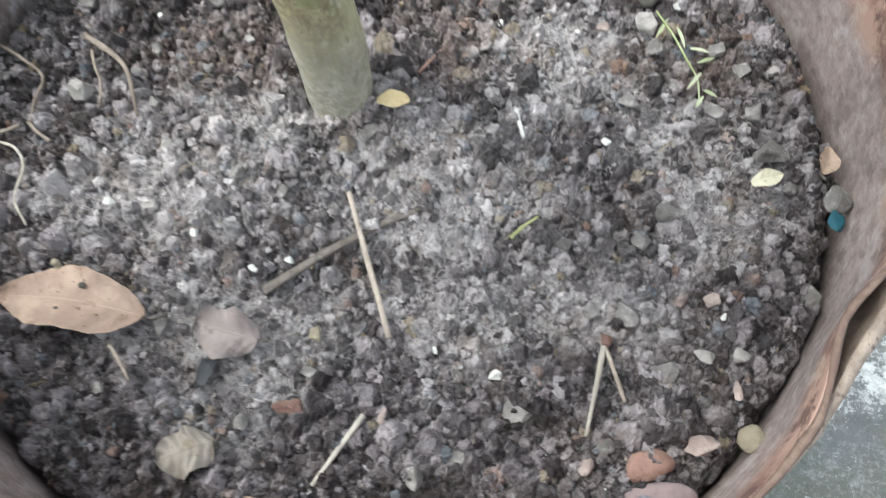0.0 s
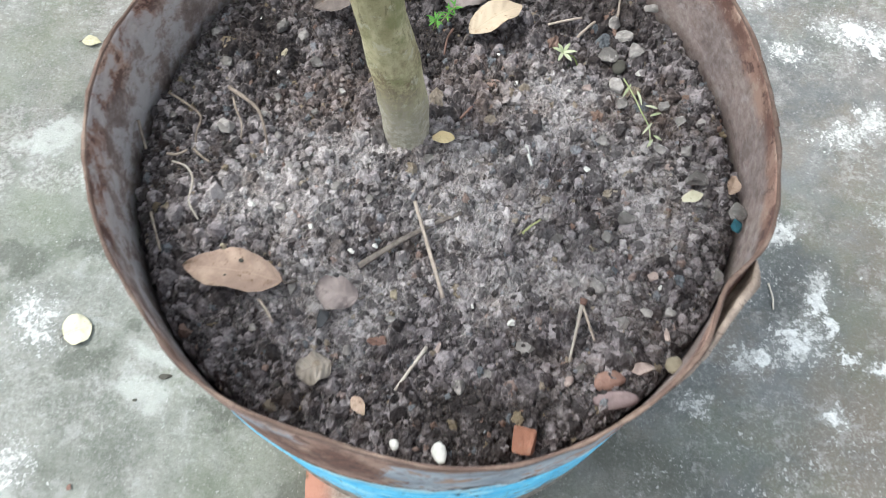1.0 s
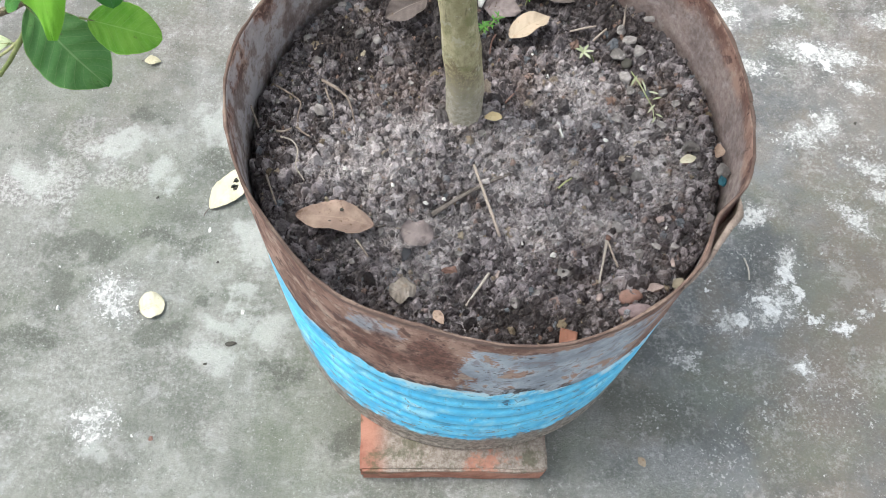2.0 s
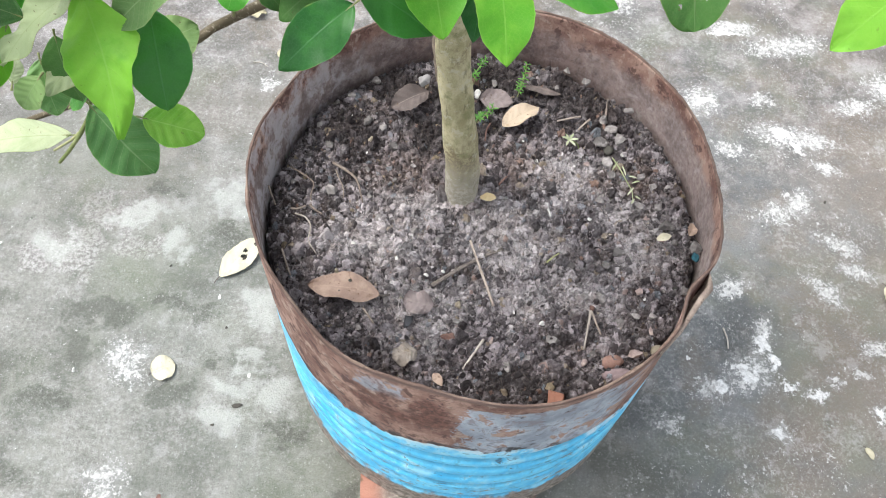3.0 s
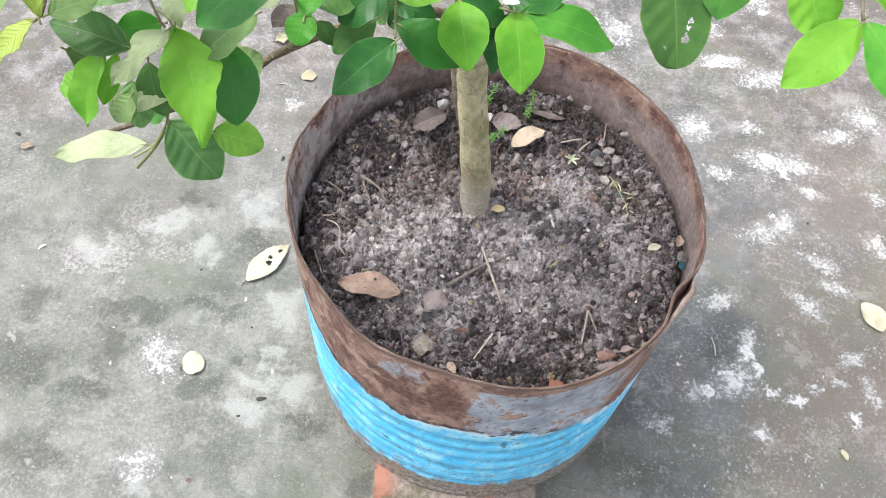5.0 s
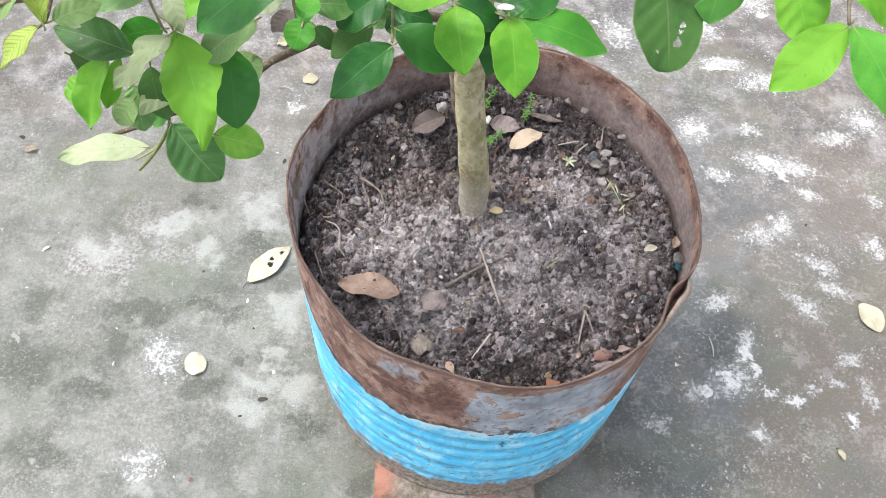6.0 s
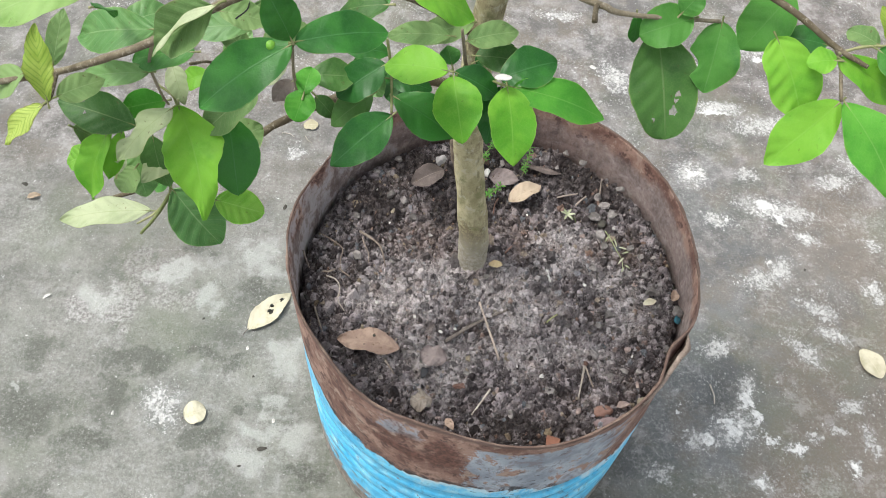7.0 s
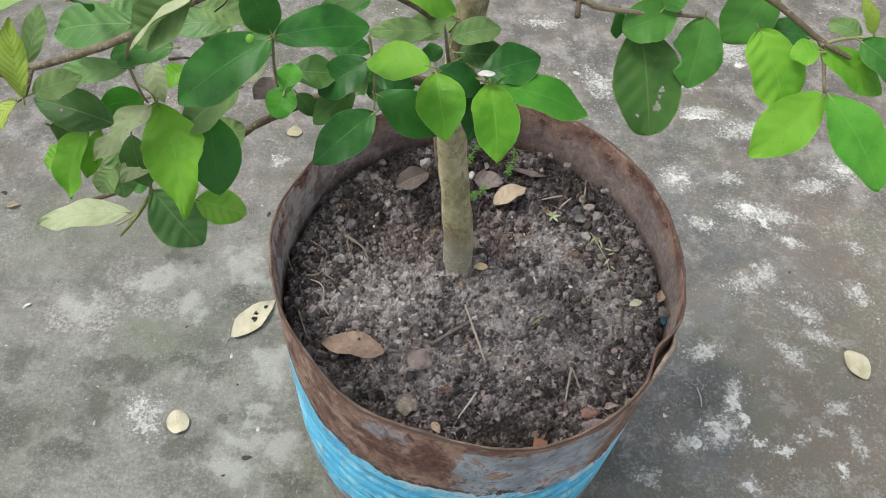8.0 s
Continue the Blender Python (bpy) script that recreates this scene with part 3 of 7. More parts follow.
DRY = [
    (-0.069, -0.132, 0.070, 0.050, 0),
    (0.129, -0.108, 0.060, 0.040, 0),
    (-0.137, -0.044, 0.077, 0.044, 0),
    (0.117, 0.065, 0.072, 0.041, 0),
    (0.025, -0.046, 0.089, 0.053, 0),
    (0.073, -0.125, 0.075, 0.034, 0),
    (-0.066, -0.160, 0.046, 0.032, 0),
    (0.196, -0.032, 0.057, 0.058, 0),
    (-0.130, -0.130, 0.039, 0.019, 0),
    (-0.077, 0.009, 0.066, 0.032, 0),
    (0.041, 0.004, 0.066, 0.027, 0),
    (0.125, 0.050, 0.060, 0.040, 0),
    (0.181, -0.008, 0.037, 0.044, 0),
    (-0.163, -0.022, 0.036, 0.035, 0),
]
FLAKY = [
    (-0.712, 0.277, 0.06, 0.07, 0),
    (-0.733, 0.184, 0.05, 0.06, 0),
    (-0.625, 0.191, 0.05, 0.05, 0),
    (-0.834, 0.155, 0.05, 0.04, 0),
]
WARM = [
    (-0.015, 0.005, 0.045, 0.022, 0),
    (0.040, 0.070, 0.045, 0.045, 0),
    (-0.100, 0.060, 0.050, 0.045, 0),
    (0.200, 0.060, 0.030, 0.040, 0),
]
# moist patches, darkened also for shade under the leaves and by the wall
MOIST_AND_SHADE = [
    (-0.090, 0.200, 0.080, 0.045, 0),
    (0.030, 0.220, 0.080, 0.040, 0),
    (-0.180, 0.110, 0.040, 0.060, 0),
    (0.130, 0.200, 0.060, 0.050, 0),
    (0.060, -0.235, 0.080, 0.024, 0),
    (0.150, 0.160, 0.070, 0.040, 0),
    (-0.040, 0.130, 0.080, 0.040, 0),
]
PALE_SPOTS = [
    (-0.775, -0.254, 0.022, 0.022, 0),
    (-0.878, -0.033, 0.020, 0.014, 0),
    (-0.585, -0.296, 0.040, 0.030, 0),
    (-0.457, 0.307, 0.05, 0.03, 0),
    (-0.375, 0.084, 0.05, 0.045, 0),
    (-0.397, -0.082, 0.06, 0.03, 0),
    (-0.561, 0.195, 0.04, 0.03, 0),
    (-0.480, 0.322, 0.062, 0.050, 30),
    (-0.436, 0.281, 0.085, 0.044, -20),
    (-0.776, 0.190, 0.071, 0.037, 0),
    (-0.311, -0.090, 0.054, 0.052, 0),
    (-0.410, -0.142, 0.064, 0.033, 0),
    (-0.651, 0.264, 0.097, 0.023, 10),
    (-0.384, -0.036, 0.033, 0.026, 0),
]
CONCRETE = concrete_material()
DRUM, DRUM_IN = drum_material(), drum_material(True)
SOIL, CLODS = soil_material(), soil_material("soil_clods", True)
BARK = bark_material()
TWIG = rough_material("brown_twig_bark", (0.1, 0.08, 0.05), (0.22, 0.185, 0.13), 80, third=(0.33, 0.295, 0.23))
GREEN_TWIG = rough_material("green_twig", (0.14, 0.17, 0.06), (0.28, 0.28, 0.14), 80)
STRIP = rough_material("sunken_wood", (0.07, 0.057, 0.05), (0.16, 0.135, 0.118), 90, third=(0.22, 0.195, 0.175))
STICK = rough_material("dry_stick", (0.2, 0.16, 0.13), (0.36, 0.3, 0.255), 90)
PALE_STICK = rough_material("bleached_stick", (0.28, 0.245, 0.21), (0.47, 0.425, 0.37), 90, third=(0.2, 0.16, 0.13))
ROOT = rough_material("dry_root", (0.12, 0.092, 0.077), (0.25, 0.205, 0.17), 90)
STONE = rough_material("dusty_stone", (0.115, 0.104, 0.098), (0.29, 0.265, 0.25), 45, bump=1.0, third=(0.34, 0.315, 0.3))
PINK_STONE = rough_material("pinkish_stone", (0.2, 0.15, 0.135), (0.38, 0.3, 0.27), 70, bump=1.0, third=(0.17, 0.15, 0.14))
TAN_STONE = rough_material("tan_stone", (0.19, 0.16, 0.115), (0.36, 0.31, 0.225), 70, bump=0.9, third=(0.15, 0.13, 0.11))
TERRACOTTA = rough_material("broken_brick", (0.13, 0.075, 0.06), (0.24, 0.14, 0.112), 70, third=(0.17, 0.135, 0.12), bump=0.9)
CHIP = rough_material("orange_brick_chip", (0.21, 0.095, 0.062), (0.36, 0.175, 0.12), 70, third=(0.2, 0.12, 0.09), bump=0.9)
OLD_BRICK = brick_material()
OLD_BARK = rough_material("dead_bark", (0.13, 0.1, 0.075), (0.27, 0.215, 0.165), 60, third=(0.07, 0.05, 0.04))
FLAP = rough_material("torn_steel", (0.15, 0.11, 0.09), (0.32, 0.255, 0.21), 45, third=(0.08, 0.052, 0.044), bump=0.9)
RUST = rough_material("bare_rust", (0.11, 0.07, 0.056), (0.27, 0.195, 0.155), 30, third=(0.08, 0.052, 0.045), bump=0.9)
PURPLE_STONE = rough_material("purplish_stone", (0.1, 0.075, 0.075), (0.19, 0.14, 0.14), 60)
BLACK_BIT = plain("dirt", (0.06, 0.055, 0.045), 0.9)
BUD = plain("bud_green", (0.16, 0.38, 0.04), 0.4)
WHITE = plain("white_shell", (0.62, 0.6, 0.56))
TEAL = plain("teal_plastic", (0.008, 0.07, 0.095), 0.6)
BLACK = plain("black_plastic", (0.022, 0.022, 0.026), 0.5)
PAPER = plain("crumpled_paper", (0.3, 0.285, 0.28), 0.9)
YOUNG = leaf_material("young_leaf", (0.112, 0.365, 0.027), (0.25, 0.54, 0.058), (0.34, 0.58, 0.13), 0.45, 0.45, 0.3, rib=0.2, shine=0.25, keel=0.35)
FRESH = leaf_material("fresh_green_leaf", (0.067, 0.302, 0.031), (0.146, 0.448, 0.056), (0.28, 0.5, 0.14), 0.42, 0.42, 0.3, rib=0.1, shine=0.25, keel=0.35)
OLIVE = leaf_material("old_olive_leaf", (0.036, 0.108, 0.022), (0.078, 0.195, 0.042), (0.2, 0.28, 0.12), 0.45, 0.28, 0.5, rib=0.12, shine=0.25, keel=0.5)
MID = leaf_material("green_leaf", (0.042, 0.185, 0.030), (0.105, 0.315, 0.056), (0.22, 0.4, 0.14), 0.42, 0.36, 0.3, rib=0.16, shine=0.25, keel=0.4)
DARK = leaf_material("dark_leaf", (0.018, 0.108, 0.017), (0.044, 0.196, 0.028), (0.09, 0.24, 0.09), 0.38, 0.25, 0.2, rib=0.05, shine=0.3, keel=0.45)
UNDER = leaf_material("leaf_underside", (0.127, 0.237, 0.077), (0.242, 0.369, 0.138), (0.33, 0.43, 0.21), 0.6, 0.35, 0.7, blot_edge=(0.24, 0.2, 0.08), rib=0.45, shine=0.2)
# dull leaves, and glossy ones whose sky sheen is put into the colour
DULL_SHEEN = leaf_material("dull_sheen_leaf", (0.094, 0.248, 0.061), (0.209, 0.385, 0.127), (0.3, 0.44, 0.2), 0.4, 0.35, 0.5, rib=0.5, shine=0.4)
LIGHT = leaf_material("light_green_leaf", (0.2, 0.38, 0.08), (0.34, 0.52, 0.17), (0.44, 0.58, 0.28), 0.5, 0.42, 0.4, rib=0.3, shine=0.25, keel=0.4)
VEINED = leaf_material("veined_young_leaf", (0.15, 0.4, 0.035), (0.3, 0.55, 0.09), (0.46, 0.66, 0.24), 0.45, 0.45, 0.4, rib=0.7, shine=0.25, keel=0.5)
PALE = leaf_material("pale_leaf", (0.36, 0.43, 0.24), (0.54, 0.59, 0.39), (0.26, 0.33, 0.15), 0.65, 0.4, 0.7, blot_edge=(0.4, 0.33, 0.12), rib=0.5, shine=0.2)
YELLOWING = leaf_material("yellowing_leaf", (0.28, 0.4, 0.06), (0.47, 0.57, 0.14), (0.12, 0.27, 0.03), 0.5, 0.4, 0.4, (0.12, 0.07, 0.03), shine=0.25)
BROWN_LEAF = leaf_material("dead_brown_leaf", (0.25, 0.172, 0.135), (0.46, 0.34, 0.265), (0.42, 0.31, 0.24), 0.75, 0.1, 0.9, blot_edge=(0.15, 0.09, 0.06), keel=0.35)
PURPLE_LEAF = leaf_material("dead_purplish_leaf", (0.13, 0.102, 0.098), (0.25, 0.205, 0.195), (0.27, 0.225, 0.2), 0.8, 0.0, 0.9, blot_edge=(0.1, 0.075, 0.07))
TAN_LEAF = leaf_material("dead_tan_leaf", (0.27, 0.205, 0.145), (0.46, 0.365, 0.27), (0.3, 0.27, 0.19), 0.7, 0.1, 0.9, blot_edge=(0.24, 0.15, 0.08))
CRUMPLED = leaf_material("crumpled_dead_leaf", (0.28, 0.24, 0.205), (0.5, 0.44, 0.38), (0.2, 0.165, 0.14), 0.85, 0.0, 0.8, blot_edge=(0.2, 0.15, 0.1))
GREY_LEAF = leaf_material("dead_grey_leaf", (0.095, 0.075, 0.068), (0.2, 0.162, 0.145), (0.24, 0.2, 0.18), 0.8, 0.0, 0.8, blot_edge=(0.12, 0.09, 0.075))
CREAM_LEAF = leaf_material("bleached_leaf", (0.37, 0.335, 0.22), (0.56, 0.52, 0.39), (0.6, 0.54, 0.4), 0.65, 0.1, 0.4, blot_edge=(0.4, 0.32, 0.18))
YELLOW_LEAF = leaf_material("yellow_fallen_leaf", (0.6, 0.46, 0.25), (0.76, 0.63, 0.4), (0.78, 0.66, 0.44), 0.6, 0.1, 0.2, blot_edge=(0.5, 0.38, 0.2), keel=0.3)
WEED = leaf_material("weed_leaf", (0.06, 0.2, 0.03), (0.14, 0.34, 0.06), (0.2, 0.4, 0.1), 0.5, 0.3)
PALE_WEED = leaf_material("pale_weed_leaf", (0.28, 0.32, 0.18), (0.45, 0.47, 0.33), (0.4, 0.42, 0.26), 0.7, 0.2)


# ---- mesh helpers ----
def mesh_of(name, verts, faces, uvs=None, smooth=True):
    me = bpy.data.meshes.new(name)
    me.from_pydata([tuple(v) for v in verts], [], faces)
    if uvs is not None:
        layer = me.uv_layers.new(name="UVMap")
        idx = np.empty(len(me.loops), dtype=np.int32)
        me.loops.foreach_get("vertex_index", idx)
        layer.data.foreach_set("uv", np.asarray(uvs, dtype=np.float32)[idx].ravel())
    me.polygons.foreach_set("use_smooth", [smooth] * len(me.polygons))
    me.update()
    return me


def thing(name, mesh, material, label, category, group="", kind="", at=None):
    ob = new(name, mesh)
    if material:
        mesh.materials.append(material)
    if at is not None:
        ob.location = at
    return tagged(ob, label, category, group, kind)


def holder(name, at, label, category, group="", kind=""):
    ob = new(name)
    ob.location, ob.empty_display_size = at, 0.05
    return tagged(ob, label, category, group, kind)


def part(name, mesh, material, parent, label="", at=(0, 0, 0)):
    ob = new(name, mesh)
    if material:
        mesh.materials.append(material)
    ob.parent, ob.location = parent, at
    return tagged(ob, label) if label else ob


def smooth_line(points, steps):
    """A Catmull-Rom line through the points."""
    p = [Vector(q) for q in points]
    p = [2 * p[0] - p[1], *p, 2 * p[-1] - p[-2]]
    out = []
    for i in range(1, len(p) - 2):
        a, b, c, d = p[i - 1:i + 3]
        for j in range(steps):
            t = j / steps
            out.append(0.5 * (2 * b + (c - a) * t + (2 * a - 5 * b + 4 * c - d) * t * t + (3 * b - a - 3 * c + d) * t ** 3))
    return out + [p[-2]]


def tube(points, r0, r1, sides=8, steps=5, rough=0.0, flat=1.0, seed=0, swell=0.0):
    """A tapered, closed tube along a smooth line; rough: unevenness of its radius, flat: height over width."""
    line = smooth_line(points, steps)
    n = len(line)
    verts, faces = [], []
    side = None
    for i, c in enumerate(line):
        way = (line[min(i + 1, n - 1)] - line[max(i - 1, 0)]).normalized()
        if side is None:
            side = way.cross(Vector((0, 0, 1)))
            if side.length < 0.05:
                side = way.cross(Vector((0, 1, 0)))
        side = (side - way * side.dot(way)).normalized()
        up = side.cross(way)
        t = i / (n - 1)
        r = r0 + (r1 - r0) * t + swell * math.exp(-t * n * 0.5)
        for j in range(sides):
            a = math.tau * j / sides
            k = 1 + rough * noise.noise(Vector((math.cos(a) * 1.3, math.sin(a) * 1.3, i * 0.45 + seed * 7.1)))
            verts.append(c + (side * math.cos(a) + up * math.sin(a) * flat) * r * k)
    for i in range(n - 1):
        for j in range(sides):
            k = (j + 1) % sides
            faces.append((i * sides + j, i * sides + k, (i + 1) * sides + k, (i + 1) * sides + j))
    faces.append(tuple(reversed(range(sides))))
    faces.append(tuple(range((n - 1) * sides, n * sides)))
    return verts, faces


def blade(base, tip, width, facing, fold=0.12, arch=0.08, wave=0.1, curl=0.0, blunt=0.5, seed=0, nu=36, nv=12, holes=(), skew=0.0, notch=0.0, thick=0.0004, ragged=1.0, quilt=0.03):
    """A leaf blade from base to tip, with thickness. facing: the way its upper side looks. holes: (u, v, radius)."""
    rnd = random.Random(seed)
    base, tip = Vector(base), Vector(tip)
    way = tip - base
    length = way.length
    way.normalize()
    up = Vector(facing)
    up = (up - way * up.dot(way)).normalized()
    across = way.cross(up)
    ph = rnd.uniform(0, 6)
    grid, uvs = [], []
    for i in range(nu + 1):
        u = i / nu
        w = (max(0.0, math.sin(math.pi * u ** (0.8 + 0.25 * blunt))) ** (0.9 - 0.38 * blunt)) * width / 2
        w *= 1 + 0.045 * math.sin(7 * u + ph)
        if u > 0.72:
            t = (u - 0.72) / 0.28
            w *= 1 - 0.3 * t * t * (3 - 2 * t) * (1.2 - blunt)
        for j in range(nv + 1):
            v = 2 * j / nv - 1
            edge = v * w * (1 + ((0.03 * math.sin(15 * u + ph * 2 + (2 if v > 0 else 0)) + 0.018 * math.sin(47 * u + ph * 3 + (1 if v > 0 else 0))) * ragged * abs(v)))
            if notch and v > 0.3 and 0.45 < u < 0.8:
                edge *= 1 - notch * math.sin(math.pi * (u - 0.45) / 0.35) * (v - 0.3) / 0.7
            h = arch * length * math.sin(math.pi * u) - curl * length * u * u
            h += fold * abs(edge) + wave * width * (v * v) * math.sin(11 * u + ph + (1.5 if v > 0 else 0)) * 0.5
            h += quilt * width * math.sin(36 * (u - 0.22 * abs(v))) * abs(v) * (1 - v * v) * 2
            side = edge + skew * length * math.sin(math.pi * u) * 0.5
            grid.append(base + way * (length * u) + across * side + up * h - base)
            uvs.append((u, 0.5 + v / 2))
    faces = []
    for i in range(nu):
        for j in range(nv):
            cu, cv = (i + 0.5) / nu, (j + 0.5) / nv
            if any(((cu - a) * length) ** 2 + ((cv - b) * width) ** 2 < (r * (1 + 0.25 * math.sin(3 * math.atan2(cv - b, cu - a) + a * 40))) ** 2 for a, b, r in holes):
                continue
            q = i * (nv + 1) + j
            faces.append((q, q + nv + 1, q + nv + 2, q + 1))
    n = len(grid)
    low = [g - up * thick for g in grid]
    faces += [tuple(n + k for k in reversed(f)) for f in faces]
    return grid + low, faces, uvs + uvs


def stone_mesh(name, size, seed, angular=0.5, level=2, lumps=0.16):
    """An irregular stone of about the size (x, y, z), chipped by random planes."""
    bm = bmesh.new()
    bmesh.ops.create_icosphere(bm, subdivisions=level, radius=0.5)
    rnd = random.Random(seed)
    cuts = [(Vector((rnd.gauss(0, 1), rnd.gauss(0, 1), rnd.gauss(0, 1))).normalized(), rnd.uniform(0.3, 0.44)) for _ in range(int(4 + 8 * angular))]
    off = Vector((rnd.uniform(0, 50), rnd.uniform(0, 50), rnd.uniform(0, 50)))
    for v in bm.verts:
        for n, d in cuts:
            over = v.co.dot(n) - d
            if over > 0:
                v.co -= n * over * 0.9
        v.co *= 1 + lumps * noise.noise(v.co * 3.4 + off) + 0.4 * lumps * noise.noise(v.co * 9 + off)
        v.co = Vector((v.co.x * size[0], v.co.y * size[1], v.co.z * size[2]))
    me = bpy.data.meshes.new(name)
    bm.to_mesh(me)
    bm.free()
    me.polygons.foreach_set("use_smooth", [angular < 0.4] * len(me.polygons))
    return me


def rock_mesh(name, size, seed):
    """An angular stone: the hull of random points, its edges worn."""
    rnd = random.Random(seed * 13 + 5)
    bm = bmesh.new()
    for _ in range(15):
        p = Vector((rnd.gauss(0, 1), rnd.gauss(0, 1), rnd.gauss(0, 1))).normalized() * rnd.uniform(0.36, 0.56)
        bm.verts.new(p)
    bmesh.ops.convex_hull(bm, input=bm.verts[:])
    loose = [v for v in bm.verts if not v.link_faces]
    bmesh.ops.delete(bm, geom=loose, context="VERTS")
    bmesh.ops.bevel(bm, geom=bm.edges[:], offset=0.035, segments=2, affect="EDGES", clamp_overlap=True)
    bmesh.ops.triangulate(bm, faces=bm.faces[:])
    bmesh.ops.subdivide_edges(bm, edges=[e for e in bm.edges if e.calc_length() > 0.15], cuts=1)
    off = Vector((rnd.uniform(0, 50), rnd.uniform(0, 50), 0))
    for v in bm.verts:
        v.co *= 1 + 0.14 * noise.noise(v.co * 5 + off)
        v.co = Vector((v.co.x * size[0], v.co.y * size[1], v.co.z * size[2]))
    me = bpy.data.meshes.new(name)
    bm.to_mesh(me)
    bm.free()
    return me


def soil_fall(x, y):
    """How much lower the soil lies towards the front of the drum."""
    return 0.006 * min(1.0, max(0.0, (-y - 0.06) / 0.12)) if math.hypot(x, y) < 0.28 else 0.0


def settled(p):
    """A point on the soil, lowered with it."""
    return Vector((p[0], p[1], p[2] - soil_fall(p[0], p[1])))


def soil_height(x, y):
    """The height of the soil in the drum."""
    r = math.hypot(x, y)
    h = 0.491 + 0.007 * noise.noise(Vector((x * 7, y * 7, 3))) + 0.005 * noise.noise(Vector((x * 23, y * 23, 5)))
    h += 0.006 * math.exp(-((x + 0.03) ** 2 + (y - 0.012) ** 2) / 0.006)
    h -= soil_fall(x, y)
    # it sinks a little towards the wall and has shrunk away from it by a narrow gap
    if r > 0.235:
        h -= 0.005 * ((r - 0.235) / 0.04) ** 2
    lip = r - 0.2715 - 0.003 * noise.noise(Vector((x * 16, y * 16, 8)))
    if lip > 0:
        h -= min(0.02, 5.0 * lip)
    return h


# ---- ground ----
def build_ground():
    verts, faces = [], []
    rings = [0.0, 0.5, 1.0, 1.8, 3, 6, 12, 30, 100, 400]
    sides = 48
    verts.append((0, 0, 0))
    for r in rings[1:]:
        verts += [(r * math.cos(math.tau * j / sides), r * math.sin(math.tau * j / sides), 0) for j in range(sides)]
    faces += [(0, 1 + j, 1 + (j + 1) % sides) for j in range(sides)]
    for i in range(len(rings) - 2):
        a, b = 1 + i * sides, 1 + (i + 1) * sides
        faces += [(a + j, b + j, b + (j + 1) % sides, a + (j + 1) % sides) for j in range(sides)]
    thing("ground", mesh_of("ground", verts, faces), CONCRETE, "weathered grey concrete yard with white lime patches and algae", "concrete ground", kind="structure")


build_ground()


# ---- bricks under the drum ----
def brick_mesh(size, seed):
    bm = bmesh.new()
    bmesh.ops.create_cube(bm, size=1)
    for v in bm.verts:
        v.co = Vector((v.co.x * size[0], v.co.y * size[1], v.co.z * size[2]))
    bmesh.ops.subdivide_edges(bm, edges=bm.edges[:], cuts=5, use_grid_fill=True)
    bmesh.ops.bevel(bm, geom=[e for e in bm.edges if e.is_manifold and e.calc_face_angle(0) > 0.5], offset=0.004, segments=2, affect="EDGES")
    for v in bm.verts:
        v.co += Vector((noise.noise(v.co * 30 + Vector((seed, 0, 0))), noise.noise(v.co * 30 + Vector((0, seed, 9))), 0.5 * noise.noise(v.co * 30 + Vector((4, 0, seed))))) * 0.0035
    me = bpy.data.meshes.new("brick")
    bm.to_mesh(me)
    bm.free()
    return me


BRICK_TOP = 0.067
for bx, by, turn, label in ((-0.018, -0.253, 1.8, "old red brick with grey mortar stains under the drum"), (0.06, 0.17, 8, "old red brick hidden under the drum")):
    b = thing("brick", brick_mesh((0.28, 0.13, BRICK_TOP), bx * 10), OLD_BRICK, label, "brick", "bricks under the drum")
    b.matrix_world = pose(bx, by, BRICK_TOP / 2, 0, 0, turn)


# ---- the drum ----
R, RIM, FOOT = 0.285, 0.575, 0.0685


def rim_bend(a):
    """How far the wall is pushed inwards at its top edge, by azimuth in degrees."""
    push = 0.0
    for middle, spread, depth in ((-31, 7.5, 0.015), (-72, 17, -0.007), (-102, 13, 0.007), (-140, 16, 0.005), (8, 18, 0.005), (174, 12, -0.005)):
        push += depth * math.exp(-(((a - middle + 180) % 360 - 180) / spread) ** 2)
    return push


def drum_radius(z, a):
    r = R
    for c, deep in ((0.352, 0.006), (0.311, 0.008), (0.265, 0.008), (0.219, 0.007), (0.15, 0.005)):
        r -= deep * math.exp(-((z - c) / 0.0075) ** 2) - 0.0012 * math.exp(-((z - c - 0.02) / 0.011) ** 2)
    r += 0.0025 * math.exp(-((z - FOOT - 0.008) / 0.006) ** 2)
    t = max(0.0, (z - 0.42) / (RIM - 0.42))
    r -= rim_bend(a) * t * t
    r += 0.0022 * noise.noise(Vector((math.cos(radians(a)) * 2.5, math.sin(radians(a)) * 2.5, z * 7)))
    return r


def rim_height(a):
    return RIM + 0.0025 * noise.noise(Vector((math.cos(radians(a)) * 4, math.sin(radians(a)) * 4, 1))) + 0.001 * noise.noise(Vector((math.cos(radians(a)) * 25, math.sin(radians(a)) * 25, 2)))


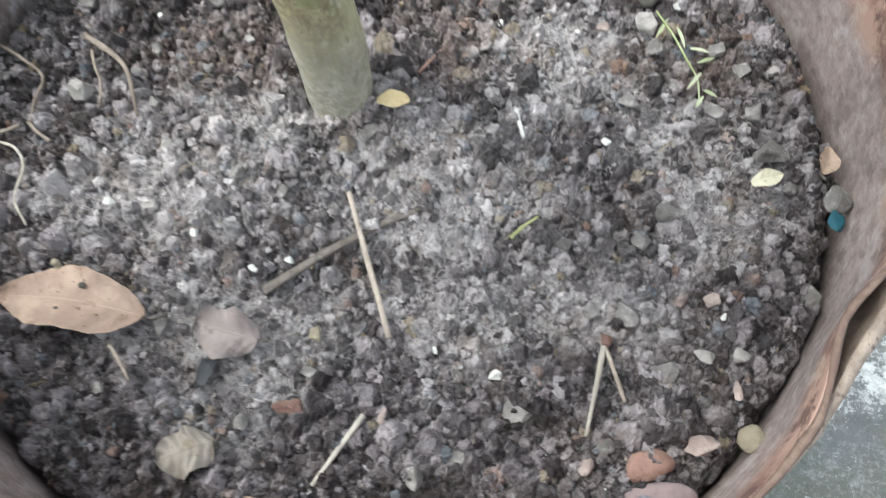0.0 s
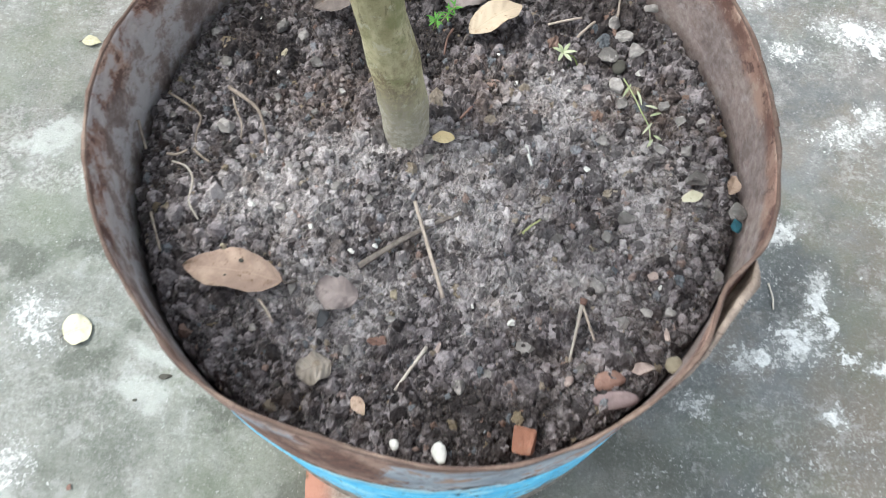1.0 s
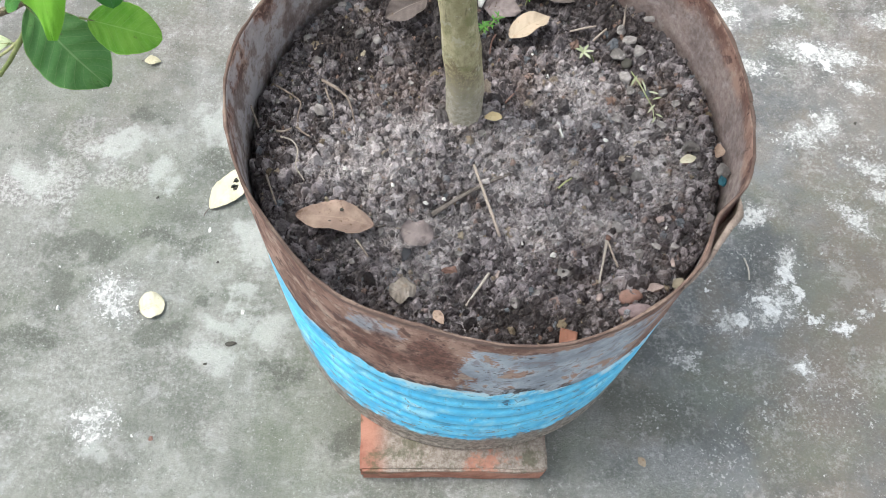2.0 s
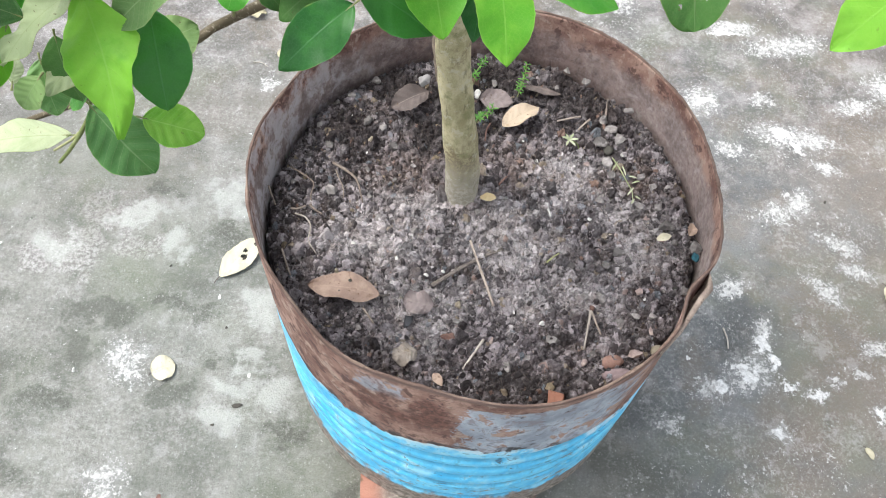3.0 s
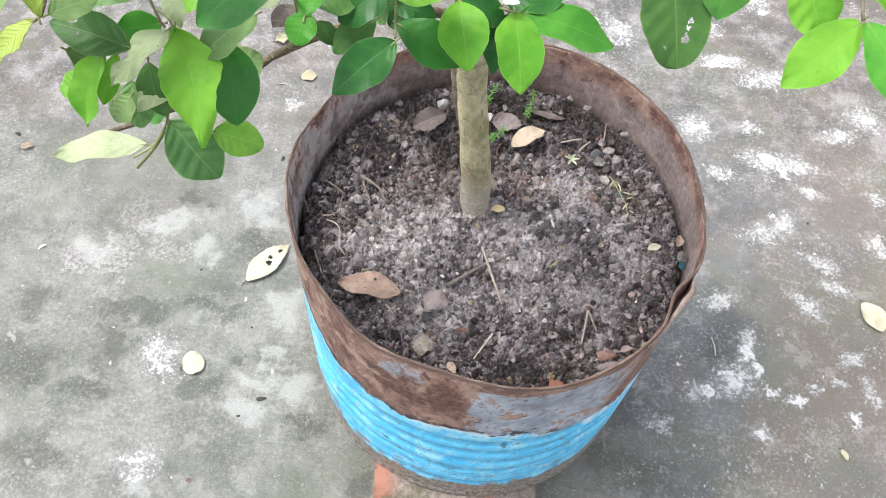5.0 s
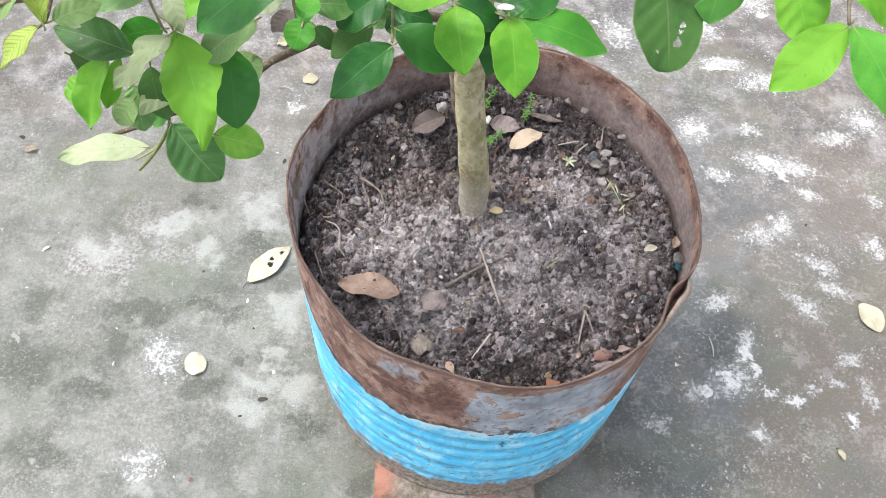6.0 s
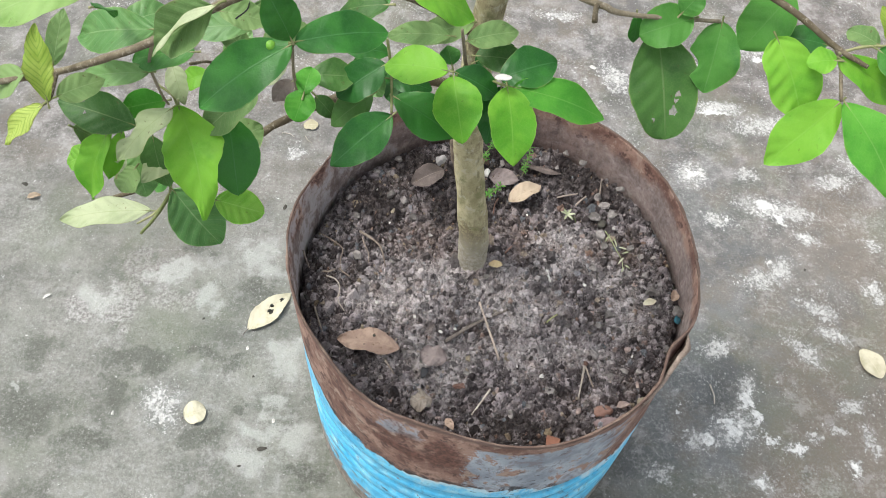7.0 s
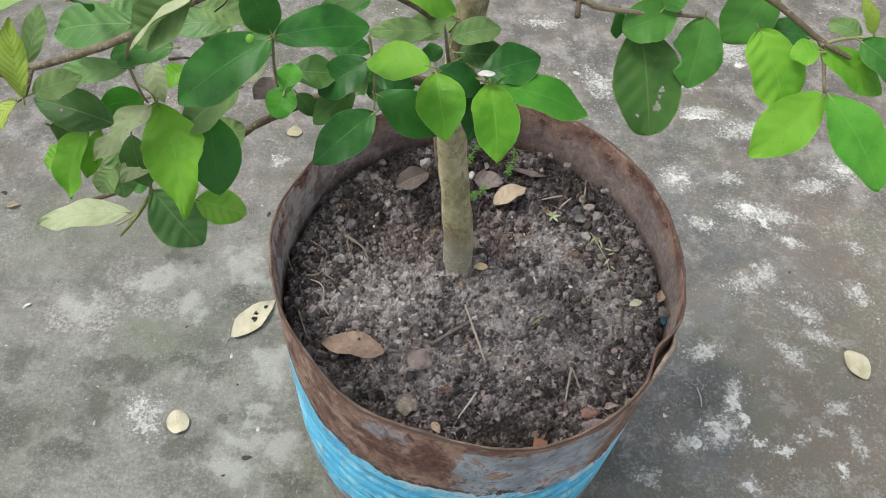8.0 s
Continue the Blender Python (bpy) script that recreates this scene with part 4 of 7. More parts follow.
def build_drum():
    drum = holder("steel_drum", (0, 0, FOOT), "cut-down rusty steel drum with flaking sky-blue paint, used as a planter", "drum planter")
    sides, rows = 216, 110
    outer, inner = [], []
    for i in range(rows + 1):
        for j in range(sides):
            a = 360 * j / sides
            aa = a if a <= 180 else a - 360
            top = rim_height(aa)
            z = FOOT + (top - FOOT) * i / rows
            r = drum_radius(z, aa)
            c, s = math.cos(radians(a)), math.sin(radians(a))
            outer.append((r * c, r * s, z - FOOT))
            inner.append(((r - 0.003) * c, (r - 0.003) * s, z - FOOT))
    quads = [(i * sides + j, i * sides + (j + 1) % sides, (i + 1) * sides + (j + 1) % sides, (i + 1) * sides + j) for i in range(rows) for j in range(sides)]
    n = len(outer)
    top = [(rows * sides + j, rows * sides + (j + 1) % sides, n + rows * sides + (j + 1) % sides, n + rows * sides + j) for j in range(sides)]
    me = mesh_of("wall", outer + inner, quads + top + [tuple(n + k for k in reversed(q)) for q in quads])
    me.materials.append(DRUM)
    me.materials.append(DRUM_IN)
    me.polygons.foreach_set("material_index", [0] * (len(quads) + len(top)) + [1] * len(quads))
    part("wall", me, None, drum)
    bottom = [(0.283 * math.cos(math.tau * j / 90), 0.283 * math.sin(math.tau * j / 90), 0.004 + k) for k in (0.0, 0.004) for j in range(90)]
    part("bottom", mesh_of("bottom", bottom, [tuple(reversed(range(90))), tuple(range(90, 180))] + [(j, (j + 1) % 90, 90 + (j + 1) % 90, 90 + j) for j in range(90)]), DRUM_IN, drum)
    # thin turned edge of the rim
    pts = []
    for j in range(181):
        a = j * 2
        aa = a if a <= 180 else a - 360
        r = drum_radius(rim_height(aa), aa) - 0.0012
        pts.append((r * math.cos(radians(a)), r * math.sin(radians(a)), rim_height(aa) - FOOT + 0.0005))
    part("rim_edge", mesh_of("rim_edge", *tube(pts, 0.0016, 0.0016, 6, 1, 1.5)), RUST, drum, "rough rusty cut edge")
    # torn strip standing off the wall, free at one end
    verts, faces = [], []
    nu, nv = 30, 8
    for side in (0, 1):
        for i in range(nu + 1):
            q = i / nu
            a = -24 - 25 * q
            bulge = min(1.0, q / 0.12) * (1 - q) ** 0.7 * 1.15
            for k in range(nv + 1):
                t = k / nv
                z = 0.537 + 0.012 * q + (0.031 - 0.012 * q) * t + 0.0016 * math.sin(i * 0.9) * t + 0.002 * noise.noise(Vector((i * 0.7, 2, 4))) * t
                lean = 0.0075 * bulge * (1 - t) if side else 0.0
                r = drum_radius(z, a) + 0.0012 + bulge * t ** 0.6 * (0.75 * rim_bend(a) + 0.006) - side * (0.0015 + 0.006 * bulge * t) - lean * 0.2 + 0.001 * noise.noise(Vector((i * 0.4, k * 0.5, 4)))
                verts.append((r * math.cos(radians(a)), r * math.sin(radians(a)), z - FOOT - (0.004 * bulge * t if not side else 0)))
    m = (nu + 1) * (nv + 1)
    for i in range(nu):
        for k in range(nv):
            q = i * (nv + 1) + k
            faces.append((q, q + 1, q + nv + 2, q + nv + 1))
            faces.append((m + q + nv + 1, m + q + nv + 2, m + q + 1, m + q))
        q = i * (nv + 1) + nv
        faces.append((q, m + q, m + q + nv + 1, q + nv + 1))
    part("torn_flap", mesh_of("torn_flap", verts, faces), FLAP, drum, "torn rusty strip of sheet steel bent outwards")


build_drum()


# ---- soil ----
def build_soil():
    """The crumbly surface: a fine sheet on which thousands of uneven crumbs are heaped, the large ones first."""
    rng = np.random.default_rng(11)
    step, last = 0.0011, 0.2795
    n = int(2 * last / step) + 1
    axis = np.linspace(-last, last, n)
    coarse = np.linspace(-last, last, 190)
    low = np.array([[soil_height(x, y) for x in coarse] for y in coarse])
    rows = np.array([np.interp(axis, coarse, r) for r in low])
    h = np.array([np.interp(axis, coarse, c) for c in rows.T]).T - 0.004
    base = h.copy()
    tone = rng.uniform(0, 1, h.shape)
    count = 23000
    size = np.minimum(0.011, 0.0027 * np.exp(rng.normal(0, 0.52, count)))
    size[:200] = rng.uniform(0.006, 0.0125, 200)
    for r in np.sort(size)[::-1]:
        cx, cy = rng.uniform(-last, last, 2)
        if cx * cx + cy * cy > last * last:
            continue
        i0, i1 = np.searchsorted(axis, (cy - 1.3 * r, cy + 1.3 * r))
        j0, j1 = np.searchsorted(axis, (cx - 1.3 * r, cx + 1.3 * r))
        if i1 - i0 < 2 or j1 - j0 < 2:
            continue
        v, u = np.meshgrid((axis[i0:i1] - cy) / r, (axis[j0:j1] - cx) / r, indexing="ij")
        # a broken clod: a tilted top and five to seven steep sides
        tilt = rng.normal(0, 0.3, 2)
        top = rng.uniform(0.5, 1.0) + tilt[0] * u + tilt[1] * v
        sides = rng.integers(5, 8)
        turn = rng.uniform(0, 6.28)
        for q in range(sides):
            way = turn + 6.283 * (q + rng.uniform(-0.3, 0.3)) / sides
            top = np.minimum(top, (rng.uniform(0.62, 1.0) - u * np.cos(way) - v * np.sin(way)) * rng.uniform(1.1, 3.2))
        here, under = h[i0:i1, j0:j1], base[i0:i1, j0:j1]
        foot = 0.7 * under.mean() + 0.3 * here.mean() + rng.uniform(-0.0018, 0.0014)
        new_top = np.where(top > 0, foot + r * top * 1.3, -9)
        wins = new_top > here
        here[wins] = new_top[wins]
        tone[i0:i1, j0:j1][wins] = rng.uniform()
    # dust has filled the hollows where the crust is dry
    yy, xx = np.meshgrid(axis, axis, indexing="ij")
    dusty = np.zeros_like(h)
    for sx, sy, rx, ry, _ in DRY:
        dusty = np.maximum(dusty, np.exp(-((xx - sx) / (1.1 * rx)) ** 2 - ((yy - sy) / (1.1 * ry)) ** 2))
    lumpy = np.array([[noise.noise(Vector((x * 45, y * 45, 1))) + 0.5 * noise.noise(Vector((x * 110, y * 110, 4))) for x in coarse] for y in coarse])
    lumpy = np.array([np.interp(axis, coarse, r) for r in lumpy])
    lumpy = np.array([np.interp(axis, coarse, c) for c in lumpy.T]).T
    fill = base - 0.0018 + 0.0052 * dusty + 0.0016 * lumpy
    buried = fill > h
    h[buried] = fill[buried]
    tone[buried] = np.clip(0.58 + 0.06 * lumpy + rng.normal(0, 0.012, h.shape), 0, 1)[buried]
    # crumbly skin at two scales
    rough = rng.normal(0, 1, h.shape)
    soft = (rough + np.roll(rough, 1, 0) + np.roll(rough, 1, 1) + np.roll(rough, (1, 1), (0, 1))) / 2
    h += 0.0003 * rough + 0.0005 * soft
    inside = xx * xx + yy * yy <= last * last
    index = -np.ones(h.shape, dtype=np.int64)
    index[inside] = np.arange(inside.sum())
    verts = np.stack([xx[inside], yy[inside], h[inside]], -1)
    quads = np.stack([index[:-1, :-1], index[:-1, 1:], index[1:, 1:], index[1:, :-1]], -1).reshape(-1, 4)
    quads = quads[(quads >= 0).all(1)]
    # the rest of the lump, down to the bottom of the drum
    m, sides = len(verts), 120
    ring = [(last * math.cos(math.tau * j / sides), last * math.sin(math.tau * j / sides), z) for z in (0.465, FOOT + 0.012) for j in range(sides)]
    skirt = np.array([(m + j, m + (j + 1) % sides, m + sides + (j + 1) % sides, m + sides + j) for j in range(sides)])[:, ::-1]
    verts, quads = np.concatenate([verts, np.array(ring)]), np.concatenate([quads, skirt])
    me = bpy.data.meshes.new("soil")
    me.vertices.add(len(verts))
    me.vertices.foreach_set("co", verts.ravel())
    me.loops.add(len(quads) * 4)
    me.loops.foreach_set("vertex_index", quads.ravel().astype(np.int32))
    me.polygons.add(len(quads))
    me.polygons.foreach_set("loop_start", np.arange(0, len(quads) * 4, 4, dtype=np.int32))
    me.update(calc_edges=True)
    me.validate()
    own = me.attributes.new("tone", "FLOAT", "POINT")
    own.data.foreach_set("value", np.concatenate([tone[inside], np.full(len(ring), 0.5)]).astype(np.float32))
    me.polygons.foreach_set("use_smooth", [False] * len(me.polygons))
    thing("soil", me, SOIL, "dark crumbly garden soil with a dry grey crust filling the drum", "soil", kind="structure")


def clod_templates(count, level):
    out = []
    for s in range(count):
        me = stone_mesh("clod", (1, 1, 0.75), 100 + s, angular=0.9, level=level, lumps=0.75)
        v = np.empty(len(me.vertices) * 3)
        me.vertices.foreach_get("co", v)
        f = np.array([p.vertices[:] for p in me.polygons])
        out.append((v.reshape(-1, 3), f))
        bpy.data.meshes.remove(me)
    return out


def scatter(name, material, label, category, count, sizes, place, seed, level=1, sink=0.25):
    rng = np.random.default_rng(seed)
    tmpl = clod_templates(10, level)
    vs, fs, base = [], [], 0
    for _ in range(count):
        x, y, z = place(rng)
        v, f = tmpl[rng.integers(len(tmpl))]
        s = sizes(rng)
        turn = np.array(Euler(rng.uniform(0, 6.28, 3)).to_matrix())
        p = (v * s * rng.uniform(0.7, 1.2, 3)) @ turn.T + (x, y, z + s * (0.5 - sink) * 0.5)
        vs.append(p)
        fs.append(f + base)
        base += len(v)
    v, f = np.concatenate(vs), np.concatenate(fs)
    me = bpy.data.meshes.new(name)
    me.vertices.add(len(v))
    me.vertices.foreach_set("co", v.ravel())
    me.loops.add(len(f) * 3)
    me.loops.foreach_set("vertex_index", f.ravel().astype(np.int32))
    me.polygons.add(len(f))
    me.polygons.foreach_set("loop_start", np.arange(0, len(f) * 3, 3, dtype=np.int32))
    me.update(calc_edges=True)
    me.validate()
    me.polygons.foreach_set("use_smooth", [False] * len(me.polygons))
    return thing(name, me, material, label, category, kind="stuff")


def on_soil(rng):
    r, a = 0.271 * math.sqrt(rng.uniform()), rng.uniform(0, math.tau)
    x, y = r * math.cos(a), r * math.sin(a)
    return x, y, soil_height(x, y)


build_soil()
scatter("soil_clods", CLODS, "loose crumbs and clods of dry soil", "soil clods", 3600, lambda g: min(0.013, 0.0038 * math.exp(g.normal(0, 0.52))), on_soil, 3, level=3, sink=0.2)
scatter("soil_lumps", CLODS, "larger broken lumps of soil", "soil lumps", 170, lambda g: g.uniform(0.007, 0.017), on_soil, 4, level=3, sink=0.5)


# ---- the guava tree ----
TREE_AT = Vector((-0.031, 0.034, 0.49))
tree = holder("guava_tree", TREE_AT, "young guava tree with a pruned mottled stem and broad green leaves", "tree")
up_from = lambda pts: [Vector(p) - TREE_AT for p in pts]


def branch(name, pts, r0, r1, material=TWIG, sides=8, seed=1, rough=0.25, swell=0.0, label=""):
    return part(name, mesh_of(name, *tube(up_from(pts), r0, r1, sides, 6, rough, seed=seed, swell=swell)), material, tree, label)


def leaf(base, tip, width, material=MID, roll=0.0, seed=0, **shape):
    """A leaf of the tree; roll: degrees by which it turns about its midrib."""
    base, tip = Vector(base), Vector(tip)
    way = (tip - base).normalized()
    facing = Vector((0.05, -0.42, 0.9))
    facing = Matrix.Rotation(radians(roll), 3, way) @ facing
    shape.setdefault("ragged", 0.5)
    shape.setdefault("quilt", 0.012 if material in (DARK, MID, FRESH, OLIVE) else 0.014 if material is YOUNG else 0.03)
    verts, faces, uvs = blade(base, tip, width, facing, seed=seed, **shape)
    length = (tip - base).length
    up = (facing - way * facing.dot(way)).normalized()
    keep = shape.get("arch", 0.08) * length
    pts = [-way * 0.005 - up * 0.0015, Vector((0, 0, 0)), way * length * 0.25 + up * (keep * math.sin(math.pi * 0.25) - shape.get("curl", 0.0) * length * 0.0625 - 0.0012)]
    blade_part = part("leaf", mesh_of("leaf", verts, faces, uvs), material, tree, LEAF_LABEL.get(material.name, ""), base - TREE_AT)
    part("stalk", mesh_of("stalk", *tube(pts, 0.0011, 0.0005, 6, 3)), GREEN_TWIG, blade_part)
    return blade_part


LEAF_LABEL = {"young_leaf": "bright yellow-green young leaf", "dark_leaf": "glossy dark green leaf", "fresh_green_leaf": "fresh mid-green leaf", "old_olive_leaf": "dull olive-green old leaf", "light_green_leaf": "light green young leaf", "veined_young_leaf": "light green young leaf with pale veins", "leaf_underside": "dull grey-green leaf underside", "pale_leaf": "pale dull green leaf", "yellowing_leaf": "yellowing leaf with green veins and brown edges"}
branch("trunk", [(-0.029, 0.023, 0.46), (-0.031, 0.028, 0.55), (-0.041, 0.034, 0.65), (-0.052, 0.033, 0.757), (-0.053, 0.028, 0.86), (-0.044, 0.02, 0.973), (-0.035, 0.018, 1.1), (-0.02, 0.04, 1.3)], 0.0222, 0.013, BARK, 24, 3, 0.14, 0.0, "mottled olive-grey stem")
branch("branch", [(-0.060, 0.046, 0.835), (-0.120, 0.024, 0.860), (-0.181, 0.007, 0.855), (-0.249, -0.034, 0.850), (-0.284, -0.055, 0.839), (-0.337, -0.076, 0.815), (-0.399, -0.088, 0.785), (-0.457, -0.095, 0.760)], 0.00585, 0.00252, TWIG, seed=1)
branch("branch", [(-0.053, 0.030, 0.925), (-0.118, -0.014, 1.005), (-0.179, -0.073, 1.065), (-0.230, -0.124, 1.095), (-0.260, -0.140, 1.090), (-0.311, -0.155, 1.065), (-0.352, -0.163, 1.050), (-0.393, -0.166, 1.035), (-0.446, -0.173, 1.025)], 0.00484, 0.00245, TWIG, seed=2)
branch("branch", [(-0.045, 0.022, 0.975), (0.004, 0.015, 1.005), (0.052, -0.023, 1.020), (0.070, -0.026, 1.015), (0.106, -0.023, 1.010), (0.169, -0.017, 1.005)], 0.00429, 0.0018, TWIG, seed=3)
branch("branch", [(-0.046, 0.005, 1.015), (0.045, -0.054, 1.095), (0.131, -0.080, 1.105), (0.182, -0.103, 1.095), (0.221, -0.127, 1.080), (0.245, -0.141, 1.075)], 0.00429, 0.00173, TWIG, seed=4)
branch("twig", [(-0.370, -0.113, 0.805), (-0.386, -0.129, 0.785), (-0.405, -0.140, 0.765)], 0.00224, 0.00154, GREEN_TWIG, seed=5, label="pale forked twig end")
branch("twig", [(-0.381, -0.121, 0.790), (-0.391, -0.129, 0.785), (-0.408, -0.134, 0.775)], 0.0014, 0.00105, GREEN_TWIG, seed=6)
branch("twig", [(-0.370, -0.113, 0.805), (-0.351, -0.105, 0.875), (-0.331, -0.110, 0.945), (-0.347, -0.101, 0.960)], 0.00154, 0.00105, GREEN_TWIG, seed=7)
branch("twig", [(-0.393, -0.166, 1.035), (-0.396, -0.184, 1.025), (-0.403, -0.189, 1.020)], 0.00203, 0.0013, TWIG, seed=8)
branch("twig", [(0.048, -0.041, 1.015), (0.049, -0.028, 1.020), (0.052, -0.023, 1.020)], 0.00273, 0.0023, TWIG, seed=9, label="pruned twig stub")
branch("twig", [(0.221, -0.127, 1.080), (0.227, -0.135, 1.070), (0.229, -0.160, 1.055)], 0.00195, 0.0013, TWIG, seed=10)
branch("twig", [(0.223, -0.131, 1.078), (0.244, -0.124, 1.080), (0.272, -0.126, 1.085)], 0.0014, 0.00105, GREEN_TWIG, seed=11)
branch("twig", [(-0.138, -0.065, 1.000), (-0.136, -0.069, 0.985), (-0.134, -0.072, 0.960), (-0.132, -0.099, 0.940)], 0.00154, 0.00119, GREEN_TWIG, seed=12)
branch("twig", [(-0.055, 0.006, 0.875), (-0.064, -0.024, 0.935), (-0.068, -0.040, 0.975), (-0.071, -0.052, 1.005)], 0.00234, 0.00144, TWIG, seed=13, label="thin reddish-brown side shoot")
branch("twig", [(-0.064, -0.024, 0.935), (-0.074, -0.056, 0.950), (-0.080, -0.060, 0.955)], 0.0014, 0.00105, GREEN_TWIG, seed=14)
branch("twig", [(-0.055, -0.021, 0.925), (-0.033, -0.051, 0.940), (-0.017, -0.061, 0.945)], 0.0014, 0.00105, GREEN_TWIG, seed=15)
branch("twig", [(-0.249, -0.034, 0.850), (-0.227, -0.071, 0.925), (-0.214, -0.119, 1.005), (-0.204, -0.147, 1.065)], 0.00203, 0.00115, TWIG, seed=16)
branch("twig", [(-0.249, -0.034, 0.850), (-0.218, -0.090, 0.945), (-0.213, -0.091, 0.965)], 0.0014, 0.00105, GREEN_TWIG, seed=17)
branch("twig", [(-0.241, -0.157, 1.095), (-0.231, -0.158, 1.105), (-0.227, -0.161, 1.115)], 0.0007, 0.0004, BLACK, seed=18, label="dead black twig tip")
branch("twig", [(-0.311, -0.155, 1.065), (-0.337, -0.123, 1.005), (-0.332, -0.129, 0.975), (-0.331, -0.125, 0.960)], 0.00156, 0.00101, TWIG, seed=19)
branch("twig", [(-0.290, -0.147, 1.035), (-0.289, -0.104, 0.995), (-0.262, -0.088, 0.965)], 0.0014, 0.00086, TWIG, seed=20)
leaf((-0.322, -0.125, 0.960), (-0.294, -0.206, 0.897), 0.0545, YOUNG, 10, seed=21, wave=0.3, skew=-0.14, blunt=-0.1, quilt=0.03, ragged=1.4)
leaf((-0.288, -0.103, 0.925), (-0.279, -0.153, 0.865), 0.0509, DARK, -10, seed=22, blunt=0.7)
leaf((-0.311, -0.138, 0.835), (-0.263, -0.137, 0.815), 0.0369, VEINED, 5, seed=23, blunt=0.9)
leaf((-0.356, -0.129, 0.835), (-0.313, -0.153, 0.775), 0.0532, DULL_SHEEN, 10, seed=24, blunt=0.8, quilt=0.04)
leaf((-0.397, -0.116, 0.775), (-0.512, -0.111, 0.735), 0.0353, PALE, 15, seed=25, wave=0.2, quilt=0.05)
leaf((-0.376, -0.161, 0.960), (-0.402, -0.190, 0.895), 0.0378, YOUNG, 20, seed=26, fold=0.3, wave=0.15)
leaf((-0.364, -0.159, 0.960), (-0.384, -0.180, 0.915), 0.0184, YOUNG, -20, seed=27, fold=0.3)
leaf((-0.410, -0.142, 0.905), (-0.443, -0.143, 0.885), 0.0251, VEINED, seed=28, blunt=0.9)
leaf((-0.319, -0.145, 0.978), (-0.366, -0.184, 0.945), 0.0300, PALE, 20, seed=29, wave=0.25, notch=0.4, quilt=0.05)
leaf((-0.357, -0.126, 0.915), (-0.350, -0.144, 0.860), 0.0346, OLIVE, 20, seed=30)
leaf((-0.351, -0.157, 0.965), (-0.421, -0.143, 0.975), 0.0377, OLIVE, seed=31, nu=60, nv=40, holes=[(0.72, 0.72, 0.0045), (0.6, 0.4, 0.0016), (0.82, 0.86, 0.005)])
leaf((-0.404, -0.165, 1.005), (-0.370, -0.142, 1.005), 0.0244, UNDER, 10, seed=32)
leaf((-0.337, -0.116, 0.955), (-0.375, -0.131, 0.955), 0.0280, FRESH, -10, seed=33)
leaf((-0.204, -0.148, 1.065), (-0.281, -0.176, 1.015), 0.0478, DARK, seed=34, blunt=0.6)
leaf((-0.250, -0.117, 0.975), (-0.299, -0.144, 0.945), 0.0372, UNDER, 12, seed=35, blunt=0.8)
leaf((-0.201, -0.151, 1.070), (-0.132, -0.117, 1.055), 0.0370, DARK, seed=36, blunt=0.9)
leaf((-0.202, -0.155, 1.075), (-0.217, -0.154, 1.125), 0.0292, DARK, seed=37)
leaf((-0.312, -0.142, 1.065), (-0.394, -0.114, 1.025), 0.0366, DULL_SHEEN, -10, seed=38, blunt=0.7)
leaf((-0.251, -0.168, 1.115), (-0.306, -0.163, 1.065), 0.0376, UNDER, -20, seed=39, fold=0.35, wave=0.1)
leaf((-0.294, -0.123, 1.025), (-0.353, -0.118, 1.005), 0.0303, MID, seed=40, blunt=0.7)
leaf((-0.335, -0.130, 1.005), (-0.403, -0.122, 0.985), 0.0227, DULL_SHEEN, -15, seed=41)
leaf((-0.393, -0.194, 1.030), (-0.397, -0.158, 1.078), 0.0215, YELLOWING, seed=42, wave=0.2, ragged=1.8, fold=0.25)
leaf((-0.399, -0.192, 1.025), (-0.437, -0.209, 0.992), 0.0200, YELLOWING, 10, seed=43, wave=0.2, ragged=1.5)
leaf((-0.300, -0.222, 1.178), (-0.366, -0.252, 1.165), 0.0300, LIGHT, seed=44, blunt=0.8, quilt=0.04)
leaf((-0.418, -0.131, 1.005), (-0.417, -0.081, 1.025), 0.0193, UNDER, 20, seed=45)
leaf((-0.258, -0.066, 1.005), (-0.323, -0.067, 0.995), 0.0288, DULL_SHEEN, seed=46)
leaf((-0.298, -0.098, 0.975), (-0.323, -0.104, 0.965), 0.0222, YOUNG, seed=47, blunt=0.9)
leaf((-0.209, -0.116, 0.975), (-0.205, -0.087, 0.980), 0.0224, FRESH, seed=48, blunt=0.9)
leaf((-0.207, -0.111, 0.975), (-0.216, -0.135, 0.960), 0.0283, FRESH, seed=49, blunt=1.0)
leaf((-0.209, -0.082, 0.965), (-0.166, -0.076, 0.960), 0.0316, OLIVE, seed=50, blunt=0.8)
leaf((-0.139, -0.071, 0.975), (-0.184, -0.089, 0.945), 0.0380, DARK, seed=51, blunt=0.7)
leaf((-0.153, -0.072, 0.935), (-0.191, -0.098, 0.915), 0.0310, OLIVE, seed=52, blunt=0.7)
leaf((-0.231, -0.061, 0.935), (-0.249, -0.081, 0.925), 0.0190, GREY_LEAF, seed=53, blunt=0.7)
leaf((-0.207, -0.079, 0.935), (-0.189, -0.088, 0.915), 0.0189, OLIVE, seed=54, blunt=0.7)
leaf((-0.131, -0.102, 0.940), (-0.187, -0.140, 0.905), 0.0420, DARK, -5, seed=55, blunt=0.45)
leaf((-0.081, -0.095, 0.995), (-0.140, -0.078, 0.980), 0.0381, YOUNG, 5, seed=56, blunt=0.8)
leaf((-0.081, -0.028, 0.975), (-0.143, -0.022, 0.965), 0.0247, UNDER, seed=57, blunt=0.8)
leaf((-0.132, -0.067, 0.928), (-0.070, -0.087, 0.897), 0.0436, DARK, seed=58, blunt=0.6)
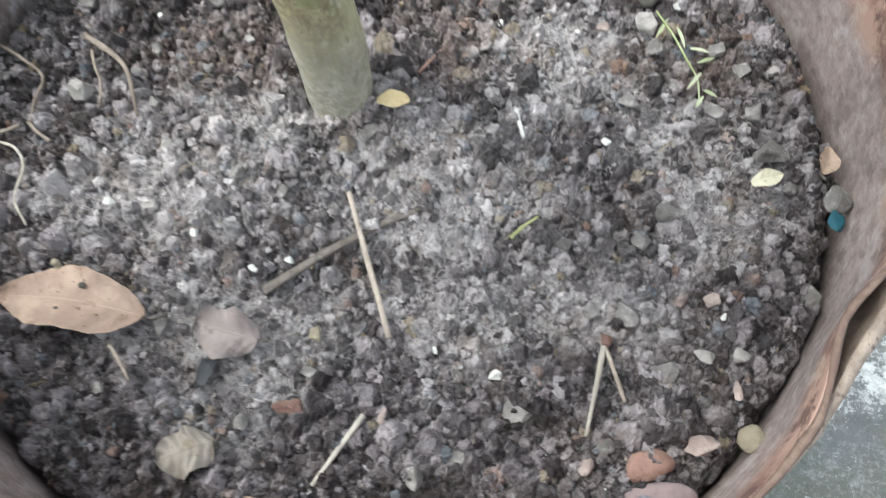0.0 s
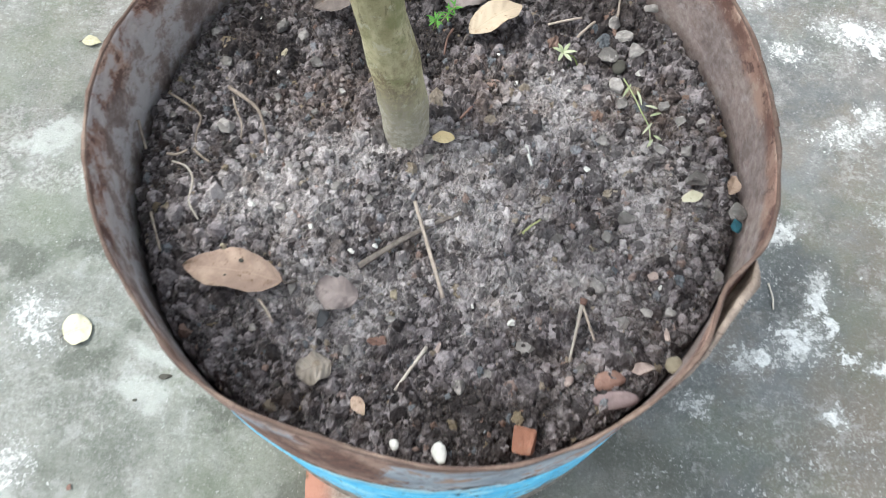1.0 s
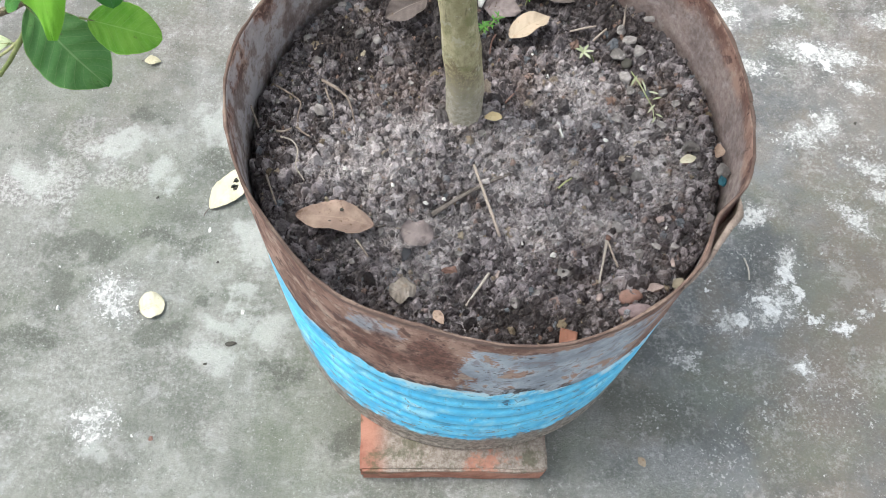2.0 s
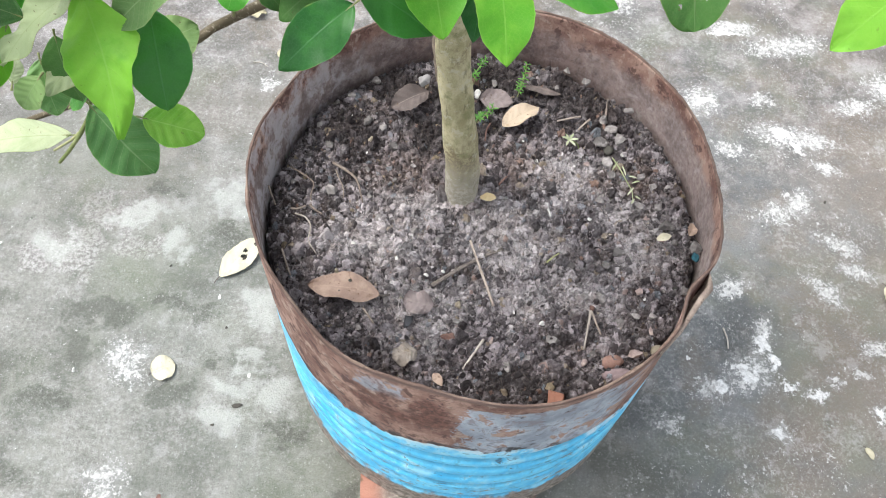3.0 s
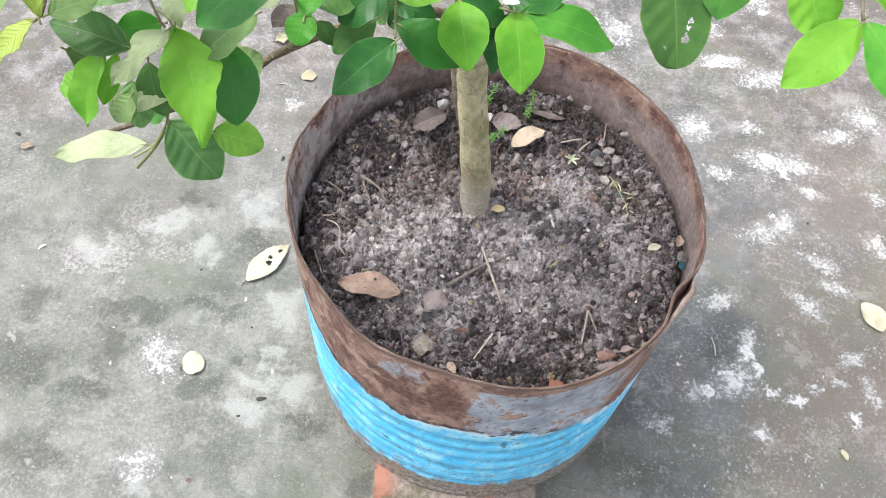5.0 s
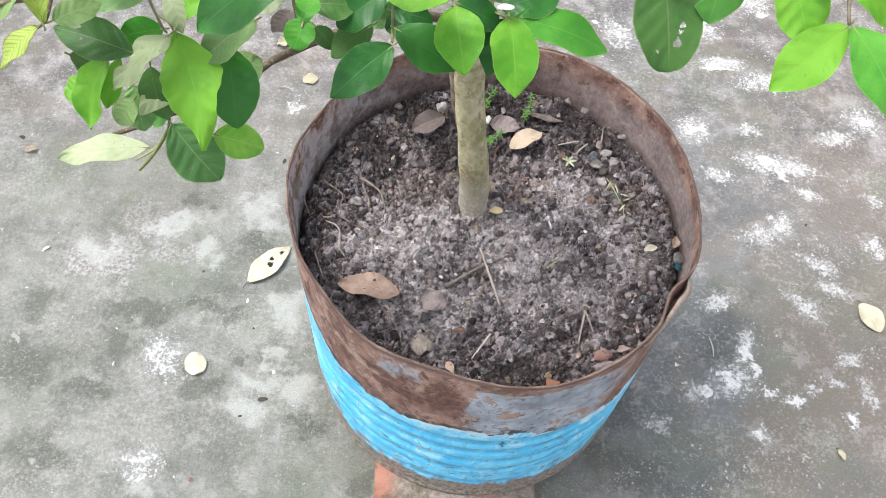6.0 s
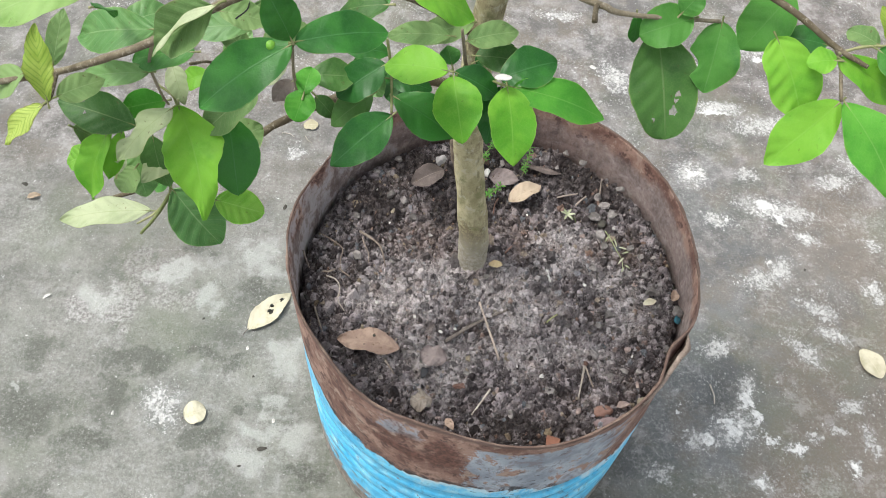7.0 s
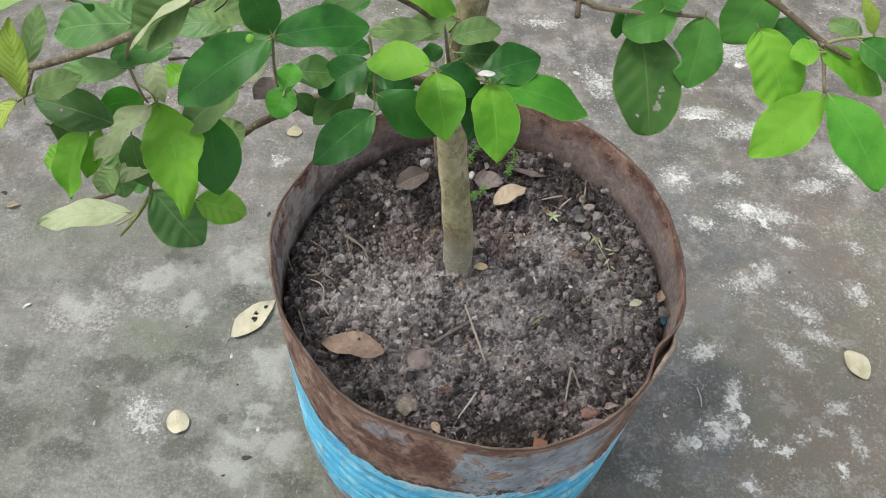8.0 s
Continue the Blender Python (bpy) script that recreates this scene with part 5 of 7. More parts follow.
leaf((-0.268, -0.066, 0.975), (-0.297, -0.046, 0.985), 0.0245, UNDER, seed=59)
leaf((-0.277, -0.089, 0.975), (-0.254, -0.067, 0.975), 0.0242, UNDER, seed=60)
leaf((-0.231, -0.075, 0.975), (-0.258, -0.093, 0.960), 0.0243, PALE, seed=61)
leaf((-0.333, -0.089, 0.975), (-0.319, -0.120, 0.955), 0.0205, PALE, seed=62)
leaf((-0.382, -0.134, 0.875), (-0.398, -0.150, 0.855), 0.0278, UNDER, seed=63, blunt=0.8)
leaf((-0.388, -0.158, 0.895), (-0.384, -0.141, 0.905), 0.0142, PALE, seed=64)
leaf((-0.384, -0.115, 0.815), (-0.361, -0.119, 0.835), 0.0157, MID, seed=65, blunt=0.9)
leaf((-0.348, -0.155, 1.095), (-0.347, -0.131, 1.065), 0.0172, DARK, seed=66)
leaf((-0.417, -0.169, 1.035), (-0.457, -0.167, 1.005), 0.0273, UNDER, seed=67)
leaf((-0.410, -0.155, 0.955), (-0.402, -0.143, 0.925), 0.0204, UNDER, seed=68)
leaf((-0.307, -0.109, 0.875), (-0.268, -0.070, 0.875), 0.0419, UNDER, seed=69, blunt=0.8)
leaf((-0.332, -0.109, 0.895), (-0.372, -0.152, 0.875), 0.0293, PALE, seed=70, blunt=0.7, quilt=0.05)
leaf((-0.387, -0.115, 0.875), (-0.380, -0.140, 0.835), 0.0340, DULL_SHEEN, seed=71, blunt=0.7)
leaf((-0.391, -0.044, 0.975), (-0.348, -0.018, 0.975), 0.0321, DULL_SHEEN, seed=72)
leaf((-0.261, -0.040, 0.955), (-0.223, -0.004, 0.955), 0.0331, UNDER, seed=73, blunt=0.8)
leaf((-0.295, -0.043, 0.925), (-0.281, -0.010, 0.955), 0.0298, DULL_SHEEN, seed=74, blunt=0.7)
leaf((-0.169, -0.032, 0.925), (-0.145, -0.056, 0.915), 0.0264, DULL_SHEEN, seed=75, blunt=0.8)
leaf((-0.112, -0.157, 1.135), (-0.064, -0.141, 1.095), 0.0318, YOUNG, seed=76)
leaf((-0.076, -0.060, 0.955), (-0.063, -0.119, 0.927), 0.0460, YOUNG, 8, seed=77, blunt=0.7, curl=0.04, ragged=0.5)
leaf((-0.075, -0.050, 0.950), (-0.031, -0.054, 0.925), 0.0329, DARK, seed=78, blunt=0.7)
leaf((-0.024, -0.065, 0.950), (-0.014, -0.133, 0.914), 0.0490, YOUNG, -8, seed=79, blunt=0.45)
leaf((-0.019, -0.065, 0.950), (0.076, -0.067, 0.916), 0.0437, FRESH, -10, seed=80, blunt=0.6)
leaf((-0.031, -0.054, 0.950), (0.024, -0.032, 0.955), 0.0424, DARK, seed=81, blunt=0.75)
leaf((-0.065, -0.033, 0.975), (-0.016, -0.016, 0.975), 0.0279, UNDER, seed=82, blunt=0.8)
leaf((-0.055, -0.019, 0.935), (-0.016, 0.007, 0.935), 0.0284, DARK, seed=83)
leaf((-0.027, -0.040, 0.925), (-0.039, -0.092, 0.895), 0.0324, DARK, 15, seed=84)
leaf((-0.078, -0.036, 0.945), (-0.084, -0.020, 0.955), 0.0220, MID, seed=85)
leaf((0.116, -0.013, 0.985), (0.134, -0.089, 0.917), 0.0640, OLIVE, 8, seed=86, blunt=1.25, ragged=0.5, nu=80, nv=56, holes=[(0.74, 0.36, 0.0042), (0.65, 0.33, 0.0022), (0.59, 0.29, 0.0026), (0.8, 0.72, 0.0016)])
leaf((0.142, -0.021, 1.010), (0.094, -0.032, 0.995), 0.0419, MID, -10, seed=87, blunt=0.9)
leaf((0.171, -0.017, 1.005), (0.163, -0.061, 0.955), 0.0489, MID, 10, seed=88, blunt=0.7, notch=0.5)
leaf((0.189, -0.083, 1.095), (0.162, -0.098, 1.045), 0.0438, MID, seed=89, blunt=0.7)
leaf((0.181, -0.108, 1.070), (0.205, -0.161, 1.035), 0.0460, YOUNG, 5, seed=90, blunt=1.05, quilt=0.03)
leaf((0.228, -0.102, 1.060), (0.190, -0.091, 1.055), 0.0256, DARK, seed=91)
leaf((0.224, -0.133, 1.075), (0.282, -0.147, 1.045), 0.0296, YOUNG, 8, seed=92, blunt=0.7, wave=0.12)
leaf((0.222, -0.136, 1.075), (0.200, -0.136, 1.070), 0.0230, YOUNG, 10, seed=93, blunt=0.9)
leaf((0.232, -0.155, 1.050), (0.182, -0.187, 1.005), 0.0409, YOUNG, seed=94, blunt=0.6, wave=0.1)
leaf((0.235, -0.155, 1.050), (0.276, -0.223, 1.015), 0.0450, FRESH, seed=95, blunt=0.75)
leaf((0.256, -0.121, 1.080), (0.238, -0.100, 1.075), 0.0207, UNDER, seed=96, blunt=0.9)
leaf((0.250, -0.132, 1.085), (0.290, -0.156, 1.065), 0.0329, MID, seed=97)
leaf((0.263, -0.124, 1.085), (0.250, -0.105, 1.105), 0.0140, YELLOWING, seed=98)
leaf((0.091, -0.016, 1.005), (0.094, -0.020, 0.975), 0.0160, DARK, seed=99)
leaf((0.129, -0.022, 1.015), (0.145, -0.013, 1.035), 0.0257, MID, seed=100)
leaf((-0.141, 0.004, 0.990), (-0.177, -0.009, 0.975), 0.0290, DARK, 5, seed=301, blunt=0.8)
leaf((-0.114, -0.040, 0.925), (-0.148, -0.034, 0.910), 0.0480, DARK, 0, seed=302, blunt=0.8)
leaf((-0.059, 0.010, 0.960), (-0.116, -0.005, 0.945), 0.0300, UNDER, 0, seed=303, blunt=0.9)
leaf((-0.170, -0.013, 0.930), (-0.156, -0.040, 0.900), 0.0400, DARK, 0, seed=304, blunt=0.9)
leaf((-0.270, -0.023, 0.990), (-0.231, -0.030, 0.970), 0.0330, UNDER, 0, seed=305, blunt=0.8)
# pale folded edge of the big leaf, built as a narrow extra leaf
leaf((-0.245, -0.172, 1.122), (-0.303, -0.180, 1.073), 0.0120, PALE, 35, seed=306, blunt=0.4, wave=0.2)
# two dark leaves added to fill the shaded gaps between the others
leaf((-0.183, -0.038, 0.960), (-0.139, -0.036, 0.955), 0.0250, DARK, 0, seed=307, blunt=0.8)
leaf((-0.138, -0.045, 0.930), (-0.096, -0.047, 0.920), 0.0260, DARK, 0, seed=308, blunt=0.8)
leaf((-0.132, -0.101, 1.070), (-0.175, -0.091, 1.050), 0.0240, OLIVE, 0, seed=309, blunt=0.7)
leaf((-0.282, -0.077, 1.030), (-0.240, -0.076, 1.020), 0.0260, UNDER, 0, seed=310, blunt=0.8)
leaf((-0.055, -0.026, 0.950), (-0.005, -0.031, 0.950), 0.0300, OLIVE, 0, seed=311, blunt=0.8)
# the crown goes on above, unseen; added to shade the drum's back
crown = random.Random(8)
for i, (tip, bow) in enumerate((((-0.24, 0.16, 1.42), 0.03), ((0.2, 0.2, 1.4), -0.02), ((-0.06, 0.36, 1.36), 0.04), ((0.08, 0.12, 1.62), 0.02), ((-0.14, 0.28, 1.55), -0.03), ((0.1, 0.34, 1.3), 0.02))):
    foot, tip = Vector((-0.032 + 0.004 * i, 0.026 + 0.002 * i, 1.15 + 0.025 * i)), Vector(tip)
    middle = foot.lerp(tip, 0.5) + Vector((bow, -bow, 0.03))
    branch("branch", [foot, middle, tip], 0.0065, 0.0022, TWIG, seed=200 + i)
    for j in range(9):
        t = 0.3 + 0.7 * j / 8
        at = foot.lerp(middle, 2 * t) if t < 0.5 else middle.lerp(tip, 2 * t - 1)
        a = j * 2.4 + i
        out = Vector((math.cos(a), math.sin(a), crown.uniform(-0.45, 0.15))).normalized() * crown.uniform(0.075, 0.105)
        leaf(at + out * 0.08, at + out, crown.uniform(0.042, 0.054), (DARK, MID, YOUNG, MID)[(i + j) % 4], crown.uniform(-20, 20), seed=220 + i * 9 + j, nu=16, nv=6)
branch("old_stem", [(-0.052, 0.186, 0.47), (-0.052, 0.186, 0.500), (-0.062, 0.186, 0.555), (-0.066, 0.186, 0.595), (-0.066, 0.186, 0.655)], 0.011, 0.008, OLD_BARK, sides=10, seed=77, rough=0.4, label="dead brown stem beside the trunk")
part("bud", stone_mesh("bud", (0.0085, 0.0085, 0.0085), 5, angular=-0.5, level=3, lumps=0.05), BUD, tree, "small round green fruit bud", Vector((-0.221, -0.148, 1.062)) - TREE_AT)
part("dropping", stone_mesh("dropping", (0.018, 0.01, 0.0014), 6, angular=0.3), WHITE, tree, "white dried splash on a leaf", Vector((-0.029, -0.068, 0.965)) - TREE_AT)


# ---- loose things on the soil ----
def fallen_leaf(base, tip, width, material, label, roll=0.0, lift=0.003, group="", seed=0, dark=False, **shape):
    base, tip = settled(base), settled(tip)
    base.z += lift
    tip.z += lift
    facing = Matrix.Rotation(radians(roll), 3, (tip - base).normalized()) @ Vector((0, -0.1, 1))
    v, f, uv = blade(base, tip, width, facing, seed=seed, **shape)
    ob = thing("fallen_leaf", mesh_of("fallen_leaf", v, f, uv), material, label, "fallen leaf", group, at=base)
    way, length = (tip - base).normalized(), (tip - base).length
    if dark:
        # a flat dark piece just under each hole
        for u, w, r in shape["holes"]:
            at = way * (u * length) + Vector((way.y, -way.x, 0)) * ((w - 0.5) * width) - Vector((0, 0, 0.0015))
            part("rotten_spot", stone_mesh("rotten_spot", (2.6 * r, 2.2 * r, 0.002), int(u * 99), angular=0.2), BLACK_BIT, ob, "dark piece under the hole", at)
    if length > 0.02:
        side = Vector((way.y, -way.x, 0)) * 0.003
        part("stalk", mesh_of("stalk", *tube([-way * 0.13 * length + side, -way * 0.05 * length, way * 0.02 * length], 0.0011, 0.0009, 5, 3)), STRIP, ob)
    return ob


def stick(name, pts, r0, r1, material, label, category="stick", sides=7, rough=0.3, flat=1.0, seed=0, group=""):
    pts = [settled(p) for p in pts]
    at = pts[0]
    v, f = tube([p - at for p in pts], r0, r1, sides, 4, rough, flat, seed)
    return thing(name, mesh_of(name, v, f), material, label, category, group, at=at)


def stone(name, at, size, material, label, category="stone", turn=0.0, seed=0, angular=0.5, group="", level=2):
    mesh = rock_mesh(name, size, seed) if angular > 0.35 else stone_mesh(name, size, seed, angular=angular, level=level)
    ob = thing(name, mesh, material, label, category, group)
    ob.matrix_world = pose(at[0], at[1], at[2] - soil_fall(at[0], at[1]), 18 * math.sin(seed), 18 * math.cos(seed), turn + seed * 37 % 50 - 25)
    return ob


def sprout(foot, head, count, size, material, label, seed, feathery=False):
    """A small weed: a thin stem and little leaves, in a star at its head or all along it."""
    rnd = random.Random(seed)
    foot, head = Vector(foot), Vector(head)
    weed = holder("weed", foot, label, "weed")
    line = [Vector((0, 0, -0.004)), (head - foot) * 0.5 + Vector((0.002, 0, 0.004)), head - foot]
    part("stem", mesh_of("stem", *tube(line, 0.0009, 0.0006, 5, 4)), GREEN_TWIG, weed)
    for i in range(count):
        t = 0.35 + 0.65 * i / max(1, count - 1) if feathery else 1.0
        at = line[1].lerp(line[2], (t - 0.5) * 2) if t > 0.5 else line[0].lerp(line[1], t * 2)
        a = math.tau * (i * 0.382 if feathery else i / count) + rnd.uniform(-0.2, 0.2)
        out = Vector((math.cos(a), math.sin(a), rnd.uniform(0.1, 0.5))).normalized() * size * rnd.uniform(0.7, 1.1)
        v, f, uv = blade(at, at + out, size * (0.18 if feathery else 0.26), (0, 0, 1), seed=i, nu=5, nv=2)
        part("leaf", mesh_of("leaf", v, f, uv), material, weed, at=at)


stick("stick", [(-0.016, -0.049, 0.502), (-0.001, -0.092, 0.502), (0.014, -0.136, 0.502)], 0.0016, 0.002, STICK, "straight dry brown stick lying on the soil", "stick", flat=1.0, rough=0.3, seed=1)
stick("stick", [(-0.061, -0.109, 0.494), (-0.029, -0.086, 0.4955), (0.005, -0.065, 0.495), (0.026, -0.054, 0.493)], 0.003, 0.002, STRIP, "flat grey-brown strip of wood half sunk in soil", "stick", flat=0.4, rough=0.3, seed=2)
stick("stick", [(-0.021, -0.216, 0.499), (-0.009, -0.197, 0.499), (0.003, -0.178, 0.499)], 0.0013, 0.0017, PALE_STICK, "short bleached stick on dark soil", "stick", flat=1.0, rough=0.3, seed=3)
stick("forked_twig", [(0.133, -0.132, 0.499), (0.128, -0.156, 0.499), (0.122, -0.184, 0.499)], 0.0018, 0.0011, PALE_STICK, "dry forked twig with an orange tip", "twig", flat=1.0, rough=0.3, seed=4)
stick("twig", [(0.133, -0.135, 0.499), (0.138, -0.150, 0.499), (0.143, -0.165, 0.499)], 0.0014, 0.0012, STICK, "thin dry twig beside the forked one", "twig", flat=1.0, rough=0.3, seed=5)
stone("crumb", (0.133, -0.132, 0.501), (0.0093, 0.0077, 0.0058), TERRACOTTA, "orange twig tip crumb", "crumb", 0, 6, 0.5)
brown_leaf = fallen_leaf((-0.123, -0.130, 0.493), (-0.211, -0.121, 0.493), 0.0386, BROWN_LEAF, "large curled brown guava leaf lying on the soil", 8, 0.010, seed=7, fold=0.22, arch=0.05, wave=0.16, blunt=0.6, skew=0.05, ragged=0.9)
for u, w, r in ((0.42, 0.011, 0.0022), (0.56, -0.004, 0.0015)):
    part("rotten_spot", stone_mesh("rotten_spot", (2.4 * r, 1.9 * r, 0.0016), int(u * 99), angular=0.2), BLACK_BIT, brown_leaf, "dark rotten spot", Vector((-0.088 * u, 0.009 * u + w, 0.088 * 0.05 * math.sin(math.pi * u) + 0.22 * abs(w) + 0.0004)))
stick("leaf_stalk", [(-0.176, -0.106, 0.503), (-0.177, -0.103, 0.507), (-0.178, -0.102, 0.511)], 0.0022, 0.002, TAN_STONE, "short tan stalk stub sticking up", "stalk", flat=1.0, rough=0.3, seed=8)
fallen_leaf((-0.058, -0.140, 0.493), (-0.095, -0.132, 0.493), 0.0304, PURPLE_LEAF, "round purplish dead leaf on the soil", -10, 0.008, seed=9, fold=0.3, arch=0.06, blunt=0.95, wave=0.3, notch=0.2, ragged=0.4)
stone("plastic_scrap", (-0.088, -0.159, 0.495), (0.0142, 0.0226, 0.0030), BLACK, "black plastic scrap beside a dead leaf", "plastic scrap", 0, 10, 0.5)
fallen_leaf((-0.075, -0.196, 0.493), (-0.103, -0.208, 0.493), 0.0264, CRUMPLED, "crumpled beige dead leaf on the soil", 5, 0.008, seed=11, fold=-0.25, arch=0.16, wave=0.45, blunt=1.0, ragged=0.8, quilt=0.07)
fallen_leaf((-0.079, 0.183, 0.493), (-0.129, 0.149, 0.493), 0.0340, GREY_LEAF, "curled grey-brown dead leaf on the soil", -12, 0.014, seed=12, fold=0.35, arch=0.1, wave=0.15, blunt=0.7)
stone("paper_scrap", (-0.084, 0.196, 0.515), (0.0180, 0.0240, 0.0240), PAPER, "crumpled white paper scrap on the soil", "paper scrap", 0, 13, 0.9)
fallen_leaf((0.024, 0.129, 0.493), (0.074, 0.166, 0.493), 0.0319, TAN_LEAF, "tan dead leaf with brown stains on the soil", -10, 0.012, seed=14, fold=0.3, arch=0.08, blunt=0.7)
fallen_leaf((-0.008, 0.180, 0.493), (0.040, 0.176, 0.493), 0.0310, PURPLE_LEAF, "dark purplish dead leaf on the soil", 10, 0.008, seed=15, fold=0.2, arch=0.05, wave=0.2)
fallen_leaf((0.051, 0.207, 0.493), (0.107, 0.193, 0.493), 0.0112, GREY_LEAF, "narrow rolled grey dead leaf on the soil", 0, 0.01, seed=16, fold=-0.6, arch=0.03, blunt=0.8)
stick("twig", [(0.100, 0.149, 0.499), (0.116, 0.154, 0.499), (0.133, 0.159, 0.499)], 0.0013, 0.0012, STICK, "thin dry twig on the soil", "twig", flat=1.0, rough=0.3, seed=17)
stick("twig", [(0.129, 0.136, 0.499), (0.137, 0.146, 0.499), (0.146, 0.155, 0.499)], 0.0016, 0.0012, STICK, "thin dry twig on the soil", "twig", flat=1.0, rough=0.3, seed=18)
stick("twig", [(0.168, 0.162, 0.499), (0.170, 0.176, 0.499), (0.169, 0.181, 0.513)], 0.0014, 0.001, ROOT, "thin dry twig standing in the soil", "twig", flat=1.0, rough=0.3, seed=19)
stick("twig", [(0.020, 0.039, 0.499), (0.031, 0.054, 0.499), (0.045, 0.073, 0.499)], 0.0013, 0.001, TERRACOTTA, "thin orange-brown twig on the soil", "twig", flat=1.0, rough=0.3, seed=20)
stick("twig", [(0.008, 0.139, 0.499), (0.003, 0.127, 0.499), (0.001, 0.109, 0.499)], 0.0012, 0.001, TERRACOTTA, "thin reddish twig on the soil", "twig", flat=1.0, rough=0.3, seed=21)
stone("soil_lump", (0.169, 0.107, 0.495), (0.0139, 0.0167, 0.0104), BLACK_BIT, "dark rounded lump of soil beside stones", "soil lump", 0, 22, 0.3)
stone("stone", (0.156, 0.118, 0.495), (0.0286, 0.0227, 0.0170), STONE, "angular grey-brown stone lying on the soil", "stone", 0, 23, 0.5, "stones on the soil")
stone("stone", (0.176, 0.141, 0.495), (0.0238, 0.0221, 0.0166), STONE, "angular grey-brown stone lying on the soil", "stone", 0, 24, 0.5, "stones on the soil")
stone("stone", (0.187, 0.124, 0.495), (0.0229, 0.0227, 0.0170), STONE, "angular grey-brown stone lying on the soil", "stone", 0, 25, 0.5, "stones on the soil")
stone("stone", (0.166, 0.158, 0.495), (0.0149, 0.0171, 0.0112), STONE, "angular grey-brown stone lying on the soil", "stone", 0, 26, 0.5, "stones on the soil")
stone("stone", (0.145, 0.226, 0.495), (0.0160, 0.0153, 0.0115), STONE, "angular grey-brown stone lying on the soil", "stone", 0, 27, 0.5, "stones on the soil")
stone("stone", (0.166, 0.086, 0.495), (0.0163, 0.0202, 0.0122), STONE, "angular grey-brown stone lying on the soil", "stone", 0, 28, 0.5, "stones on the soil")
stone("stone", (0.170, 0.065, 0.495), (0.0161, 0.0178, 0.0121), STONE, "angular grey-brown stone lying on the soil", "stone", 0, 29, 0.5, "stones on the soil")
stone("stone", (0.138, 0.082, 0.495), (0.0131, 0.0093, 0.0070), PINK_STONE, "small pale stone lying on the soil", "stone", 0, 30, 0.5, "stones on the soil")
stone("stone", (0.034, 0.110, 0.495), (0.0221, 0.0145, 0.0109), PINK_STONE, "flat pale stone lying on the soil", "stone", 0, 31, 0.5, "stones on the soil")
stone("stone", (0.118, 0.244, 0.495), (0.0127, 0.0170, 0.0096), STONE, "small grey stone by the drum wall", "stone", 0, 32, 0.5, "stones on the soil")
stone("stone", (0.103, 0.212, 0.495), (0.0086, 0.0106, 0.0064), STONE, "small grey stone lying on the soil", "stone", 0, 33, 0.5, "stones on the soil")
stone("stone", (0.210, 0.066, 0.495), (0.0124, 0.0121, 0.0091), STONE, "small grey-brown stone lying on the soil", "stone", 0, 34, 0.5, "stones on the soil")
stone("stone", (0.226, 0.049, 0.495), (0.0142, 0.0142, 0.0106), STONE, "small grey-brown stone lying on the soil", "stone", 0, 35, 0.5, "stones on the soil")
stone("stone", (0.243, 0.048, 0.495), (0.0160, 0.0156, 0.0117), STONE, "small grey-brown stone lying on the soil", "stone", 0, 36, 0.5, "stones on the soil")
stone("stone", (0.152, 0.025, 0.495), (0.0134, 0.0126, 0.0095), STONE, "small grey-brown stone lying on the soil", "stone", 0, 37, 0.5, "stones on the soil")
stone("stone", (0.013, 0.213, 0.495), (0.0132, 0.0137, 0.0099), STONE, "small grey-brown stone lying on the soil", "stone", 0, 38, 0.5, "stones on the soil")
stone("stone", (0.203, 0.178, 0.495), (0.0163, 0.0150, 0.0113), STONE, "small grey-brown stone lying on the soil", "stone", 0, 39, 0.5, "stones on the soil")
stone("shell_fragment", (0.188, 0.101, 0.495), (0.0095, 0.0073, 0.0030), WHITE, "white curled shell fragment on the soil", "shell fragment", 40, 40, 0.5)
stone("eggshell", (-0.011, 0.184, 0.505), (0.0110, 0.0172, 0.0083), WHITE, "white eggshell piece beside the stem", "eggshell", 0, 41, 0.1)
fallen_leaf((-0.005, 0.015, 0.493), (0.016, 0.016, 0.493), 0.0115, YELLOW_LEAF, "small oval cream-yellow leaf on the soil", 0, 0.01, seed=42, fold=0.15, arch=0.08, blunt=1.0)
stone("shell_fragment", (0.053, 0.115, 0.495), (0.0044, 0.0051, 0.0033), WHITE, "tiny white shell bit on the soil", "shell fragment", 0, 43, 0.5, "white bits")
stone("shell_fragment", (0.071, 0.083, 0.495), (0.0056, 0.0058, 0.0042), WHITE, "tiny white shell bit on the soil", "shell fragment", 0, 44, 0.5, "white bits")
stone("shell_fragment", (0.121, 0.077, 0.495), (0.0044, 0.0043, 0.0032), WHITE, "tiny white shell bit on the soil", "shell fragment", 0, 45, 0.5, "white bits")
stone("shell_fragment", (0.008, 0.060, 0.495), (0.0049, 0.0050, 0.0037), WHITE, "tiny white shell bit on the soil", "shell fragment", 0, 46, 0.5, "white bits")
stone("shell_fragment", (0.073, -0.153, 0.495), (0.0099, 0.0076, 0.0057), WHITE, "tiny white shell bit on the soil", "shell fragment", 0, 47, 0.5, "white bits")
stone("shell_fragment", (0.137, -0.005, 0.495), (0.0085, 0.0066, 0.0049), WHITE, "tiny white shell bit on the soil", "shell fragment", 0, 48, 0.5, "white bits")
stone("shell_fragment", (0.039, -0.140, 0.495), (0.0053, 0.0054, 0.0040), WHITE, "tiny white shell bit on the soil", "shell fragment", 0, 49, 0.5, "white bits")
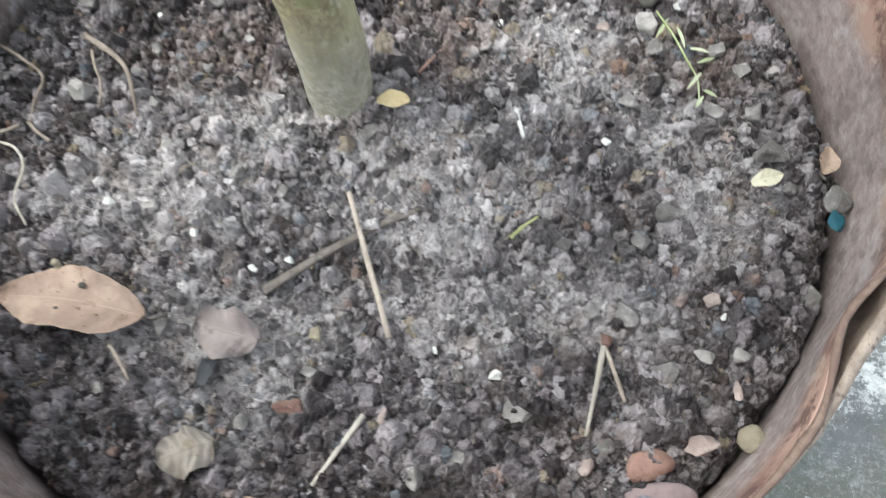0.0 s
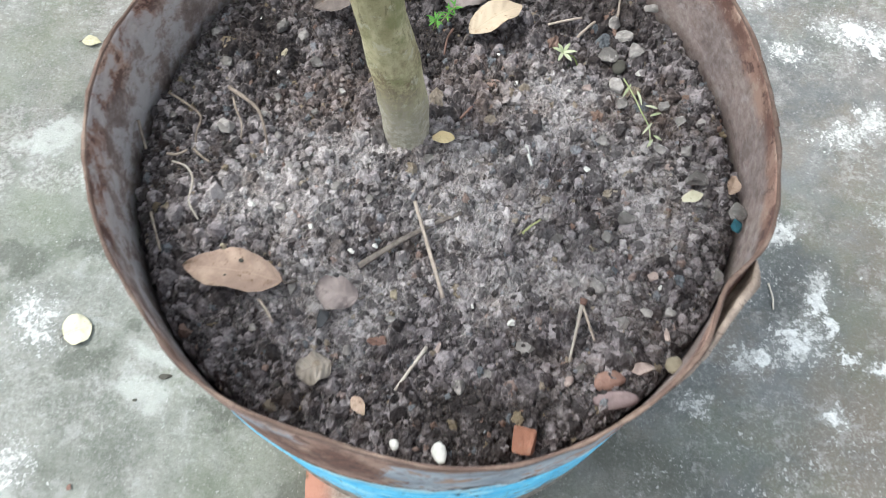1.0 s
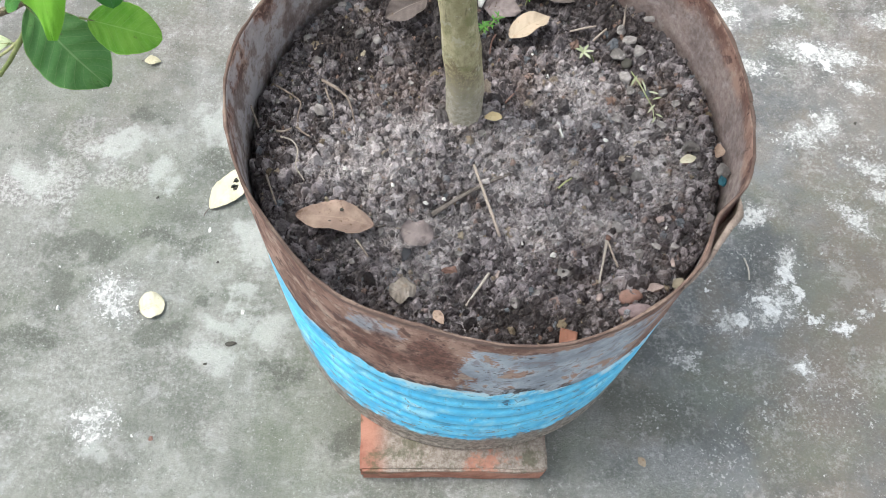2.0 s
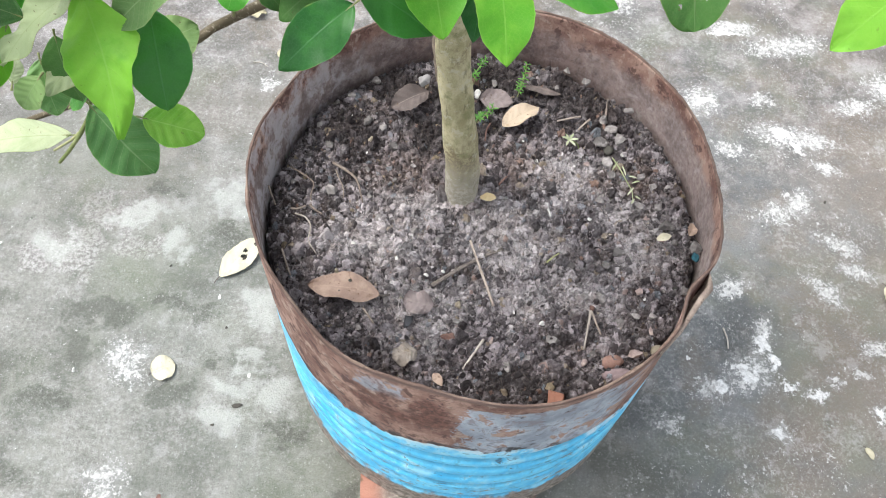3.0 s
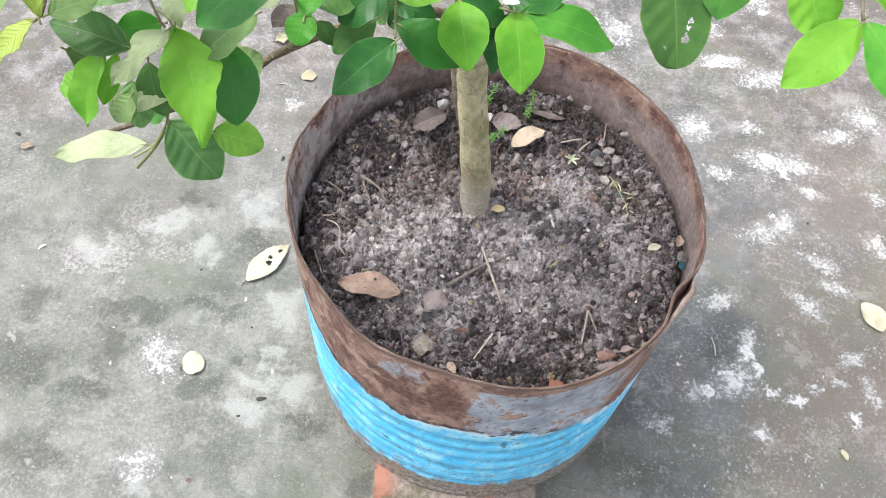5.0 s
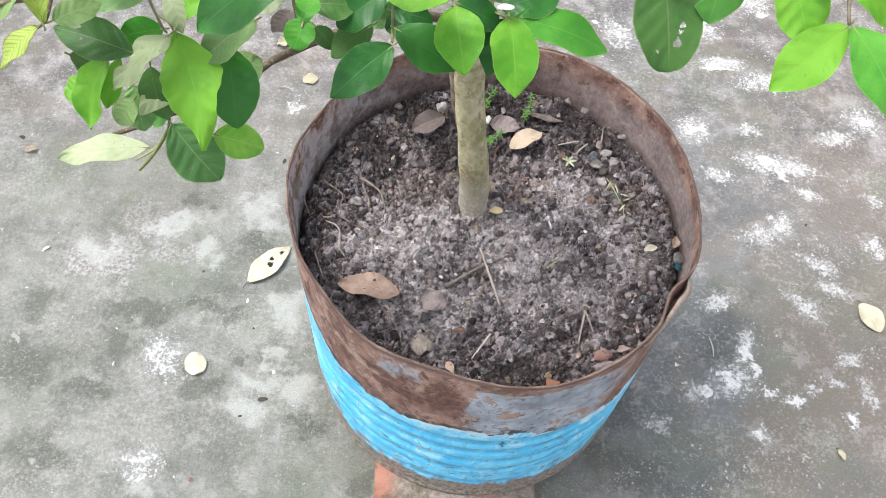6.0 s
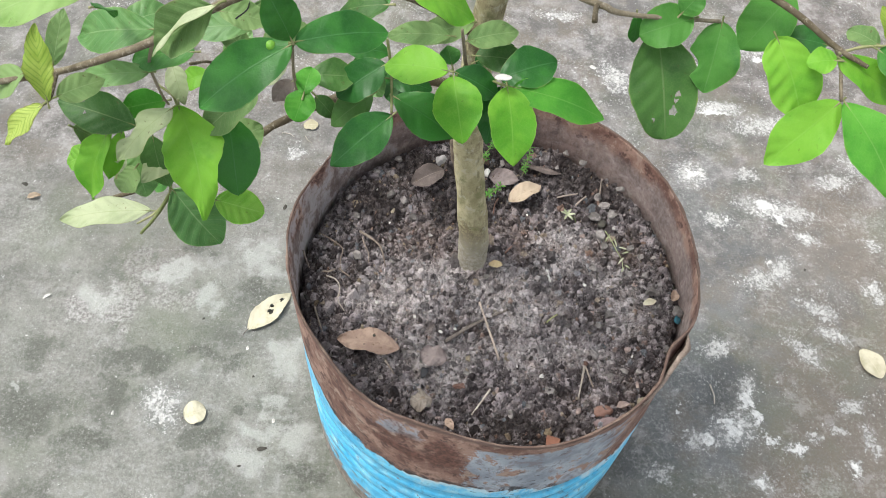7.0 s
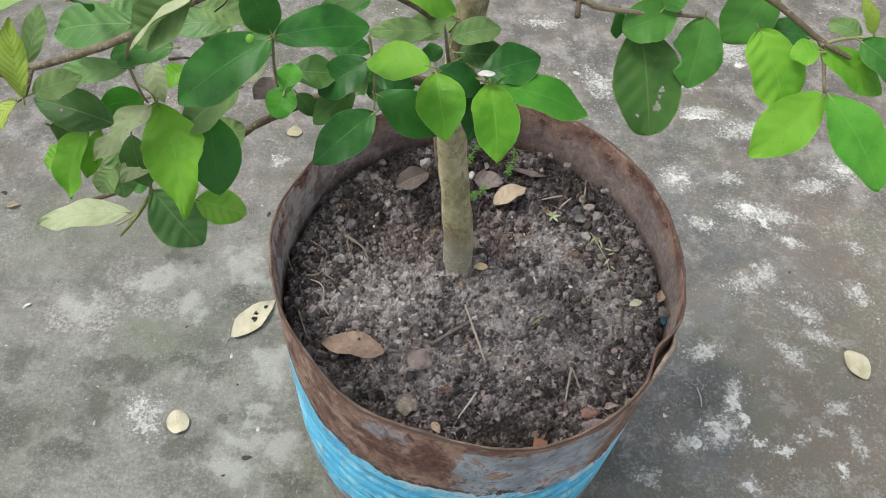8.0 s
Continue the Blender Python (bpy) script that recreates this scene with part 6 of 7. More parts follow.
stone("shell_fragment", (0.200, -0.114, 0.495), (0.0047, 0.0054, 0.0036), WHITE, "tiny white shell bit on the soil", "shell fragment", 0, 50, 0.5, "white bits")
stone("shell_fragment", (-0.006, -0.236, 0.495), (0.0064, 0.0058, 0.0044), WHITE, "tiny white shell bit on the soil", "shell fragment", 0, 51, 0.5, "white bits")
stone("shell_fragment", (0.133, -0.211, 0.495), (0.0039, 0.0052, 0.0029), WHITE, "tiny white shell bit on the soil", "shell fragment", 0, 52, 0.5, "white bits")
stone("shell_fragment", (0.097, -0.202, 0.495), (0.0032, 0.0037, 0.0024), WHITE, "tiny white shell bit on the soil", "shell fragment", 0, 53, 0.5, "white bits")
stone("shell_fragment", (-0.107, -0.075, 0.495), (0.0066, 0.0068, 0.0049), WHITE, "tiny white shell bit on the soil", "shell fragment", 0, 54, 0.5, "white bits")
stone("shell_fragment", (-0.068, -0.095, 0.495), (0.0085, 0.0075, 0.0056), WHITE, "tiny white shell bit on the soil", "shell fragment", 0, 55, 0.5, "white bits")
stone("shell_fragment", (-0.161, -0.057, 0.495), (0.0080, 0.0061, 0.0046), WHITE, "tiny white shell bit on the soil", "shell fragment", 0, 56, 0.5, "white bits")
stone("shell_fragment", (-0.048, -0.090, 0.495), (0.0059, 0.0053, 0.0040), WHITE, "tiny white shell bit on the soil", "shell fragment", 0, 57, 0.5, "white bits")
stone("shell_fragment", (-0.101, -0.058, 0.495), (0.0047, 0.0046, 0.0034), WHITE, "tiny white shell bit on the soil", "shell fragment", 0, 58, 0.5, "white bits")
stone("shell_fragment", (-0.156, 0.082, 0.495), (0.0042, 0.0048, 0.0031), WHITE, "tiny white shell bit on the soil", "shell fragment", 0, 59, 0.5, "white bits")
stone("shell_fragment", (-0.182, 0.144, 0.495), (0.0037, 0.0043, 0.0028), WHITE, "tiny white shell bit on the soil", "shell fragment", 0, 60, 0.5, "white bits")
stick("straw", [(0.082, 0.014, 0.499), (0.084, 0.004, 0.499), (0.087, -0.006, 0.499)], 0.0016, 0.0014, WHITE, "white straw sliver on the soil", "straw", flat=1.0, rough=0.3, seed=61)
stone("stone", (0.237, -0.010, 0.495), (0.0263, 0.0213, 0.0159), STONE, "small grey-brown stone lying on the soil", "stone", 0, 62, 0.5, "stones on the soil")
stone("stone", (0.102, -0.051, 0.495), (0.0195, 0.0176, 0.0132), STONE, "small grey-brown stone lying on the soil", "stone", 0, 63, 0.5, "stones on the soil")
stone("stone", (0.107, -0.074, 0.495), (0.0186, 0.0174, 0.0131), STONE, "small grey-brown stone lying on the soil", "stone", 0, 64, 0.5, "stones on the soil")
stone("stone", (0.145, -0.117, 0.495), (0.0196, 0.0186, 0.0140), STONE, "small grey-brown stone lying on the soil", "stone", 0, 65, 0.5, "stones on the soil")
stone("stone", (0.172, -0.053, 0.495), (0.0209, 0.0200, 0.0150), STONE, "small grey-brown stone lying on the soil", "stone", 0, 66, 0.5, "stones on the soil")
stone("stone", (0.157, -0.071, 0.495), (0.0138, 0.0135, 0.0101), STONE, "small grey-brown stone lying on the soil", "stone", 0, 67, 0.5, "stones on the soil")
stone("stone", (0.245, -0.033, 0.495), (0.0113, 0.0113, 0.0084), STONE, "small grey-brown stone lying on the soil", "stone", 0, 68, 0.5, "stones on the soil")
stone("stone", (0.229, 0.019, 0.495), (0.0144, 0.0149, 0.0108), STONE, "small grey-brown stone lying on the soil", "stone", 0, 69, 0.5, "stones on the soil")
stone("stone", (0.125, -0.114, 0.495), (0.0115, 0.0109, 0.0082), STONE, "small grey-brown stone lying on the soil", "stone", 0, 70, 0.5, "stones on the soil")
stone("stone", (0.204, 0.019, 0.495), (0.0130, 0.0124, 0.0093), STONE, "small grey-brown stone lying on the soil", "stone", 0, 71, 0.5, "stones on the soil")
stone("stone", (0.086, -0.172, 0.495), (0.0197, 0.0166, 0.0125), STONE, "small grey-brown stone lying on the soil", "stone", 0, 72, 0.5, "stones on the soil")
stone("stone", (0.132, -0.188, 0.495), (0.0143, 0.0150, 0.0108), STONE, "small grey-brown stone lying on the soil", "stone", 0, 73, 0.5, "stones on the soil")
stone("stone", (0.167, -0.147, 0.495), (0.0186, 0.0153, 0.0115), STONE, "small grey-brown stone lying on the soil", "stone", 0, 74, 0.5, "stones on the soil")
stone("stone", (0.188, -0.138, 0.495), (0.0147, 0.0138, 0.0104), STONE, "small grey-brown stone lying on the soil", "stone", 0, 75, 0.5, "stones on the soil")
stone("stone", (0.208, -0.135, 0.495), (0.0134, 0.0139, 0.0100), STONE, "small grey-brown stone lying on the soil", "stone", 0, 76, 0.5, "stones on the soil")
stone("stone", (0.250, -0.099, 0.495), (0.0157, 0.0125, 0.0094), STONE, "small grey-brown stone lying on the soil", "stone", 0, 77, 0.5, "stones on the soil")
stone("stone", (0.051, -0.198, 0.495), (0.0162, 0.0134, 0.0101), STONE, "small grey-brown stone lying on the soil", "stone", 0, 78, 0.5, "stones on the soil")
stone("stone", (0.030, -0.210, 0.495), (0.0180, 0.0163, 0.0122), STONE, "small grey-brown stone lying on the soil", "stone", 0, 79, 0.5, "stones on the soil")
stone("stone", (0.172, -0.175, 0.495), (0.0131, 0.0128, 0.0096), STONE, "small grey-brown stone lying on the soil", "stone", 0, 80, 0.5, "stones on the soil")
fallen_leaf((0.219, -0.035, 0.493), (0.239, -0.028, 0.493), 0.0106, CREAM_LEAF, "small cream-coloured leaf on the soil", 0, 0.01, seed=81, fold=0.2, arch=0.1)
fallen_leaf((0.262, -0.026, 0.493), (0.269, -0.007, 0.493), 0.0141, BROWN_LEAF, "small curled brown leaf by the drum wall", 20, 0.008, seed=82, fold=0.4, arch=0.1)
stick("grass_blade", [(0.080, -0.073, 0.499), (0.088, -0.065, 0.499), (0.096, -0.059, 0.499)], 0.0014, 0.0008, GREEN_TWIG, "short green grass blade on the soil", "grass blade", flat=0.4, rough=0.3, seed=83)
stone("stone", (0.177, -0.106, 0.495), (0.0088, 0.0094, 0.0066), PINK_STONE, "small pinkish stone lying on the soil", "stone", 0, 84, 0.5, "stones on the soil")
stone("stone", (0.194, -0.104, 0.495), (0.0122, 0.0102, 0.0076), PINK_STONE, "small pinkish stone lying on the soil", "stone", 0, 85, 0.5, "stones on the soil")
stone("stone", (0.184, -0.185, 0.495), (0.0209, 0.0158, 0.0118), PINK_STONE, "small pinkish stone lying on the soil", "stone", 0, 86, 0.5, "stones on the soil")
stone("stone", (0.205, -0.156, 0.495), (0.0073, 0.0152, 0.0055), PINK_STONE, "small pinkish stone lying on the soil", "stone", 0, 87, 0.5, "stones on the soil")
stone("stone", (0.012, -0.179, 0.495), (0.0059, 0.0165, 0.0044), PINK_STONE, "small pinkish stone lying on the soil", "stone", 0, 88, 0.5, "stones on the soil")
stone("brick_piece", (0.156, -0.197, 0.495), (0.0298, 0.0194, 0.0146), TERRACOTTA, "rounded red-brown brick piece in the soil", "brick piece", 0, 89, 0.3)
stone("stone", (0.161, -0.213, 0.495), (0.0386, 0.0170, 0.0128), PURPLE_STONE, "dark purplish stone half buried by the drum wall", "stone", 0, 90, 0.3)
stone("pebble", (0.210, -0.181, 0.495), (0.0157, 0.0166, 0.0118), TAN_STONE, "tan pebble lying on the soil", "pebble", 0, 91, 0.1)
stone("pebble", (0.122, -0.199, 0.495), (0.0078, 0.0127, 0.0058), PINK_STONE, "small pinkish pebble lying on the soil", "pebble", 0, 92, 0.2)
stone("brick_chip", (0.085, -0.250, 0.503), (0.0288, 0.0288, 0.0216), CHIP, "orange brick chip leaning by the drum wall", "brick chip", 0, 93, 0.9)
stone("plastic_scrap", (0.268, -0.056, 0.499), (0.0139, 0.0160, 0.0104), TEAL, "teal plastic scrap by the drum wall", "plastic scrap", 0, 94, 0.9)
stone("stone", (0.269, -0.042, 0.501), (0.0195, 0.0201, 0.0147), STONE, "grey lump by the drum wall", "stone", 0, 95, 0.5, "stones on the soil")
stone("brick_chip", (-0.039, -0.174, 0.495), (0.0207, 0.0116, 0.0087), TERRACOTTA, "flat red brick chip on the soil", "brick chip", 15, 96, 0.8)
stone("pebble", (-0.029, -0.132, 0.495), (0.0090, 0.0162, 0.0067), TAN_STONE, "small tan chip on the soil", "pebble", 0, 97, 0.6)
stone("stone", (-0.030, -0.155, 0.495), (0.0102, 0.0088, 0.0066), STONE, "small grey-brown stone lying on the soil", "stone", 0, 98, 0.5, "stones on the soil")
stone("stone", (-0.135, -0.058, 0.495), (0.0120, 0.0107, 0.0080), STONE, "small grey-brown stone lying on the soil", "stone", 0, 99, 0.5, "stones on the soil")
stone("stone", (-0.057, -0.046, 0.495), (0.0100, 0.0115, 0.0075), STONE, "small grey-brown stone lying on the soil", "stone", 0, 100, 0.5, "stones on the soil")
stone("stone", (-0.117, -0.131, 0.495), (0.0167, 0.0162, 0.0122), STONE, "small grey-brown stone lying on the soil", "stone", 0, 101, 0.5, "stones on the soil")
stone("stone", (-0.062, -0.068, 0.495), (0.0079, 0.0084, 0.0060), STONE, "small grey-brown stone lying on the soil", "stone", 0, 102, 0.5, "stones on the soil")
stone("stone", (-0.087, -0.034, 0.495), (0.0121, 0.0116, 0.0087), STONE, "small grey-brown stone lying on the soil", "stone", 0, 103, 0.5, "stones on the soil")
stone("stone", (-0.007, -0.002, 0.495), (0.0137, 0.0134, 0.0100), STONE, "small grey-brown stone lying on the soil", "stone", 0, 104, 0.5, "stones on the soil")
stone("stone", (-0.024, -0.019, 0.495), (0.0122, 0.0117, 0.0088), STONE, "small grey-brown stone lying on the soil", "stone", 0, 105, 0.5, "stones on the soil")
stone("stone", (-0.133, -0.017, 0.495), (0.0135, 0.0132, 0.0099), STONE, "small grey-brown stone lying on the soil", "stone", 0, 106, 0.5, "stones on the soil")
stone("stone", (-0.097, -0.200, 0.495), (0.0093, 0.0093, 0.0069), STONE, "small grey-brown stone lying on the soil", "stone", 0, 107, 0.5, "stones on the soil")
stone("stone", (-0.063, -0.184, 0.495), (0.0106, 0.0108, 0.0080), STONE, "small grey-brown stone lying on the soil", "stone", 0, 108, 0.5, "stones on the soil")
stone("stone", (-0.146, -0.169, 0.495), (0.0094, 0.0094, 0.0071), STONE, "small grey-brown stone lying on the soil", "stone", 0, 109, 0.5, "stones on the soil")
fallen_leaf((-0.055, -0.223, 0.493), (-0.044, -0.238, 0.493), 0.0110, BROWN_LEAF, "scrap of brown leaf on dark soil", 0, 0.006, seed=110, fold=0.3)
stick("root", [(-0.239, -0.020, 0.499), (-0.225, -0.025, 0.499), (-0.217, -0.038, 0.499), (-0.217, -0.059, 0.499), (-0.206, -0.076, 0.499)], 0.0012, 0.0008, PALE_STICK, "thin pale crooked root on the soil", "root", flat=1.0, rough=0.3, seed=111)
stick("root", [(-0.245, -0.013, 0.499), (-0.236, -0.013, 0.499), (-0.227, -0.008, 0.499)], 0.0014, 0.0011, ROOT, "thin pale root on the soil", "root", flat=1.0, rough=0.3, seed=112)
stick("root", [(-0.222, -0.006, 0.499), (-0.213, -0.014, 0.499), (-0.205, -0.019, 0.499)], 0.0015, 0.0012, ROOT, "short pale root on the soil", "root", flat=1.0, rough=0.3, seed=113)
stick("twig", [(-0.143, -0.145, 0.499), (-0.135, -0.155, 0.499), (-0.128, -0.165, 0.499)], 0.0013, 0.001, STICK, "thin reddish twig on dark soil", "twig", flat=1.0, rough=0.3, seed=114)
stick("twig", [(-0.249, -0.071, 0.499), (-0.241, -0.091, 0.499), (-0.234, -0.107, 0.499)], 0.0014, 0.001, ROOT, "dark thin root at the wall", "root", flat=1.0, rough=0.3, seed=115)
stick("root", [(-0.198, 0.058, 0.503), (-0.181, 0.046, 0.505), (-0.167, 0.034, 0.505), (-0.160, 0.019, 0.503), (-0.155, 0.002, 0.497)], 0.0023, 0.001, ROOT, "curved brown root lying on the soil", "root", flat=1.0, rough=0.3, seed=116)
stick("root", [(-0.194, 0.050, 0.499), (-0.189, 0.037, 0.499), (-0.182, 0.023, 0.499), (-0.180, 0.006, 0.499)], 0.001, 0.0008, ROOT, "thin grey root on the soil", "root", flat=1.0, rough=0.3, seed=117)
stick("root", [(-0.254, 0.051, 0.499), (-0.239, 0.042, 0.499), (-0.221, 0.028, 0.499), (-0.222, 0.010, 0.499), (-0.220, -0.006, 0.499)], 0.0013, 0.0009, ROOT, "thin brown curled root on the soil", "root", flat=1.0, rough=0.3, seed=118)
stick("root", [(-0.278, 0.020, 0.499), (-0.272, 0.006, 0.499), (-0.265, -0.009, 0.499)], 0.0016, 0.001, ROOT, "thin brown root by the wall", "root", flat=1.0, rough=0.3, seed=119)
stone("stone", (-0.147, 0.014, 0.495), (0.0093, 0.0100, 0.0070), STONE, "small grey-brown stone lying on the soil", "stone", 0, 120, 0.5, "stones on the soil")
stone("stone", (-0.122, 0.096, 0.495), (0.0169, 0.0160, 0.0120), STONE, "small grey-brown stone lying on the soil", "stone", 0, 121, 0.5, "stones on the soil")
stone("stone", (-0.160, 0.136, 0.495), (0.0160, 0.0212, 0.0120), STONE, "small grey-brown stone lying on the soil", "stone", 0, 122, 0.5, "stones on the soil")
stone("stone", (-0.137, 0.126, 0.495), (0.0135, 0.0127, 0.0095), STONE, "small grey-brown stone lying on the soil", "stone", 0, 123, 0.5, "stones on the soil")
stone("stone", (-0.093, 0.065, 0.495), (0.0095, 0.0096, 0.0071), STONE, "small grey-brown stone lying on the soil", "stone", 0, 124, 0.5, "stones on the soil")
stone("stone", (-0.116, 0.041, 0.495), (0.0088, 0.0088, 0.0066), STONE, "small grey-brown stone lying on the soil", "stone", 0, 125, 0.5, "stones on the soil")
stone("stone", (-0.163, 0.038, 0.495), (0.0100, 0.0101, 0.0075), STONE, "small grey-brown stone lying on the soil", "stone", 0, 126, 0.5, "stones on the soil")
stone("stone", (-0.196, 0.021, 0.495), (0.0175, 0.0221, 0.0131), STONE, "small grey-brown stone lying on the soil", "stone", 0, 127, 0.5, "stones on the soil")
stone("stone", (-0.207, 0.092, 0.495), (0.0139, 0.0152, 0.0104), STONE, "small grey-brown stone lying on the soil", "stone", 0, 128, 0.5, "stones on the soil")
stone("stone", (-0.248, 0.031, 0.495), (0.0088, 0.0101, 0.0066), STONE, "small grey-brown stone lying on the soil", "stone", 0, 129, 0.5, "stones on the soil")
stone("stone", (-0.153, 0.208, 0.495), (0.0158, 0.0160, 0.0119), STONE, "small grey-brown stone lying on the soil", "stone", 0, 130, 0.5, "stones on the soil")
stone("stone", (-0.185, 0.179, 0.495), (0.0125, 0.0144, 0.0094), STONE, "small grey-brown stone lying on the soil", "stone", 0, 131, 0.5, "stones on the soil")
stone("stone", (-0.223, 0.125, 0.495), (0.0110, 0.0119, 0.0083), STONE, "small grey-brown stone lying on the soil", "stone", 0, 132, 0.5, "stones on the soil")
stone("stone", (-0.153, 0.055, 0.495), (0.0089, 0.0095, 0.0067), STONE, "small grey-brown stone lying on the soil", "stone", 0, 133, 0.5, "stones on the soil")
stone("pebble", (-0.153, 0.104, 0.495), (0.0067, 0.0118, 0.0050), TAN_STONE, "small pale chip on the soil", "pebble", 0, 134, 0.5)
stick("weed", [(0.171, 0.087, 0.505), (0.179, 0.066, 0.509), (0.186, 0.048, 0.509), (0.193, 0.035, 0.505), (0.194, 0.019, 0.501)], 0.0008, 0.0006, PALE_WEED, "limp yellowish weed stem lying on the soil", "weed", flat=1.0, rough=0.2, seed=135)
fallen_leaf((0.178, 0.082, 0.493), (0.169, 0.066, 0.493), 0.0023, PALE_WEED, "withered small weed leaf", 0, 0.012, seed=136, fold=0.2)
fallen_leaf((0.183, 0.075, 0.493), (0.187, 0.059, 0.493), 0.0023, PALE_WEED, "withered small weed leaf", 0, 0.012, seed=137, fold=0.2)
fallen_leaf((0.190, 0.059, 0.493), (0.202, 0.056, 0.493), 0.0023, PALE_WEED, "withered small weed leaf", 0, 0.012, seed=138, fold=0.2)
fallen_leaf((0.196, 0.041, 0.493), (0.186, 0.028, 0.493), 0.0023, PALE_WEED, "withered small weed leaf", 0, 0.012, seed=139, fold=0.2)
fallen_leaf((0.196, 0.028, 0.493), (0.204, 0.023, 0.493), 0.0023, PALE_WEED, "withered small weed leaf", 0, 0.012, seed=140, fold=0.2)
fallen_leaf((0.196, 0.024, 0.493), (0.190, 0.015, 0.493), 0.0023, PALE_WEED, "withered small weed leaf", 0, 0.012, seed=141, fold=0.2)
fallen_leaf((0.194, 0.048, 0.493), (0.205, 0.052, 0.493), 0.0023, PALE_WEED, "withered small weed leaf", 0, 0.012, seed=142, fold=0.2)
sprout((0.131, 0.106, 0.493), (0.114, 0.113, 0.505), 6, 0.0135, PALE_WEED, "tiny pale green seedling with a star of leaves", 1)
sprout((0.045, 0.191, 0.493), (0.046, 0.184, 0.528), 15, 0.0091, WEED, "small feathery green weed growing in the soil", 9, True)
sprout((0.046, 0.194, 0.493), (0.056, 0.223, 0.528), 23, 0.0084, WEED, "small feathery green weed growing in the soil", 14, True)
sprout((-0.012, 0.144, 0.493), (-0.008, 0.127, 0.528), 13, 0.0105, WEED, "small feathery green weed growing in the soil", 8, True)
sprout((-0.009, 0.146, 0.493), (0.010, 0.143, 0.528), 15, 0.0098, WEED, "small feathery green weed growing in the soil", 9, True)
sprout((-0.017, 0.210, 0.493), (-0.014, 0.204, 0.528), 17, 0.0084, WEED, "small feathery green weed growing in the soil", 10, True)
sprout((-0.015, 0.234, 0.493), (-0.002, 0.226, 0.528), 20, 0.0084, WEED, "small feathery green weed growing in the soil", 12, True)
stone("shell_fragment", (0.019, -0.264, 0.497), (0.0133, 0.0222, 0.006), WHITE, "white shell piece by the drum wall", "shell fragment", 10, 143, 0.2, "white bits")
stone("shell_fragment", (-0.018, -0.259, 0.497), (0.0080, 0.0116, 0.006), WHITE, "white shell piece by the drum wall", "shell fragment", 10, 144, 0.2, "white bits")


# ---- loose things on the yard ----
fallen_leaf((-0.460, 0.132, 0.000), (-0.385, 0.224, 0.000), 0.0484, CREAM_LEAF, "bleached fallen leaf with black-edged holes on the concrete", 0, 0.004, "leaves on the yard", seed=145, fold=0.12, arch=0.05, quilt=0.008, nu=70, nv=44, holes=[(0.5, 0.6, 0.006), (0.58, 0.42, 0.0045), (0.8, 0.5, 0.0055)], dark=True)
fallen_leaf((-0.547, -0.064, 0.000), (-0.509, -0.045, 0.000), 0.0473, CREAM_LEAF, "round bleached fallen leaf on the concrete", 0, 0.004, "leaves on the yard", seed=146, fold=0.15, arch=0.1, blunt=1.05, wave=0.08, quilt=0.008, ragged=0.6)
fallen_leaf((0.819, 0.181, 0.000), (0.847, 0.116, 0.000), 0.0476, CREAM_LEAF, "oval bleached fallen leaf on the concrete", 0, 0.004, "leaves on the yard", seed=147, fold=0.12, arch=0.06, wave=0.04, blunt=0.9, quilt=0.008, ragged=0.5)
fallen_leaf((-0.427, 0.690, 0.000), (-0.391, 0.697, 0.000), 0.0301, CREAM_LEAF, "small bleached fallen leaf on the concrete", 0, 0.004, "leaves on the yard", seed=148, fold=0.1, arch=0.08, blunt=1.0, quilt=0.008, ragged=0.5)
fallen_leaf((0.709, -0.139, 0.000), (0.719, -0.160, 0.000), 0.0116, CREAM_LEAF, "small narrow yellowish leaf on the concrete", 0, 0.004, "leaves on the yard", seed=149, fold=0.2, arch=0.1)
fallen_leaf((0.277, -0.276, 0.000), (0.287, -0.291, 0.000), 0.0120, TAN_LEAF, "small tan leaf on the concrete", 0, 0.004, "leaves on the yard", seed=150, fold=0.2, arch=0.1)
fallen_leaf((-0.633, 0.447, 0.000), (-0.600, 0.446, 0.000), 0.0183, CREAM_LEAF, "small white fallen leaf on the concrete", 0, 0.004, "leaves on the yard", seed=151, fold=0.1, arch=0.1)
fallen_leaf((-1.010, 0.424, 0.000), (-0.982, 0.435, 0.000), 0.0151, TAN_LEAF, "withered scrap of leaf on the concrete", 0, 0.004, "leaves on the yard", seed=152, fold=0.4, arch=0.1)
fallen_leaf((-0.507, 0.799, 0.000), (-0.466, 0.812, 0.000), 0.0260, CREAM_LEAF, "crumpled whitish leaf scrap on the concrete", 0, 0.004, "leaves on the yard", seed=171, fold=0.5, arch=0.1, wave=0.4)
stick("straw", [(-0.475, 0.665, 0.002), (-0.458, 0.664, 0.003), (-0.443, 0.655, 0.002)], 0.0013, 0.0009, PALE_STICK, "thin curved pale straw on the concrete", "straw")
stick("straw", [(-0.418, 0.661, 0.002), (-0.411, 0.648, 0.003), (-0.398, 0.640, 0.002)], 0.0013, 0.0009, PALE_STICK, "thin curved pale straw on the concrete", "straw")
stone("chip", (-0.890, 0.179, 0.002), (0.0209, 0.0126, 0.004), WHITE, "small whitish chip on the concrete", "chip", 0, 154, 0.5, "bits on the yard")
stone("chip", (-0.453, 0.091, 0.002), (0.0068, 0.0136, 0.004), WHITE, "small whitish chip on the concrete", "chip", 0, 155, 0.5, "bits on the yard")
stone("chip", (-0.376, -0.059, 0.002), (0.0086, 0.0104, 0.004), WHITE, "small whitish chip on the concrete", "chip", 0, 156, 0.5, "bits on the yard")
